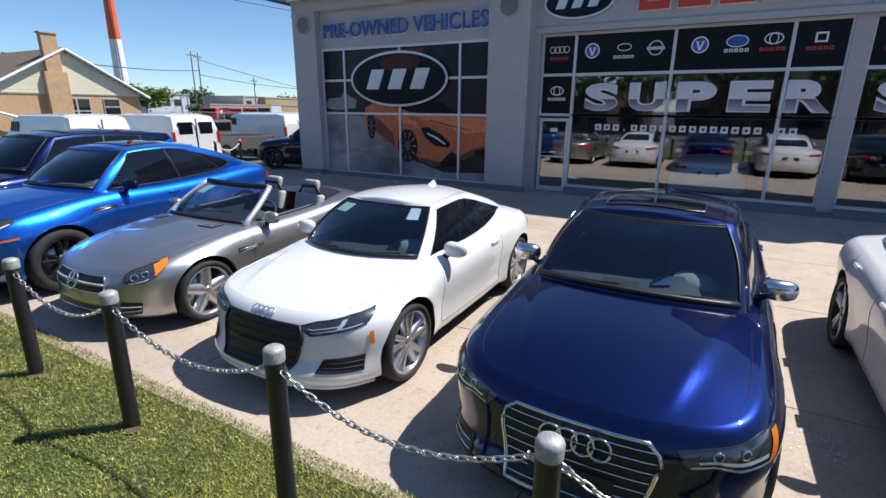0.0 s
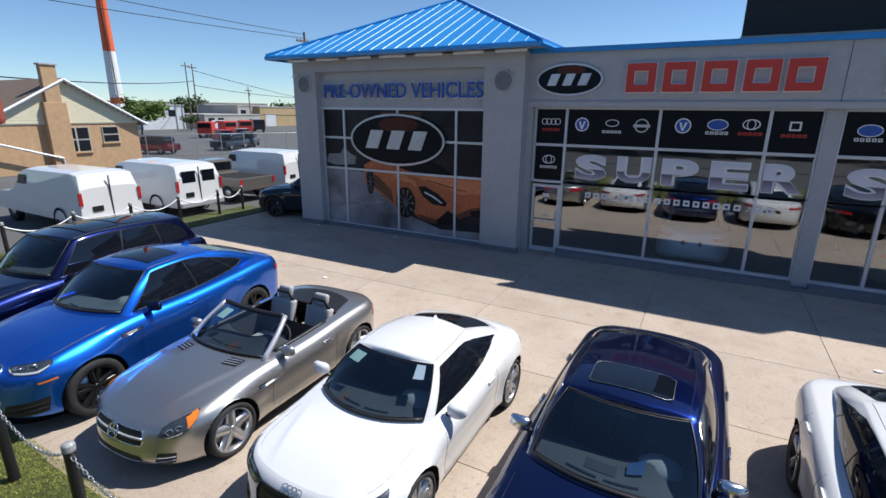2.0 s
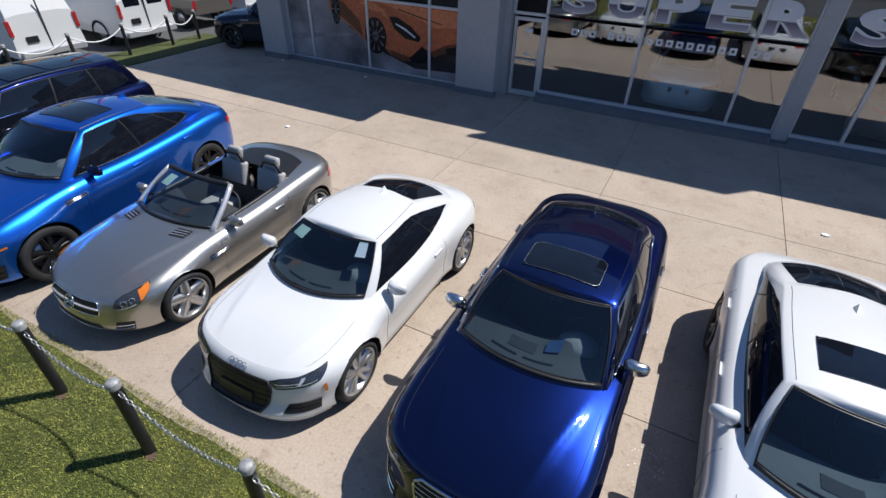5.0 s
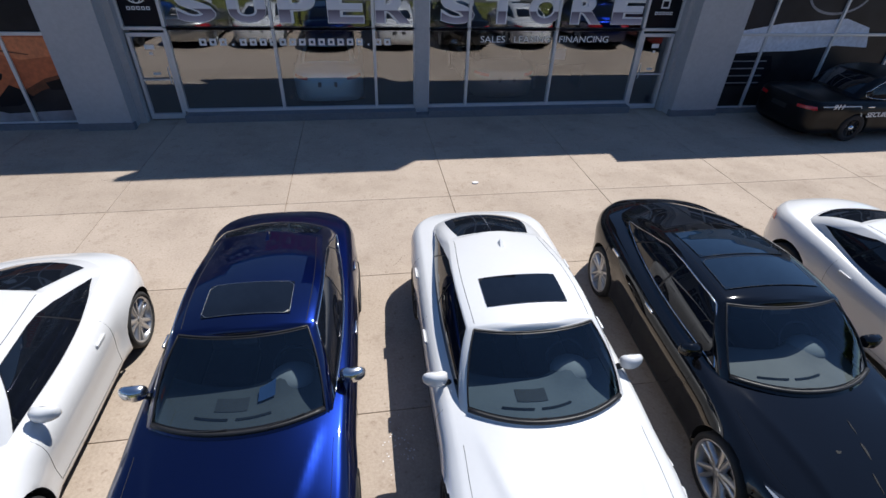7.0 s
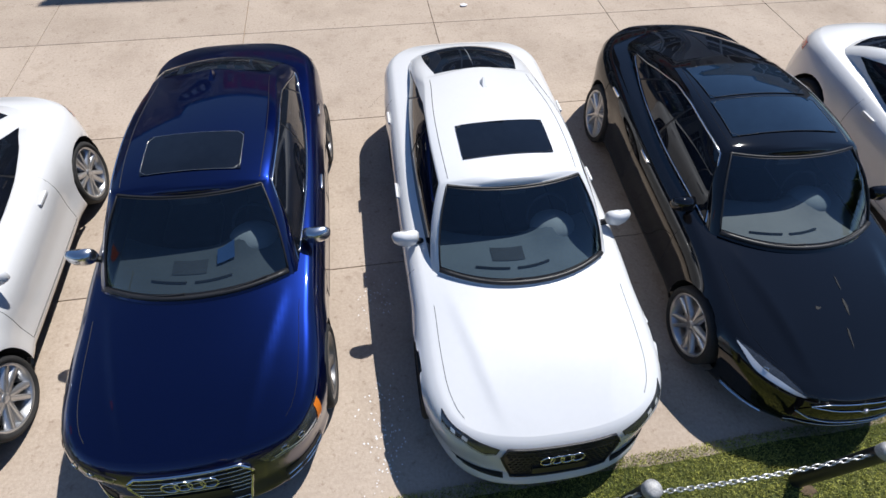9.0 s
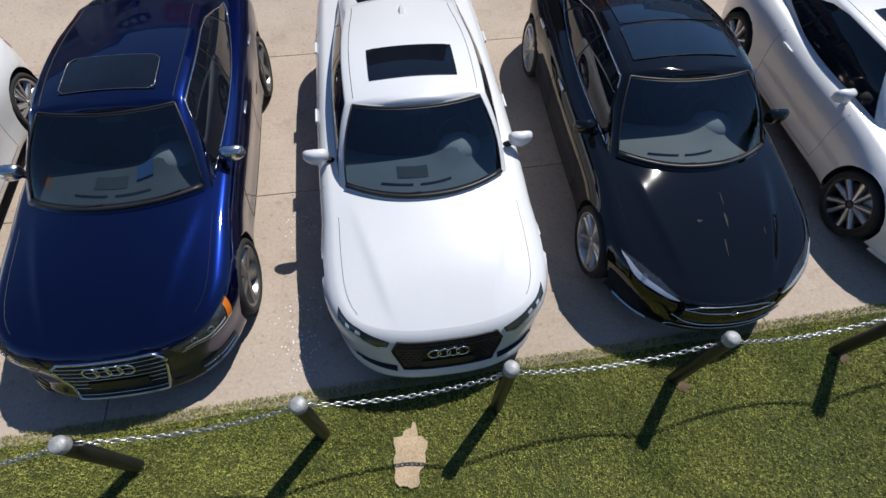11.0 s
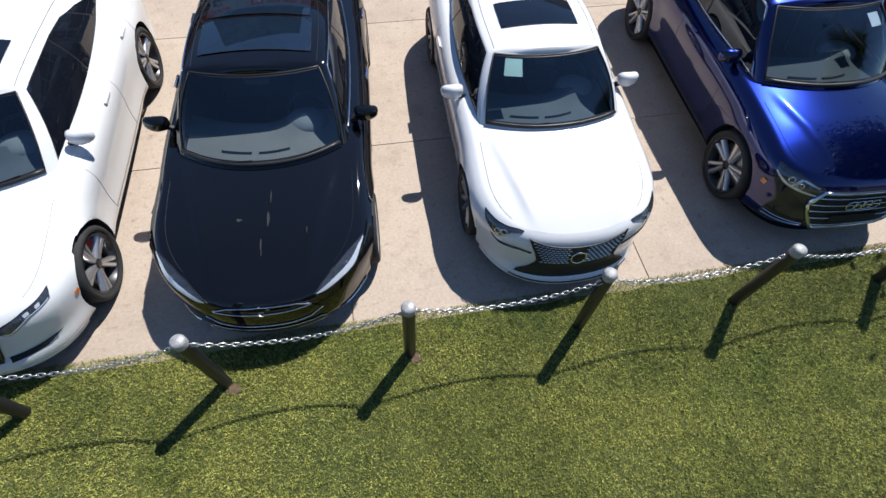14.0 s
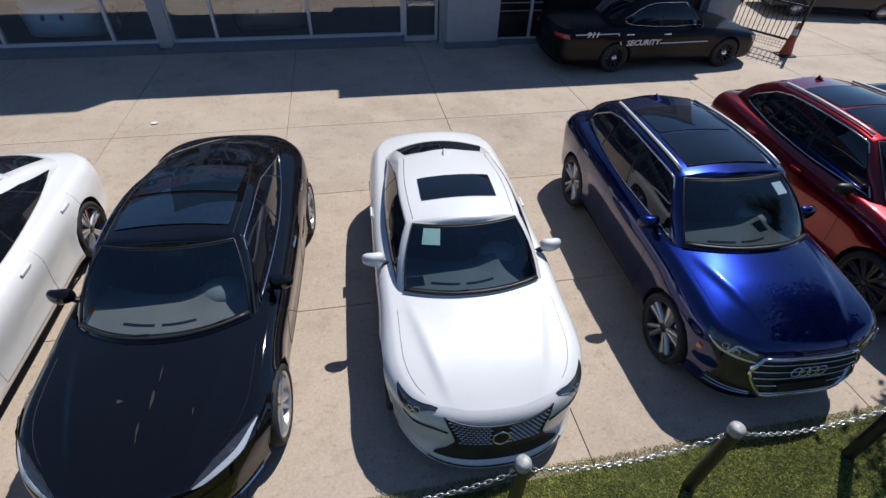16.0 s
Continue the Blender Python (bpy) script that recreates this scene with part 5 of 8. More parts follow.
SEDAN_A = dict(
    W=1.874, fo=.93, wb=2.916, ro=1.08, r=.345, cf=.80, cr=.75, nf=2.7, nr=2.4, front=[(0, .05), (.09, 0), (.22, 0), (.32, .05), (.55, .085), (.8, .12), (.9, .152), (.96, .182), (1, .215)],
    zs=[(-.93, .70), (-.6, .76), (0, .85), (.7, .92), (1.6, .94), (2.6, .97), (3.3, 1.0), (3.8, .98), (3.996, .92)],
    zc=[(-.93, .76), (-.6, .82), (0, .93), (.55, 1.0), (1.5, 1.06), (2.9, 1.08), (3.5, 1.09), (3.9, 1.06), (3.996, .98)],
    glass=glass_keys(.33, .74, .56, 1.09, .58, 1.17, 2.74, .55, 2.66, 3.42, .66, 3.26, [(1.0, 1.365), (1.4, 1.405), (2.0, 1.40), (2.75, 1.34)], crown=.055, bulge=.05),
    doors=[.70, 1.86, 2.86], handles=[(1.62, .86), (2.66, .89)], mir_y=.86, mir_z=1.03, mir_mat=M["satin"],
    side_glass=dict(low=[(.03, .06), (.80, .06), (.90, .13), (.965, .30)], up=[(.03, .92), (.66, .91), (.80, .85), (.90, .64), (.965, .34)], cuts=[.49, .83]),
    dlo=True,
    lamps=[([(.50, .85), (.67, .89), (.84, .91), (1.0, .93), (1.15, .92)], [(.56, .72), (.70, .75), (.82, .70), (.92, .70), (1.07, .68)])], amber=None,
    intakes=[[(.58, .12), (.98, .14), (1.0, .32), (.62, .34)]], fin_mat=M["chrome"],
    grilles=[dict(w=[(.20, .33), (.45, .38), (.73, .435), (.82, .41), (.87, .36)], frame=.012, slats=7, slat_r=.0042, plate=(0, .40, .44, .16))],
    rings=(.72, .056), sunroof=[(-.38, .38, 1.27, 1.70)], sun_trim=M["galv"], rear_glass=(.12, 1, .12, .95), aerial=2.55, spokes=5, fork=1, sw=.07, sw2=.05, rim_mat=M["rim_grey"], dash=M["dash_dark"], drl=[(.03, .98, .03, .12), (.12, .84, .26, .40)], lamp_amber=[(.88, .985, .14, .95)], projectors=[(.30, .60, .024), (.55, .62, .024)], speaker=True, lens=True, wr=.955, handle_mat=M["satin"])
FASTBACK_A = dict(
    W=1.911, fo=.92, wb=2.914, ro=1.13, r=.35, cf=.80, cr=.72, nf=2.7, nr=2.5, front=[(0, .05), (.09, 0), (.22, 0), (.32, .05), (.55, .085), (.8, .12), (.9, .152), (.96, .182), (1, .215)],
    zs=[(-.92, .69), (-.6, .75), (0, .83), (.7, .91), (1.6, .93), (2.6, .96), (3.3, .97), (3.8, .95), (4.04, .88)],
    zc=[(-.92, .72), (-.6, .81), (0, .92), (.55, .99), (1.5, 1.04), (2.9, 1.05), (3.6, 1.05), (3.95, 1.02), (4.04, .96)],
    glass=glass_keys(.34, .74, .62, 1.10, .60, 1.19, 2.84, .53, 2.72, 3.72, .60, 3.50, [(1.0, 1.335), (1.4, 1.375), (2.0, 1.365), (2.9, 1.25)], crown=.055, bulge=.05),
    doors=[.70, 1.86, 2.86], handles=[(1.62, .85), (2.64, .88)], mir_y=.93, mir_z=1.02,
    side_glass=dict(low=[(.03, .05), (.72, .07), (.86, .13), (.955, .26)], up=[(.03, .94), (.50, .94), (.70, .90), (.84, .70), (.955, .30)], cuts=[.45, .76]),
    lamps=[([(.50, .88), (.60, .91), (.81, .96), (1.10, .97)], [(.52, .80), (.60, .75), (.80, .88), (1.02, .90)])], amber=(1.16, .62, .05, .07),
    intakes=[[(.42, .27), (.70, .29), (.90, .38), (.43, .36)]],
    grilles=[dict(w=[(.31, .37), (.52, .42), (.74, .47), (.89, .43)], frame=.010, frame_mat=M["trim"], mesh=M["trim"], mesh_r=.004, plate=(0, .44, .42, .14))],
    rings=(.68, .050), lip=P["white"], sunroof=[(-.39, .39, 1.38, 1.80)], rear_glass=(.22, 1, .18, .96), aerial=2.42, spokes=5, fork=2, spread=.20, sw=.032, sw2=.038, rim_mat=M["rim_dark"], spoke_mat=M["rim"], caliper=True, drl=[(.05, .30, .05, .22), (.30, .97, .06, .20), (.62, .70, .3, .75), (.78, .84, .3, .75)], projectors=[], speaker=True)
FASTBACK_B = dict(
    W=1.964, fo=.96, wb=2.96, ro=1.09, r=.352, cf=.92, cr=.88, nf=2.25, nr=2.15,
    zs=[(-.96, .62), (-.6, .70), (0, .83), (.7, .91), (1.6, .93), (2.6, .97), (3.3, 1.0), (3.8, .99), (4.05, .92)],
    zc=[(-.93, .66), (-.6, .76), (0, .90), (.55, .97), (1.5, 1.04), (2.9, 1.07), (3.6, 1.09), (3.95, 1.06), (4.05, 1.0)],
    glass=glass_keys(.28, .76, .58, 1.04, .61, 1.13, 2.58, .54, 2.48, 3.62, .62, 3.40, [(.9, 1.36), (1.4, 1.40), (2.0, 1.395), (2.65, 1.32)], crown=.06, bulge=.055),
    doors=[.72, 1.88, 2.88], handles=[(1.64, .86), (2.66, .89)], handle_mat=M["chrome"], mir_y=.86, mir_z=1.03, roof_mat=P["black"],
    side_glass=dict(low=[(.03, .06), (.72, .07), (.88, .14), (.965, .28)], up=[(.03, .92), (.50, .93), (.72, .88), (.86, .66), (.965, .32)], cuts=[.45, .765]),
    dlo=True,
    lamps=[([(.47, .89), (.57, .96), (.72, 1.0), (.92, 1.01), (1.07, .99), (1.20, .96)], [(.49, .87), (.58, .85), (.74, .87), (.93, .87), (1.08, .93), (1.19, .95)])], drl=[(.03, .97, .12, .60)],
    intakes=[[(.62, .10), (1.02, .12), (1.04, .24), (.66, .22)]], fin_mat=M["chrome"],
    grilles=[dict(w=[(.46, .30), (.51, .40), (.62, .49), (.73, .43), (.80, .34), (.87, .16)], frame=0, mat=P["black"], bars=[[(0, .725), (.03, .75), (.20, .75), (.42, .765)], [(0, .875), (.18, .865), (.30, .85), (.42, .775)], [(0, .455), (.24, .46), (.38, .49), (.50, .60)]]), dict(w=[(.10, .44), (.24, .52), (.34, .46)], frame=.004, frame_mat=M["chrome"])],
    ridge=.02, badge=(.79, .022), sunroof=[(-.50, .50, 1.26, 1.74), (-.48, .48, 1.79, 2.34)], splashes=[(.08, -.18, .012, .08), (.02, -.42, .008, .09), (-.16, -.18, .025, .016), (.10, .02, .006, .07), (.40, -.30, .005, .04)], rear_glass=(.16, 1, .12, .97), spokes=5, sw=.05, sw2=.028, dash=M["dash_tan"], dash_len=.68, projectors=[(.55, .62, .02)], sun_mat=M["roof_glass"], wr=.955, fork=2, spread=.30)
COUPE_B = dict(
    W=1.84, fo=.95, wb=2.73, ro=1.02, r=.345, cf=.86, cr=.85, nf=2.35, nr=2.2, wf=.97, front=[(0, .04), (.04, 0), (.10, 0), (.16, .07), (.4, .085), (.75, .115), (.9, .148), (.96, .178), (1, .21)],
    zs=[(-.95, .68), (-.6, .75), (0, .85), (.7, .92), (1.6, .93), (2.4, .98), (3.1, 1.0), (3.5, .97), (3.75, .88)],
    zc=[(-.95, .72), (-.6, .82), (0, .91), (.55, .99), (1.5, 1.04), (2.8, 1.07), (3.3, 1.07), (3.65, 1.04), (3.75, .96)],
    glass=glass_keys(.28, .71, .47, .92, .56, 1.0, 2.40, .52, 2.30, 3.10, .62, 2.92, [(.8, 1.325), (1.2, 1.36), (1.8, 1.355), (2.45, 1.29)], crown=.055, bulge=.05),
    doors=[.72, 2.08], handles=[(1.86, .86)], mir_y=.88, mir_z=1.01,
    side_glass=dict(low=[(.035, .05), (.60, .06), (.82, .16), (.95, .30)], up=[(.035, .94), (.55, .93), (.72, .86), (.86, .62), (.95, .34)], cuts=[.64]),
    lamps=[([(.62, .985), (.70, .985), (.79, .97), (.92, .955), (1.10, .95)], [(.63, .96), (.75, .90), (.84, .77), (.90, .75), (1.08, .93)]), ([(.47, .665), (.63, .71), (.84, .665), (.92, .74)], [(.48, .63), (.60, .665), (.81, .63), (.90, .71)])], drl=[(.05, .9, .04, .16)],
    intakes=[],
    grilles=[dict(w=[(.04, .63), (.14, .58), (.27, .46), (.50, .39), (.76, .45), (.92, .53)], sag=.11, frame=.010, frame_mat=M["trim"], mesh=M["galv"], mesh_from=.44, gap=.085, rows=8, mesh_r=.0065)],
    ridge=.026, badge=(.60, .07), lip=P["white"], lip_r=.03, sunroof=[(-.39, .39, 1.27, 1.68)], stickers=[(-.44, .17, .24, M["paper"])], rear_glass=(.14, 1, .14, .95), aerial=2.2, spokes=5, fork=2, spread=.42, sw=.032, rim_mat=M["rim_dark"], spoke_mat=M["rim"], projectors=[(.45, .5, .028), (.62, .45, .028)], wr=.945)
SUV_A = dict(
    W=1.893, fo=.86, wb=2.82, ro=.96, r=.372, cf=.70, cr=.52, nf=2.9, nr=3.0, clad=False, front=[(0, .06), (.1, .01), (.24, 0), (.36, .03), (.6, .05), (.8, .08), (.9, .112), (.96, .145), (1, .18)], z0=[(-.86, .27), (-.4, .24), (1.4, .27), (3.4, .28), (3.78, .34)],
    zs=[(-.86, .86), (-.5, .93), (0, 1.0), (.7, 1.06), (1.6, 1.07), (2.6, 1.10), (3.3, 1.12), (3.78, 1.08)],
    zc=[(-.86, .93), (-.5, 1.03), (0, 1.10), (.5, 1.15), (1.5, 1.18), (2.9, 1.2), (3.5, 1.2), (3.78, 1.16)],
    glass=glass_keys(.22, .74, .47, .95, .61, 1.02, 2.98, .55, 2.90, 3.58, .66, 3.42, [(.9, 1.545), (1.3, 1.60), (2.2, 1.605), (3.0, 1.55)], crown=.055, bulge=.055),
    doors=[.68, 1.78, 2.76], handles=[(1.54, .98), (2.54, 1.01)], mir_y=.80, mir_z=1.16, mir_l=.24,
    side_glass=dict(low=[(.03, .05), (.68, .06), (.86, .10), (.93, .18)], up=[(.03, .92), (.50, .92), (.74, .89), (.87, .78), (.93, .48)], cuts=[.385, .69]),
    dlo=True, dlo_r=.010,
    lamps=[([(.49, .85), (.65, .91), (.81, .96), (1.07, .95)], [(.53, .71), (.74, .74), (.90, .78), (1.03, .86)])], drl=[(.03, .97, .04, .20), (.10, .5, .80, .92), (.5, .56, .2, .85)], amber=(1.04, .62, .05, .08),
    intakes=[[(.44, .08), (.90, .10), (.88, .30), (.47, .24)]], fin_mat=M["chrome"],
    grilles=[dict(w=[(.10, .36), (.35, .48), (.57, .57), (.80, .48)], frame=.022, slats=5, slat_r=.009, plate=(0, .30, .5, .14))],
    rings=(.58, .053), rails=M["alu"], sunroof=[(-.47, .47, 1.13, 1.78), (-.46, .46, 1.83, 2.50)], rear_glass=(.12, 1, .14, .92), aerial=2.78,
    stickers=[(.40, .13, .18, M["paper_white"])], spokes=5, fork=2, spread=.28, sw=.036, rim_mat=M["rim_dark"], spoke_mat=M["rim"], seat_h=.66, dash=M["dash_dark"], tails=[(.42, .70), (1.0, .72), (.96, .84), (.40, .82)])
SUV_B = dict(SUV_A, stickers=[], W=1.895, fo=.98, wb=2.79, ro=1.12, r=.375, z0=[(-.98, .28), (-.4, .25), (1.4, .28), (3.4, .28), (3.9, .34)],
    zs=[(-.98, .88), (-.5, .96), (0, 1.04), (.7, 1.10), (1.6, 1.10), (2.6, 1.14), (3.3, 1.16), (3.91, 1.10)],
    zc=[(-.98, .95), (-.5, 1.06), (0, 1.13), (.5, 1.18), (1.5, 1.2), (2.9, 1.22), (3.5, 1.22), (3.91, 1.18)],
    grilles=[dict(w=[(.10, .56), (.35, .36), (.60, .40), (.92, .52)], frame=.016, slats=6, slat_r=.007)], rings=None, badge=(.62, .06),
    glass=glass_keys(.24, .74, .52, 1.02, .61, 1.10, 3.00, .55, 2.90, 3.66, .66, 3.46, [(1.0, 1.60), (1.4, 1.645), (2.2, 1.645), (3.0, 1.58)], crown=.055, bulge=.055),
    spokes=10, sw=.032, sw2=.026, rim_mat=M["rim_dark"], spoke_mat=M["rim_dark"], mir_mat=M["trim"])
SUV_C = dict(
    W=1.983, fo=.90, wb=2.933, ro=1.04, r=.385, cf=.72, cr=.60, nf=2.9, nr=2.7, flare=.03, z0=[(-.90, .28), (-.4, .25), (1.4, .28), (3.4, .3), (3.97, .38)],
    zs=[(-.90, .86), (-.5, .95), (0, 1.03), (.7, 1.10), (1.6, 1.10), (2.6, 1.14), (3.3, 1.18), (3.97, 1.14)],
    zc=[(-.90, .92), (-.5, 1.05), (0, 1.13), (.5, 1.18), (1.5, 1.2), (2.9, 1.25), (3.6, 1.27), (3.97, 1.22)],
    glass=glass_keys(.34, .78, .64, 1.13, .61, 1.22, 2.50, .57, 2.42, 3.66, .64, 3.42, [(1.1, 1.585), (1.5, 1.625), (2.0, 1.625), (2.6, 1.56)], crown=.055, bulge=.055),
    doors=[.70, 1.86, 2.86], handles=[(1.60, 1.0), (2.62, 1.04)], mir_y=.94, mir_z=1.19, mir_l=.25, mir_mat=P["midnight"],
    side_glass=dict(low=[(.03, .05), (.74, .07), (.84, .12), (.905, .22)], up=[(.03, .92), (.48, .92), (.68, .86), (.82, .66), (.905, .40)], cuts=[.445, .765]),
    dlo=True, dlo_mat=M["trim"],
    vent=(.42, .93, .30), lamps=[([(.56, 1.04), (.75, 1.09), (.95, 1.08), (1.19, .99)], [(.57, 1.0), (.70, .92), (1.0, .88), (1.17, .95)])], amber=(1.07, .71, .20, .03),
    intakes=[[(.50, .10), (1.02, .14), (1.06, .42), (.60, .36)]],
    grilles=[dict(w=[(.62, .34), (.80, .46), (.92, .50), (1.05, .44)], frame=.014, slats=0)], rings=None,
    sunroof=[(-.42, .42, 1.36, 1.92)], rear_glass=(.14, 1, .14, .96), aerial=2.42, aerial_mat=P["blue"], spokes=5, fork=2, spread=.30, rim_mat=M["rim_black"], seat_h=.66,
    rim=.72, tails=[(.50, .70), (1.12, .74), (1.10, .86), (.48, .84)], drl=[(.06, .92, .08, .24)], projectors=[(.34, .5, .045), (.62, .5, .045)])
SUV_D = dict(SUV_A, stickers=[], W=1.983, fo=.88, wb=2.923, ro=1.02, r=.39, cf=.62, cr=.45, nf=3.2, nr=3.4, z0=[(-.88, .30), (-.4, .28), (1.4, .3), (3.4, .3), (3.94, .36)],
    zs=[(-.88, .96), (-.5, 1.03), (0, 1.10), (.7, 1.14), (1.6, 1.15), (2.6, 1.17), (3.4, 1.18), (3.94, 1.14)],
    zc=[(-.88, 1.02), (-.5, 1.12), (0, 1.17), (.5, 1.2), (1.5, 1.22), (2.9, 1.22), (3.6, 1.22), (3.94, 1.2)],
    glass=glass_keys(.38, .80, .64, 1.06, .64, 1.14, 3.42, .60, 3.36, 3.80, .72, 3.66, [(1.1, 1.68), (1.6, 1.73), (2.4, 1.72), (3.4, 1.66)], crown=.05, bulge=.04),
    grilles=[dict(w=[(.66, .56), (.80, .58), (.92, .54)], frame=.010, slats=2)], rings=None, rails=None, amber=None, dlo=None, aerial=None,
    spoke_mat=M["rim_black"], sunroof=[(-.52, .52, 1.45, 2.1), (-.52, .52, 2.15, 3.0)], sun_trim=M["trim"], rim_mat=M["rim_black"], mir_mat=P["black"])
ROADSTER = dict(
    W=1.81, fo=.86, wb=2.43, ro=.84, r=.325, cf=.74, cr=.66, nf=2.5, nr=2.3, roofless=True, boot=True, cabw=.84, flare=.02,
    zs=[(-.86, .64), (-.5, .71), (0, .80), (.6, .86), (1.4, .88), (2.2, .93), (2.7, .94), (3.1, .90), (3.27, .82)],
    zc=[(-.86, .70), (-.5, .80), (0, .88), (.45, .93), (1.4, .96), (2.2, 1.0), (2.8, 1.0), (3.1, .97), (3.27, .88)],
    glass=glass_keys(.46, .70, .66, 1.15, .58, 1.20, 2.0, .5, 1.95, 2.18, .62, 2.1, [(1.0, 1.225), (1.4, 1.26), (2.1, 1.25)], crown=.05, bulge=.04),
    doors=[.62, 1.86], handles=[(1.66, .76)], mir_y=.90, mir_z=.95, mir_l=.21,
    side_glass=None, vent=(.40, .66, .34), handle_mat=M["chrome"], lamps=[([(.62, .80), (.66, .92), (.75, .98), (.97, 1.01), (1.13, 1.02)], [(.63, .77), (.73, .72), (.84, .74), (.94, .80), (1.11, 1.0)])], amber=None,
    intakes=[[(.54, .08), (.77, .14), (.79, .36), (.60, .40)]], fin_mat=M["silver"],
    grilles=[dict(w=[(.56, .42), (.72, .45), (.88, .41)], frame=.008, slats=1, slat_r=.014, slat_mat=M["silver"]), dict(w=[(.08, .34), (.20, .42), (.30, .38)], frame=0, slats=1)],
    badge=(.74, .082), star=True, spokes=5, fork=1, sw=.075, sw2=.055, seat_mat=M["leather"], seat_h=.58, dash=M["cabin"], stickers=[(-.46, .17, .26, M["paper"])], tails=[(.42, .66), (1.06, .70), (1.0, .88), (.40, .84)], drl=[(.15, .6, .06, .14)], lamp_amber=[(.72, .97, .10, .92)], projectors=[(.38, .5, .034), (.58, .5, .03)])
SEDAN_B = dict(SEDAN_A, W=1.96, fo=1.02, wb=2.91, ro=1.42, r=.335, cf=.62, cr=.5, nf=3.2, nr=3.4, rim=.62, spokes=12, sw=.02, sw2=.02, mir_mat=M["trim"],
    zs=[(-1.02, .68), (-.5, .78), (0, .86), (.7, .92), (1.6, .93), (2.6, .96), (3.6, .98), (4.2, .96), (4.33, .88)],
    zc=[(-1.02, .74), (-.5, .86), (0, .94), (.7, 1.0), (1.5, 1.03), (2.9, 1.06), (3.7, 1.06), (4.2, 1.03), (4.33, .95)],
    glass=glass_keys(.48, .76, .78, 1.12, .63, 1.26, 2.50, .61, 2.42, 3.14, .70, 2.98, [(1.0, 1.43), (1.5, 1.475), (2.0, 1.475), (2.6, 1.42)], crown=.05, bulge=.05),
    doors=[.72, 1.80, 2.76], sunroof=[], rings=None, grilles=[dict(w=[(.62, .50), (.76, .56), (.9, .5)], frame=.008, slats=4)], aerial=None, intakes=[], rim_mat=M["rim_black"], mir_y=.95, hub=True, speaker=None, lens=None, ridge=.006, handles=[(1.72, .84), (2.66, .86)], front=[(0, .05), (.1, 0), (.3, 0), (.7, .02), (.88, .06), (.96, .10), (1, .16)], rear=[(0, .06), (.15, .01), (.4, 0), (.8, .02), (.92, .05), (1, .10)], wr=.975)

car("coupe", COUPE_A, P["white"], pose(-1.93, 3.92, 0, 0, 0, 0.0), "white two-door coupe with black front grille and tinted windows", "car", "cars parked in the row")
car("sedan", SEDAN_A, P["navy"], pose(.55, 3.83, 0, 0, 0, -.8), "deep navy metallic sedan with chrome grille and silver mirrors", "car", "cars parked in the row")
car("fastback_sedan", FASTBACK_A, P["white"], pose(3.10, 3.60, 0, 0, 0, -.8), "white fastback sedan with black honeycomb grille and sunroof", "car", "cars parked in the row")
car("fastback_sedan", FASTBACK_B, P["black"], pose(5.57, 3.66, 0, 0, 0, -3.6), "glossy black fastback sedan with glass roof and chrome trim", "car", "cars parked in the row")
car("coupe", COUPE_B, P["white"], pose(8.33, 3.75, 0, 0, 0, -1.8), "pearl white coupe with spindle-shaped mesh grille", "car", "cars parked in the row")
car("suv", SUV_A, P["deep_blue"], pose(11.24, 3.78, 0, 0, 0, -3.0), "bright blue metallic crossover with chrome grille and roof rails", "car", "cars parked in the row")
car("suv", SUV_B, P["red"], pose(13.95, 4.02, 0, 0, 0, -3.0), "dark red metallic crossover with panoramic glass roof", "car", "cars parked in the row")
car("roadster", ROADSTER, P["grey"], pose(-4.42, 3.86, 0, 0, 0, .6), "grey metallic open roadster with pale leather seats", "car", "cars parked in the row")
car("suv", SUV_C, P["blue"], pose(-6.74, 3.44, 0, 0, 0, 7.0), "vivid blue coupe-roofed crossover with black wheels", "car", "cars parked in the row")
car("suv", SUV_D, P["midnight"], pose(-9.28, 3.70, 0, 0, 0, 7.0), "midnight blue square-roofed luxury off-roader", "car", "cars parked in the row")
car("sedan", SEDAN_A, P["black"], pose(16.75, 4.2, 0, 0, 0, -3.0), "black sedan parked beyond the red crossover", "car", "cars parked in the row")
CV = car("security_sedan", SEDAN_B, P["patrol"], pose(16.42, 12.52, 0, 0, 0, 90 + 1), "black four-door security patrol sedan with white side stripes", "car")
car("suv", SUV_C, P["dark"], pose(-13.6, 14.55, 0, 0, 0, -72), "dark blue crossover parked in the building's shade", "car")

# ---- beyond the lot: vans, house, stack, far yards ----
def rolling(parent, r, pts, w=.22, hub=None):
    for x, y in pts:
        wh = part("wheel", lathe([(-w / 2, r * .6), (-w / 2, r * .95), (-w * .3, r), (w * .3, r), (w / 2, r * .95), (w / 2, r * .6)], 24), M["rubber"], parent, "", True)
        wh.location = (x, y, r)
        part("hub", lathe([(-w * .42, .01), (-w * .45, r * .6), (w * .45, r * .6), (w * .42, .01)], 20), hub or M["rim"], wh, "", True)


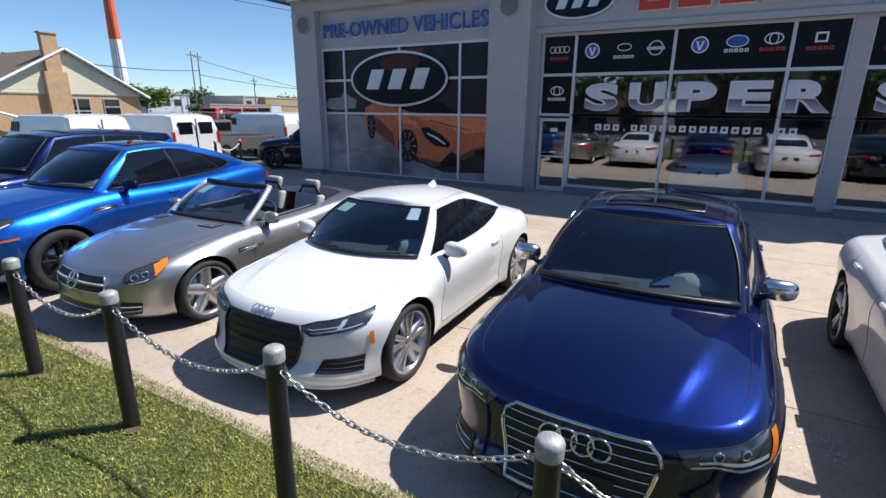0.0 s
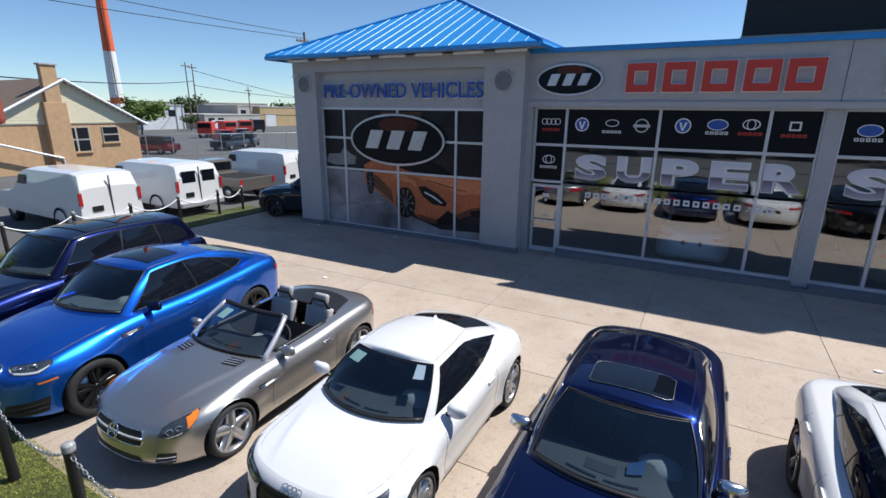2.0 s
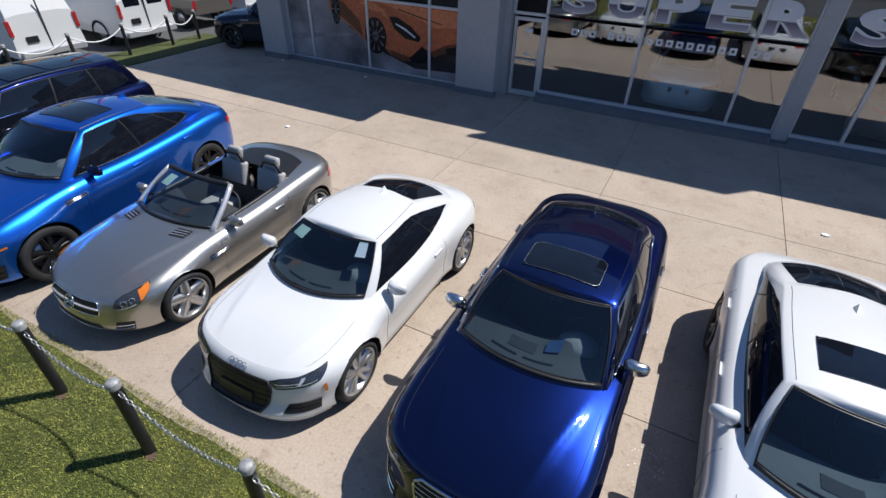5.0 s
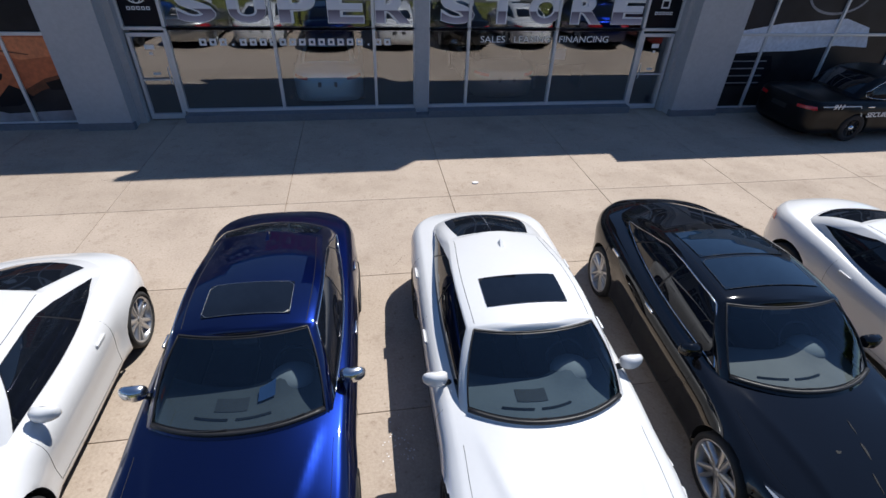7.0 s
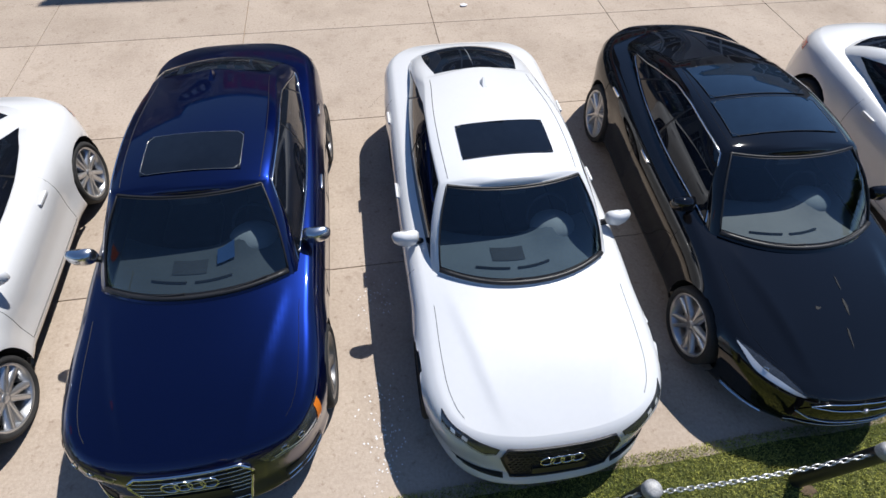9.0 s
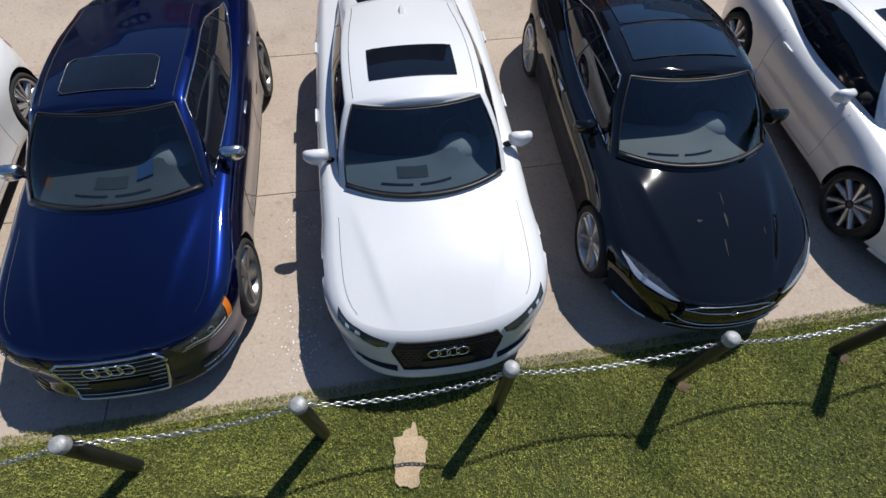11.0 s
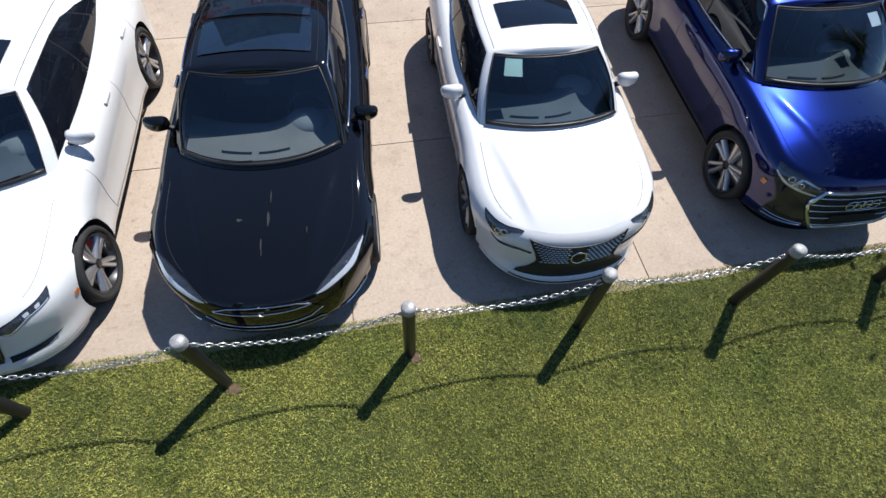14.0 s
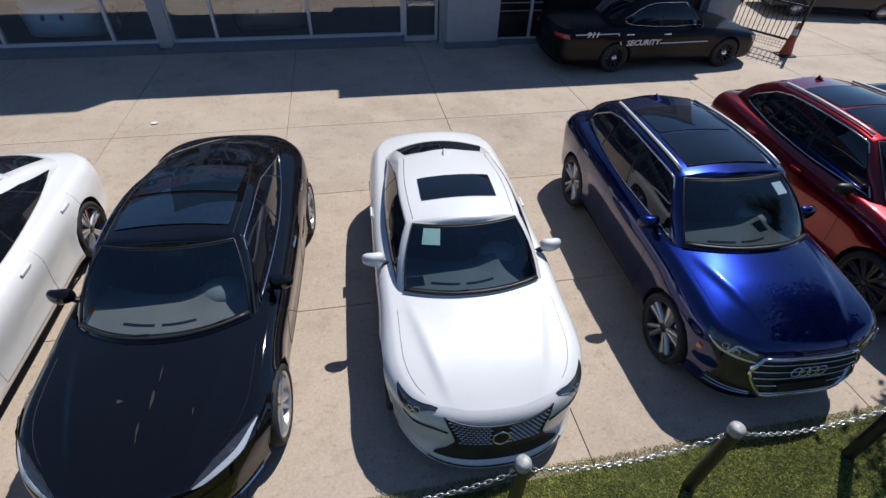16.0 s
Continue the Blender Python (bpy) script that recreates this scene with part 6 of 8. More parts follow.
def van(m, label, windows):
    """Full-size panel van; y runs from nose to tail."""
    V = tagged(empty("cargo_van", m), label, "van", "white vans")
    prof = [(-.9, .45), (-.93, .85), (-.70, 1.08), (0, 1.20), (.35, 1.28), (.95, 1.95), (1.4, 2.04), (4.2, 2.06), (4.62, 2.0), (4.78, 1.55), (4.82, .55), (4.8, .40)]
    bm = bmesh.new()
    cols = []
    for k, (y, z) in enumerate(prof):
        row = []
        for x in (-1, -.93, -.6, 0, .6, .93, 1):
            inset = .16 * max(0, (z - 1.0) / 1.05)
            row.append(bm.verts.new((x * (.99 - inset), y, z - (.07 * abs(x) ** 6 if z > 1.1 else 0))))
        cols.append(row)
    for A, B in zip(cols, cols[1:]):
        for j in range(6):
            bm.faces.new((A[j], A[j + 1], B[j + 1], B[j]))
    for sd in (0, 6):
        bm.faces.new([c[sd] for c in cols])
    bm.faces.new([c for c in cols[0]] + [c for c in cols[-1][::-1]])
    bmesh.ops.recalc_face_normals(bm, faces=bm.faces)
    part("body", bm, P["van"], V)
    rolling(V, .37, [(-.86, 0), (.86, 0), (-.86, 3.45), (.86, 3.45)])
    for sg in (-1, 1):
        part("tail_light", bx(sg * .93 - .05, sg * .93 + .05, 4.74, 4.84, 1.0, 1.42, .015), M["lens_red"], V)
        part("wheel_arch", lathe([(sg * 1.0, .38), (sg * 1.004, .46)], 24), M["under"], V).location = (0, 3.45, .38)
        part("cab_window", plate([(.55, 1.28), (1.35, 1.28), (1.32, 1.78), (.90, 1.78)], -.006, .006), M["dark_glass"], V).matrix_local = Matrix.Translation((sg * .905, 0, 0)) @ Matrix.Rotation(math.pi / 2, 4, "Z") @ Matrix.Rotation(0, 4, "X")
        if windows:
            part("rear_window", bx(sg * .42 - .28, sg * .42 + .28, 4.73, 4.80, 1.32, 1.76, .02), M["dark_glass"], V)
        part("door_gap", bx(sg * .01 - .006, sg * .01 + .006, 4.79, 4.826, .6, 1.9), M["trim"], V)
    part("plate_holder", bx(.30, .62, 4.80, 4.84, .78, .95), M["trim"], V)
    part("rear_bumper", bx(-.92, .92, 4.78, 4.95, .40, .58, .03), M["silver"], V)
    part("windscreen", plate([(-.78, 0), (.78, 0), (.70, .62), (-.70, .62)], -.004, .004), M["dark_glass"], V).matrix_local = Matrix.Translation((0, .40, 1.33)) @ Matrix.Rotation(-.74, 4, "X")
    return V


van(pose(-21.3, 9.62, -.12, 0, 0, -90), "white windowless cargo van parked tail to the fence", False)
van(pose(-21.2, 12.85, -.12, 0, 0, -90), "white cargo van with two rear windows", True)
van(pose(-21.9, 18.9, -.12, 0, 0, -90), "white cargo van parked behind the pickup", False)


def pickup(m):
    T = tagged(empty("pickup_truck", m), "grey-brown pickup truck with open bed", "pickup")
    part("bed", bx(-.95, .95, 2.0, 4.3, .55, 1.10, .03), P["pewter"], T)
    part("bed_floor", bx(-.82, .82, 2.1, 4.2, 1.02, 1.104), M["under"], T)
    part("cab", bx(-.93, .93, -.9, 2.0, .5, 1.15, .06), P["pewter"], T)
    part("roof", bx(-.70, .70, .75, 1.85, 1.12, 1.74, .10), P["pewter"], T)
    for sg in (-1, 1):
        part("side_window", bx(sg * .705 - .006, sg * .705 + .006, .95, 1.75, 1.22, 1.62), M["dark_glass"], T)
        part("tail_light", bx(sg * .90 - .06, sg * .90 + .06, 4.27, 4.32, .78, 1.08), M["lens_red"], T)
    part("rear_window", bx(-.58, .58, 1.84, 1.86, 1.25, 1.62), M["dark_glass"], T)
    rolling(T, .38, [(-.86, 0), (.86, 0), (-.86, 3.4), (.86, 3.4)])


pickup(pose(-21.2, 16.1, -.12, 0, 0, -90))

# house with gable wall towards the lot
H = tagged(empty("house", pose(-36, 17.83, 0)), "tan brick bungalow with cream gable siding and brown roof", "house")
part("wall", bx(-11, 0, -4.3, 4.4, -.12, 2.86), M["brick"], H, "tan brick wall")
gb = plate([(-4.56, 2.86), (4.56, 2.86), (0, 5.5)], -.05, .05)
bmesh.ops.transform(gb, matrix=Matrix.Rotation(math.pi / 2, 4, "Z"), verts=gb.verts)
gable = part("gable", gb, M["siding"], H, "cream lapped siding")
for k in range(13):
    z = 2.92 + .19 * k
    w = 4.5 * (5.5 - z) / 2.64
    part("siding_board", bx(.04, .075, -w, w, z, z + .17, .006), M["siding"], gable)
for sg in (1, -1):
    bm = bmesh.new()
    a = [(.35, sg * 4.95, 2.70), (.35, 0, 5.56), (-11.3, 0, 5.56), (-11.3, sg * 4.95, 2.70)]
    v0 = [bm.verts.new(p) for p in a]
    v1 = [bm.verts.new((p[0], p[1], p[2] + .14)) for p in a]
    bm.faces.new(v0)
    bm.faces.new(v1[::-1])
    for i in range(4):
        bm.faces.new((v0[i], v0[(i + 1) % 4], v1[(i + 1) % 4], v1[i]))
    bmesh.ops.recalc_face_normals(bm, faces=bm.faces)
    part("roof", bm, M["shingle"], H, "brown shingle slope")
    part("rake_board", tube([(.37, sg * 4.95, 2.74), (.37, 0, 5.60)], .09, 4), M["white"], H)
part("chimney", bx(-.05, .38, -1.15, -.30, 4.2, 6.4, .02), M["brick"], H, "tan brick chimney")
part("chimney_base", bx(-.05, .45, -1.35, -.10, -.12, 4.2, .03), M["brick"], H)
part("chimney_cap", bx(-.12, .45, -1.22, -.23, 6.4, 6.50, .02), M["wall_grey"], H)
for y0, y1, z0, z1 in ((-.5, 1.10, 1.06, 2.66), (1.92, 3.0, 1.6, 2.66)):
    w = part("window", bx(-.05, .06, y0, y1, z0, z1, .01), M["wall_grey"], H)
    n = 2 if y1 - y0 > 1.3 else 1
    for i in range(n):
        for j in range(2):
            d, e = (y1 - y0) / n, (z1 - z0) / 2
            part("pane", bx(.055, .072, y0 + d * i + .06, y0 + d * (i + 1) - .06, z0 + e * j + .05, z0 + e * (j + 1) - .05), M["dark_glass"], w)
    part("sill", bx(0, .12, y0 - .06, y1 + .06, z0 - .10, z0, .01), M["brick"], w)
part("lean_to_trim", tube([(.5, -6.5, 2.6), (.5, -.9, .75), (.5, -.82, 0)], .08, 6), M["white"], H)

S_ = tagged(empty("smokestack", pose(-90, 51, -.12)), "tall red and white banded smokestack with ladder", "smokestack")
for z0, z1, mt in ((0, 4.6, "stack_white"), (4.6, 5.6, "stack_red"), (5.6, 13.0, "stack_white"), (13.0, 30.0, "stack_red")):
    r0, r1 = 1.12 - .018 * z0, 1.12 - .018 * z1
    part("band", lathe([(z0, r0), (z1, r1)], 28, "z"), M[mt], S_, "", True)
for s in (-.2, .2):
    part("ladder_rail", tube([(1.05, -.5 + s, 0), (.72, -.5 + s, 29)], .04, 4), M["iron"], S_)


def shed(name, x, y0, y1, depth, h, material, label, doors=0, wins=0):
    b = tagged(empty(name, pose(x, y0, -.12)), label, "building", "far buildings")
    part("wall", bx(-depth, 0, 0, y1 - y0, 0, h), M[material], b)
    part("parapet", bx(-depth - .1, .1, -.1, y1 - y0 + .1, h, h + .25), M["wall_grey"], b)
    for k in range(doors):
        part("loading_door", bx(0, .06, 1.5 + 4.2 * k, 4.6 + 4.2 * k, 0, h * .65), M["wall_light"], b)
    for k in range(wins):
        part("window", bx(0, .05, .8 + 2.2 * k, 2.2 + 2.2 * k, h * .55, h * .82), M["dark_glass"], b)


shed("warehouse", -92, 56, 64.5, 10, 4.4, "wall_light", "pale two-storey warehouse in the distance", 0, 3)
shed("warehouse", -88, 66, 80, 14, 2.6, "wall_grey", "low grey block workshop far off", 1, 2)
shed("warehouse", -94, 79, 83.5, 14, 4.5, "wall_grey", "brown-grey block building far off", 0, 1)
shed("warehouse", -92, 83.5, 112, 20, 4.3, "wall_tan", "tan warehouse with a pale loading door", 1)
shed("warehouse", -140, 60, 130, 20, 5.5, "wall_grey", "long grey industrial shed on the skyline", 0, 0)


def far_truck(x, y, rot, material, label):
    T = tagged(empty("tow_truck", pose(x, y, -.12, 0, 0, rot)), label, "truck", "trucks in the far yard")
    part("cab", bx(-1, 1, -1.2, .9, .5, 2.2, .15), material, T)
    part("windscreen", bx(-.85, .85, -1.22, -1.16, 1.4, 2.0), M["dark_glass"], T)
    part("deck", bx(-1, 1, .9, 4.6, .7, 1.0, .04), material, T)
    part("boom", tube([(0, 1.2, 1.0), (0, 2.6, 2.1), (0, 4.4, 1.6)], .14, 6), material, T)
    rolling(T, .45, [(-.9, -.3), (.9, -.3), (-.9, 3.4), (.9, 3.4)])


RED = P["red"]
far_truck(-62, 47, 40, M["red"], "red tow truck in the far yard")
far_truck(-64, 52, 80, M["red"], "red recovery truck in the far yard")
far_truck(-66, 57, 60, M["red"], "red flatbed truck in the far yard")
far_truck(-70, 63, 70, P["dark"], "dark flatbed truck in the far yard")


def small_car(x, y, rot, pm, label):
    C = tagged(empty("parked_car", pose(x, y, -.12, 0, 0, rot)), label, "car", "cars in the far yard")
    part("body", bx(-.9, .9, -1.0, 3.4, .3, .95, .14), pm, C, "", True)
    part("cabin", bx(-.74, .74, .3, 3.0, .92, 1.5, .18), M["dark_glass"], C, "", True)
    part("roof", bx(-.68, .68, .7, 2.7, 1.47, 1.53, .02), pm, C)
    rolling(C, .33, [(-.8, -.1), (.8, -.1), (-.8, 2.6), (.8, 2.6)])


small_car(-45, 27.5, -70, P["red"], "dark red wagon beside the house")
small_car(-42, 34.0, 20, P["dark"], "dark car in the far yard")
small_car(-50, 41.0, 70, M["red"], "red car in the far yard")
small_car(-52, 45.0, 60, P["van"], "white car in the far yard")
small_car(-44, 38.5, 40, P["dark"], "black pickup-like car in the far yard")


def pole(x, y, h, label, lattice=False):
    U = tagged(empty("utility_pole", pose(x, y, -.12)), label, "pole")
    part("shaft", cyl(bmesh.new(), (0, 0, 0), (0, 0, h), .14, .09, 8), M["wood"], U)
    part("crossarm", bx(-.05, .05, -.9, .9, h - .8, h - .65), M["wood"], U)
    for s in (-.8, -.4, .4, .8):
        part("insulator", cyl(bmesh.new(), (0, s, h - .65), (0, s, h - .45), .04, .03, 6), M["wall_grey"], U)
    if h < 11:
        part("transformer", cyl(bmesh.new(), (.25, 0, h - 1.9), (.25, 0, h - 1.1), .2, .2, 10), M["wall_grey"], U)


pole(-30, 33.6, 10.2, "wooden utility pole with crossarm and transformer")
pole(-90, 79, 8.5, "distant wooden utility pole")
pole(-90, 66.0, 12.3, "distant tall utility pole")
pole(-90, 64.6, 12.5, "distant tall utility pole")
for k, (a, b, sag) in enumerate((((-30, 33.6, 9.6), (-34, -30, 11.2), .8), ((-30, 33.6, 9.9), (-34, -30, 13.2), .9), ((-90, 66, 9), (-50, 20, 6.2), .5), ((-90, 66, 8.2), (-90, 100, 6.5), .5), ((-90, 66, 11), (-92, 110, 5.0), .4))):
    a, b = Vector(a), Vector(b)
    pts = [a.lerp(b, i / 24) - Vector((0, 0, sag * 4 * (i / 24) * (1 - i / 24))) for i in range(25)]
    tagged(part("overhead_wire", tube(pts, .022 if k < 2 else .05, 4), M["iron"]), "thin dark overhead power line", "wire", "overhead wires")

# mesh fence of the far yard
F = tagged(empty("mesh_fence", pose(0, 0, 0)), "galvanised mesh fence along the far yard", "fence")
bm = bmesh.new()
fa, fb = Vector((-42, 24, -.12)), Vector((-30, 44, -.12))
for i in range(13):
    p = fa.lerp(fb, i / 12)
    part("post", cyl(bmesh.new(), p, p + Vector((0, 0, 1.9)), .035, .035, 6), M["galv"], F)
part("top_rail", tube([fa + Vector((0, 0, 1.85)), fb + Vector((0, 0, 1.85))], .025, 5), M["galv"], F)
for i in range(120):
    p = fa.lerp(fb, i / 120)
    q = fa.lerp(fb, min(1, (i + 9) / 120))
    tube([p, q + Vector((0, 0, 1.8))], .004, 3, bm=bm)
    tube([p + Vector((0, 0, 1.8)), q], .004, 3, bm=bm)
w = part("wire_mesh", bm, M["galv"], F)
w["kind"] = "stuff"


def tree(name, x, y, trunk_h, centre, size, n, leaf, material, label, seed, bare=False):
    """Tapered trunk, limbs, and a crown of small leaf cards in clumps."""
    rnd = random.Random(seed)
    T = tagged(empty(name, pose(x, y, 0)), label, "tree")
    c = Vector(centre) - Vector((x, y, 0))
    bm = bmesh.new()
    cyl(bm, (0, 0, -.1), (c.x * .3, c.y * .3, trunk_h), .05 + size[2] * .04, .03 + size[2] * .02, 9)
    part("trunk", bm, M["bark"], T, "", True)
    tips = []
    lb = bmesh.new()
    for k in range(16):
        a, e = rnd.uniform(0, 6.28), rnd.uniform(-.6, 1)
        d = Vector((math.cos(a) * size[0], math.sin(a) * size[1], e * size[2])) * rnd.uniform(.55, .98)
        p0 = Vector((c.x * .3, c.y * .3, trunk_h * rnd.uniform(.7, 1)))
        p2 = c + d
        p1 = p0.lerp(p2, .5) + Vector((0, 0, .15 * size[2]))
        tube([p0, p1, p2], .02 + .006 * size[2], 5, bm=lb)
        tips += [p2, p1.lerp(p2, .6), p1]
    part("limb", lb, M["bark"], T)
    vs, fs = [], []
    for i in range(n):
        b = rnd.choice(tips) + Vector((rnd.gauss(0, .22) * size[0], rnd.gauss(0, .22) * size[1], rnd.gauss(0, .2) * size[2]))
        u = Vector((rnd.gauss(0, 1), rnd.gauss(0, 1), rnd.gauss(0, .6))).normalized()
        w = u.cross(Vector((rnd.gauss(0, 1), rnd.gauss(0, 1), rnd.gauss(0, 1)))).normalized()
        s = leaf * rnd.uniform(.6, 1.3)
        k = len(vs)
        vs += [tuple(b - u * s), tuple(b + w * s * .45), tuple(b + u * s), tuple(b - w * s * .45)]
        fs.append((k, k + 1, k + 2, k + 3))
    o = pydata("crown", vs, fs, material, T)
    o["kind"] = "stuff"
    return T


tree("street_tree", -12.4, 2.0, 1.6, (-11.8, 2.5, 2.2), (1.5, 1.5, .75), 6200, .06, M["leaf_young"], "small green broadleaf tree at the lot's corner", 3)
tree("street_tree", 13.9, .9, 2.4, (14.15, 2.85, 3.7), (1.05, 1.35, .8), 15000, .085, M["leaf"], "young broadleaf tree on the lawn", 5)
tree("far_tree", -75, 45.5, 2.5, (-75, 46.5, 3.6), (2.6, 2.8, 1.8), 3000, .28, M["leaf"], "distant green tree behind the house", 7)
tree("far_tree", -84, 60, 1.2, (-84, 60, 1.8), (1.3, 1.6, .9), 1200, .2, M["leaf_far"], "distant rounded tree beside the warehouse", 8)
tree("far_tree", -120, 120, 2.5, (-120, 120, 4.2), (4, 5, 2.2), 1500, .5, M["leaf_far"], "distant tree on the skyline", 9)
tree("far_tree", -130, 92, 2.5, (-130, 92, 4.6), (4, 4, 2.4), 1500, .5, M["leaf_far"], "distant tree on the skyline", 10)
# the far side of the street, which the shop windows mirror
tagged(part("road", bx(-80, 80, -14, -6.5, -.13, -.10), M["asphalt"]), "grey asphalt street", "road", kind="structure")
for k, (x0, x1, hh) in enumerate(((-60, -24, 5.5), (-21, -6, 4.6), (-3, 14, 6.0), (17, 34, 5.0), (37, 60, 6.0))):
    b = tagged(empty("shop_row", pose(x0, -26, -.12)), "dark brick shops across the street", "building", "buildings across the street")
    part("wall", bx(0, x1 - x0, -8, 0, 0, hh), M["wall_dark"], b)
    part("parapet", bx(-.1, x1 - x0 + .1, -8.1, .1, hh, hh + .3), M["wall_grey"], b)
    for j in range(int((x1 - x0) / 3)):
        part("window", bx(.8 + 3 * j, 2.6 + 3 * j, 0, .05, .9, 2.6), M["dark_glass"], b)
tagged(part("far_verge", bx(-80, 80, -40, -14, -.13, -.02), M["asphalt"]), "paved forecourt across the street", "pavement", kind="structure")
for k, x in enumerate((-30, -21, -13, -5, 3, 11, 19, 28)):
    tree("street_tree", x, -21 - 2 * (k % 3), 2.5, (x, -21 - 2 * (k % 3), 5.2 + .6 * (k % 2)), (4.2, 3.0, 3.2), 1700, .34, M["leaf_far"], "leafy tree across the street", 20 + k)
# ---- posts and chains along the lawn ----
def link_mesh():
    me = bpy.data.meshes.new("chain_link")
    pts = [Vector((.017 * math.copysign(1, math.cos(a)) * (abs(math.cos(a)) > .3) + .012 * math.cos(a), .0125 * math.sin(a), 0)) for a in np.linspace(0, 2 * math.pi, 12, endpoint=False)]
    b = tube(pts, .0048, 5, True)
    b.to_mesh(b_me := me)
    b.free()
    me.materials.append(M["galv"])
    me.polygons.foreach_set("use_smooth", [True] * len(me.polygons))
    return me


LINK = link_mesh()


def chain_between(a, b, sag, pitch=.043):
    """A hanging chain of single welded links, every second one turned."""
    a, b = Vector(a), Vector(b)
    C = tagged(empty("chain", Matrix.Translation(a)), "galvanised steel link chain hung between black posts", "chain", "chains along the lawn")
    L = (b - a).length * (1 + 8 / 3 * (sag / (b - a).length) ** 2)
    n = int(L / pitch)
    pts = [a.lerp(b, i / n) - Vector((0, 0, 4 * sag * (i / n) * (1 - i / n))) for i in range(n + 1)]
    vs, fs = [], []
    src = [v.co.copy() for v in LINK.vertices]
    pol = [tuple(p.vertices) for p in LINK.polygons]
    for i in range(n):
        d = pts[i + 1] - pts[i]
        m = Matrix.Translation((pts[i] + pts[i + 1]) / 2 - a) @ d.to_track_quat("X", "Z").to_matrix().to_4x4() @ Matrix.Rotation(math.pi / 2 * (i % 2) + .4, 4, "X")
        k = len(vs)
        vs += [tuple(m @ v) for v in src]
        fs += [tuple(k + j for j in p) for p in pol]
    o = pydata("chain_length", vs, fs, M["galv"], C, "", True)
    o["kind"] = "stuff"


def bollard(x, y, z=0.02, h=1.0, r=.052, lean=0.0, label="black-painted steel post with a worn pale cap, in the grass", group="posts along the lawn"):
    B = tagged(empty("post", pose(x, y, z, lean, lean * .6, 0)), label, "post", group)
    part("shaft", lathe([(-.06, r), (h - .06, r), (h - .05, r * 1.0)], 18, "z"), M["post"], B, "", True)
    cap = lathe([(h - .07, r * 1.05), (h - .015, r * 1.09), (h, r * 1.0), (h + .010, r * .7), (h + .014, .001)], 18, "z")
    part("cap", cap, M["cap"], B, "worn galvanised cap", True)
    part("eye_bolt", tube([(r, 0, h - .10), (r + .03, 0, h - .09), (r + .035, 0, h - .11), (r, 0, h - .12)], .006, 5), M["galv"], B)
    part("eye_bolt", tube([(-r, 0, h - .10), (-r - .03, 0, h - .09), (-r - .035, 0, h - .11), (-r, 0, h - .12)], .006, 5), M["galv"], B)


POSTS = [-9.65, -8.15, -6.72, -5.29, -3.83, -2.41, -.87, .56, 2.01, 3.46, 5.07, 6.68, 8.29, 9.90, 11.52, 13.1, 14.7, 16.3]
rp = random.Random(4)
tops = []
for x in POSTS:
    y = (2.375 if x < 0 else 2.41) + rp.uniform(-.012, .012)
    bollard(x, y, lean=rp.uniform(-1.2, 1.2))
    tops.append((x, y))
for (xa, ya), (xb, yb) in zip(tops, tops[1:]):
    chain_between((xa + .055, ya, .91), (xb - .055, yb, .91), .18 + rp.uniform(-.02, .02))
for k, y in enumerate((4.6, 6.2, 7.9, 9.55, 11.2, 12.8, 13.9)):
    bollard(-15.35, y, .03, .95, group="posts by the vans", label="black steel post in the side strip of grass")
for a, b in ((4.6, 6.2), (6.2, 7.9), (7.9, 9.55), (9.55, 11.2), (11.2, 12.8), (12.8, 13.9)):
    p = [Vector((-15.35, a + (b - a) * i / 14, .88 - 4 * .28 * (i / 14) * (1 - i / 14))) for i in range(15)]
    tagged(part("chain", tube(p, .022, 5), M["white"], None, "", True), "white plastic-coated chain sagging between posts", "chain", "chains by the vans")

# ---- writing and signs on the front ----
def front(x, z, y):
    """Writing on a wall that faces the lot."""
    return Matrix.Translation((x, y, z)) @ Matrix.Rotation(math.pi / 2, 4, "X")


SG = tagged(empty("wall_sign", pose(0, 0, 0)), "raised blue letters reading PRE-OWNED VEHICLES on the tower", "sign")
words("letters", "PRE-OWNED VEHICLES", M["sign_blue"], front(-10.59, 4.31, YT - .09), 5.76, .44, .05, .004, parent=SG)
words("letter_edge", "PRE-OWNED VEHICLES", M["white"], front(-10.62, 4.28, YT - .05), 5.82, .50, .02, .016, parent=SG)


def frame_block(cx, cz, w, h, t, y0, y1):
    """A plain hollow block that stands for one letter of a name."""
    bm = bmesh.new()
    for a, b, c, d in ((cx - w / 2, cx + w / 2, cz + h / 2 - t, cz + h / 2), (cx - w / 2, cx + w / 2, cz - h / 2, cz - h / 2 + t), (cx - w / 2, cx - w / 2 + t, cz - h / 2 + t, cz + h / 2 - t), (cx + w / 2 - t, cx + w / 2, cz - h / 2 + t, cz + h / 2 - t)):
        box(bm, a, b, y0, y1, c, d)
    return bm


NS = tagged(empty("wall_sign", pose(0, 0, 0)), "row of large raised red blocks with pale edges on the fascia", "sign")
for k in range(13):
    cx = -.77 + .83 * k
    if cx > 9.4:
        break
    if k == 5:
        continue
    if k == 4:
        cx -= .05
    part("block", frame_block(cx, 4.77, .66, .66, .17, YF - .09, YF - .01), M["red"], NS)
    part("block_edge", frame_block(cx, 4.77, .70, .70, .21, YF - .03, YF + .002), M["white"], NS)


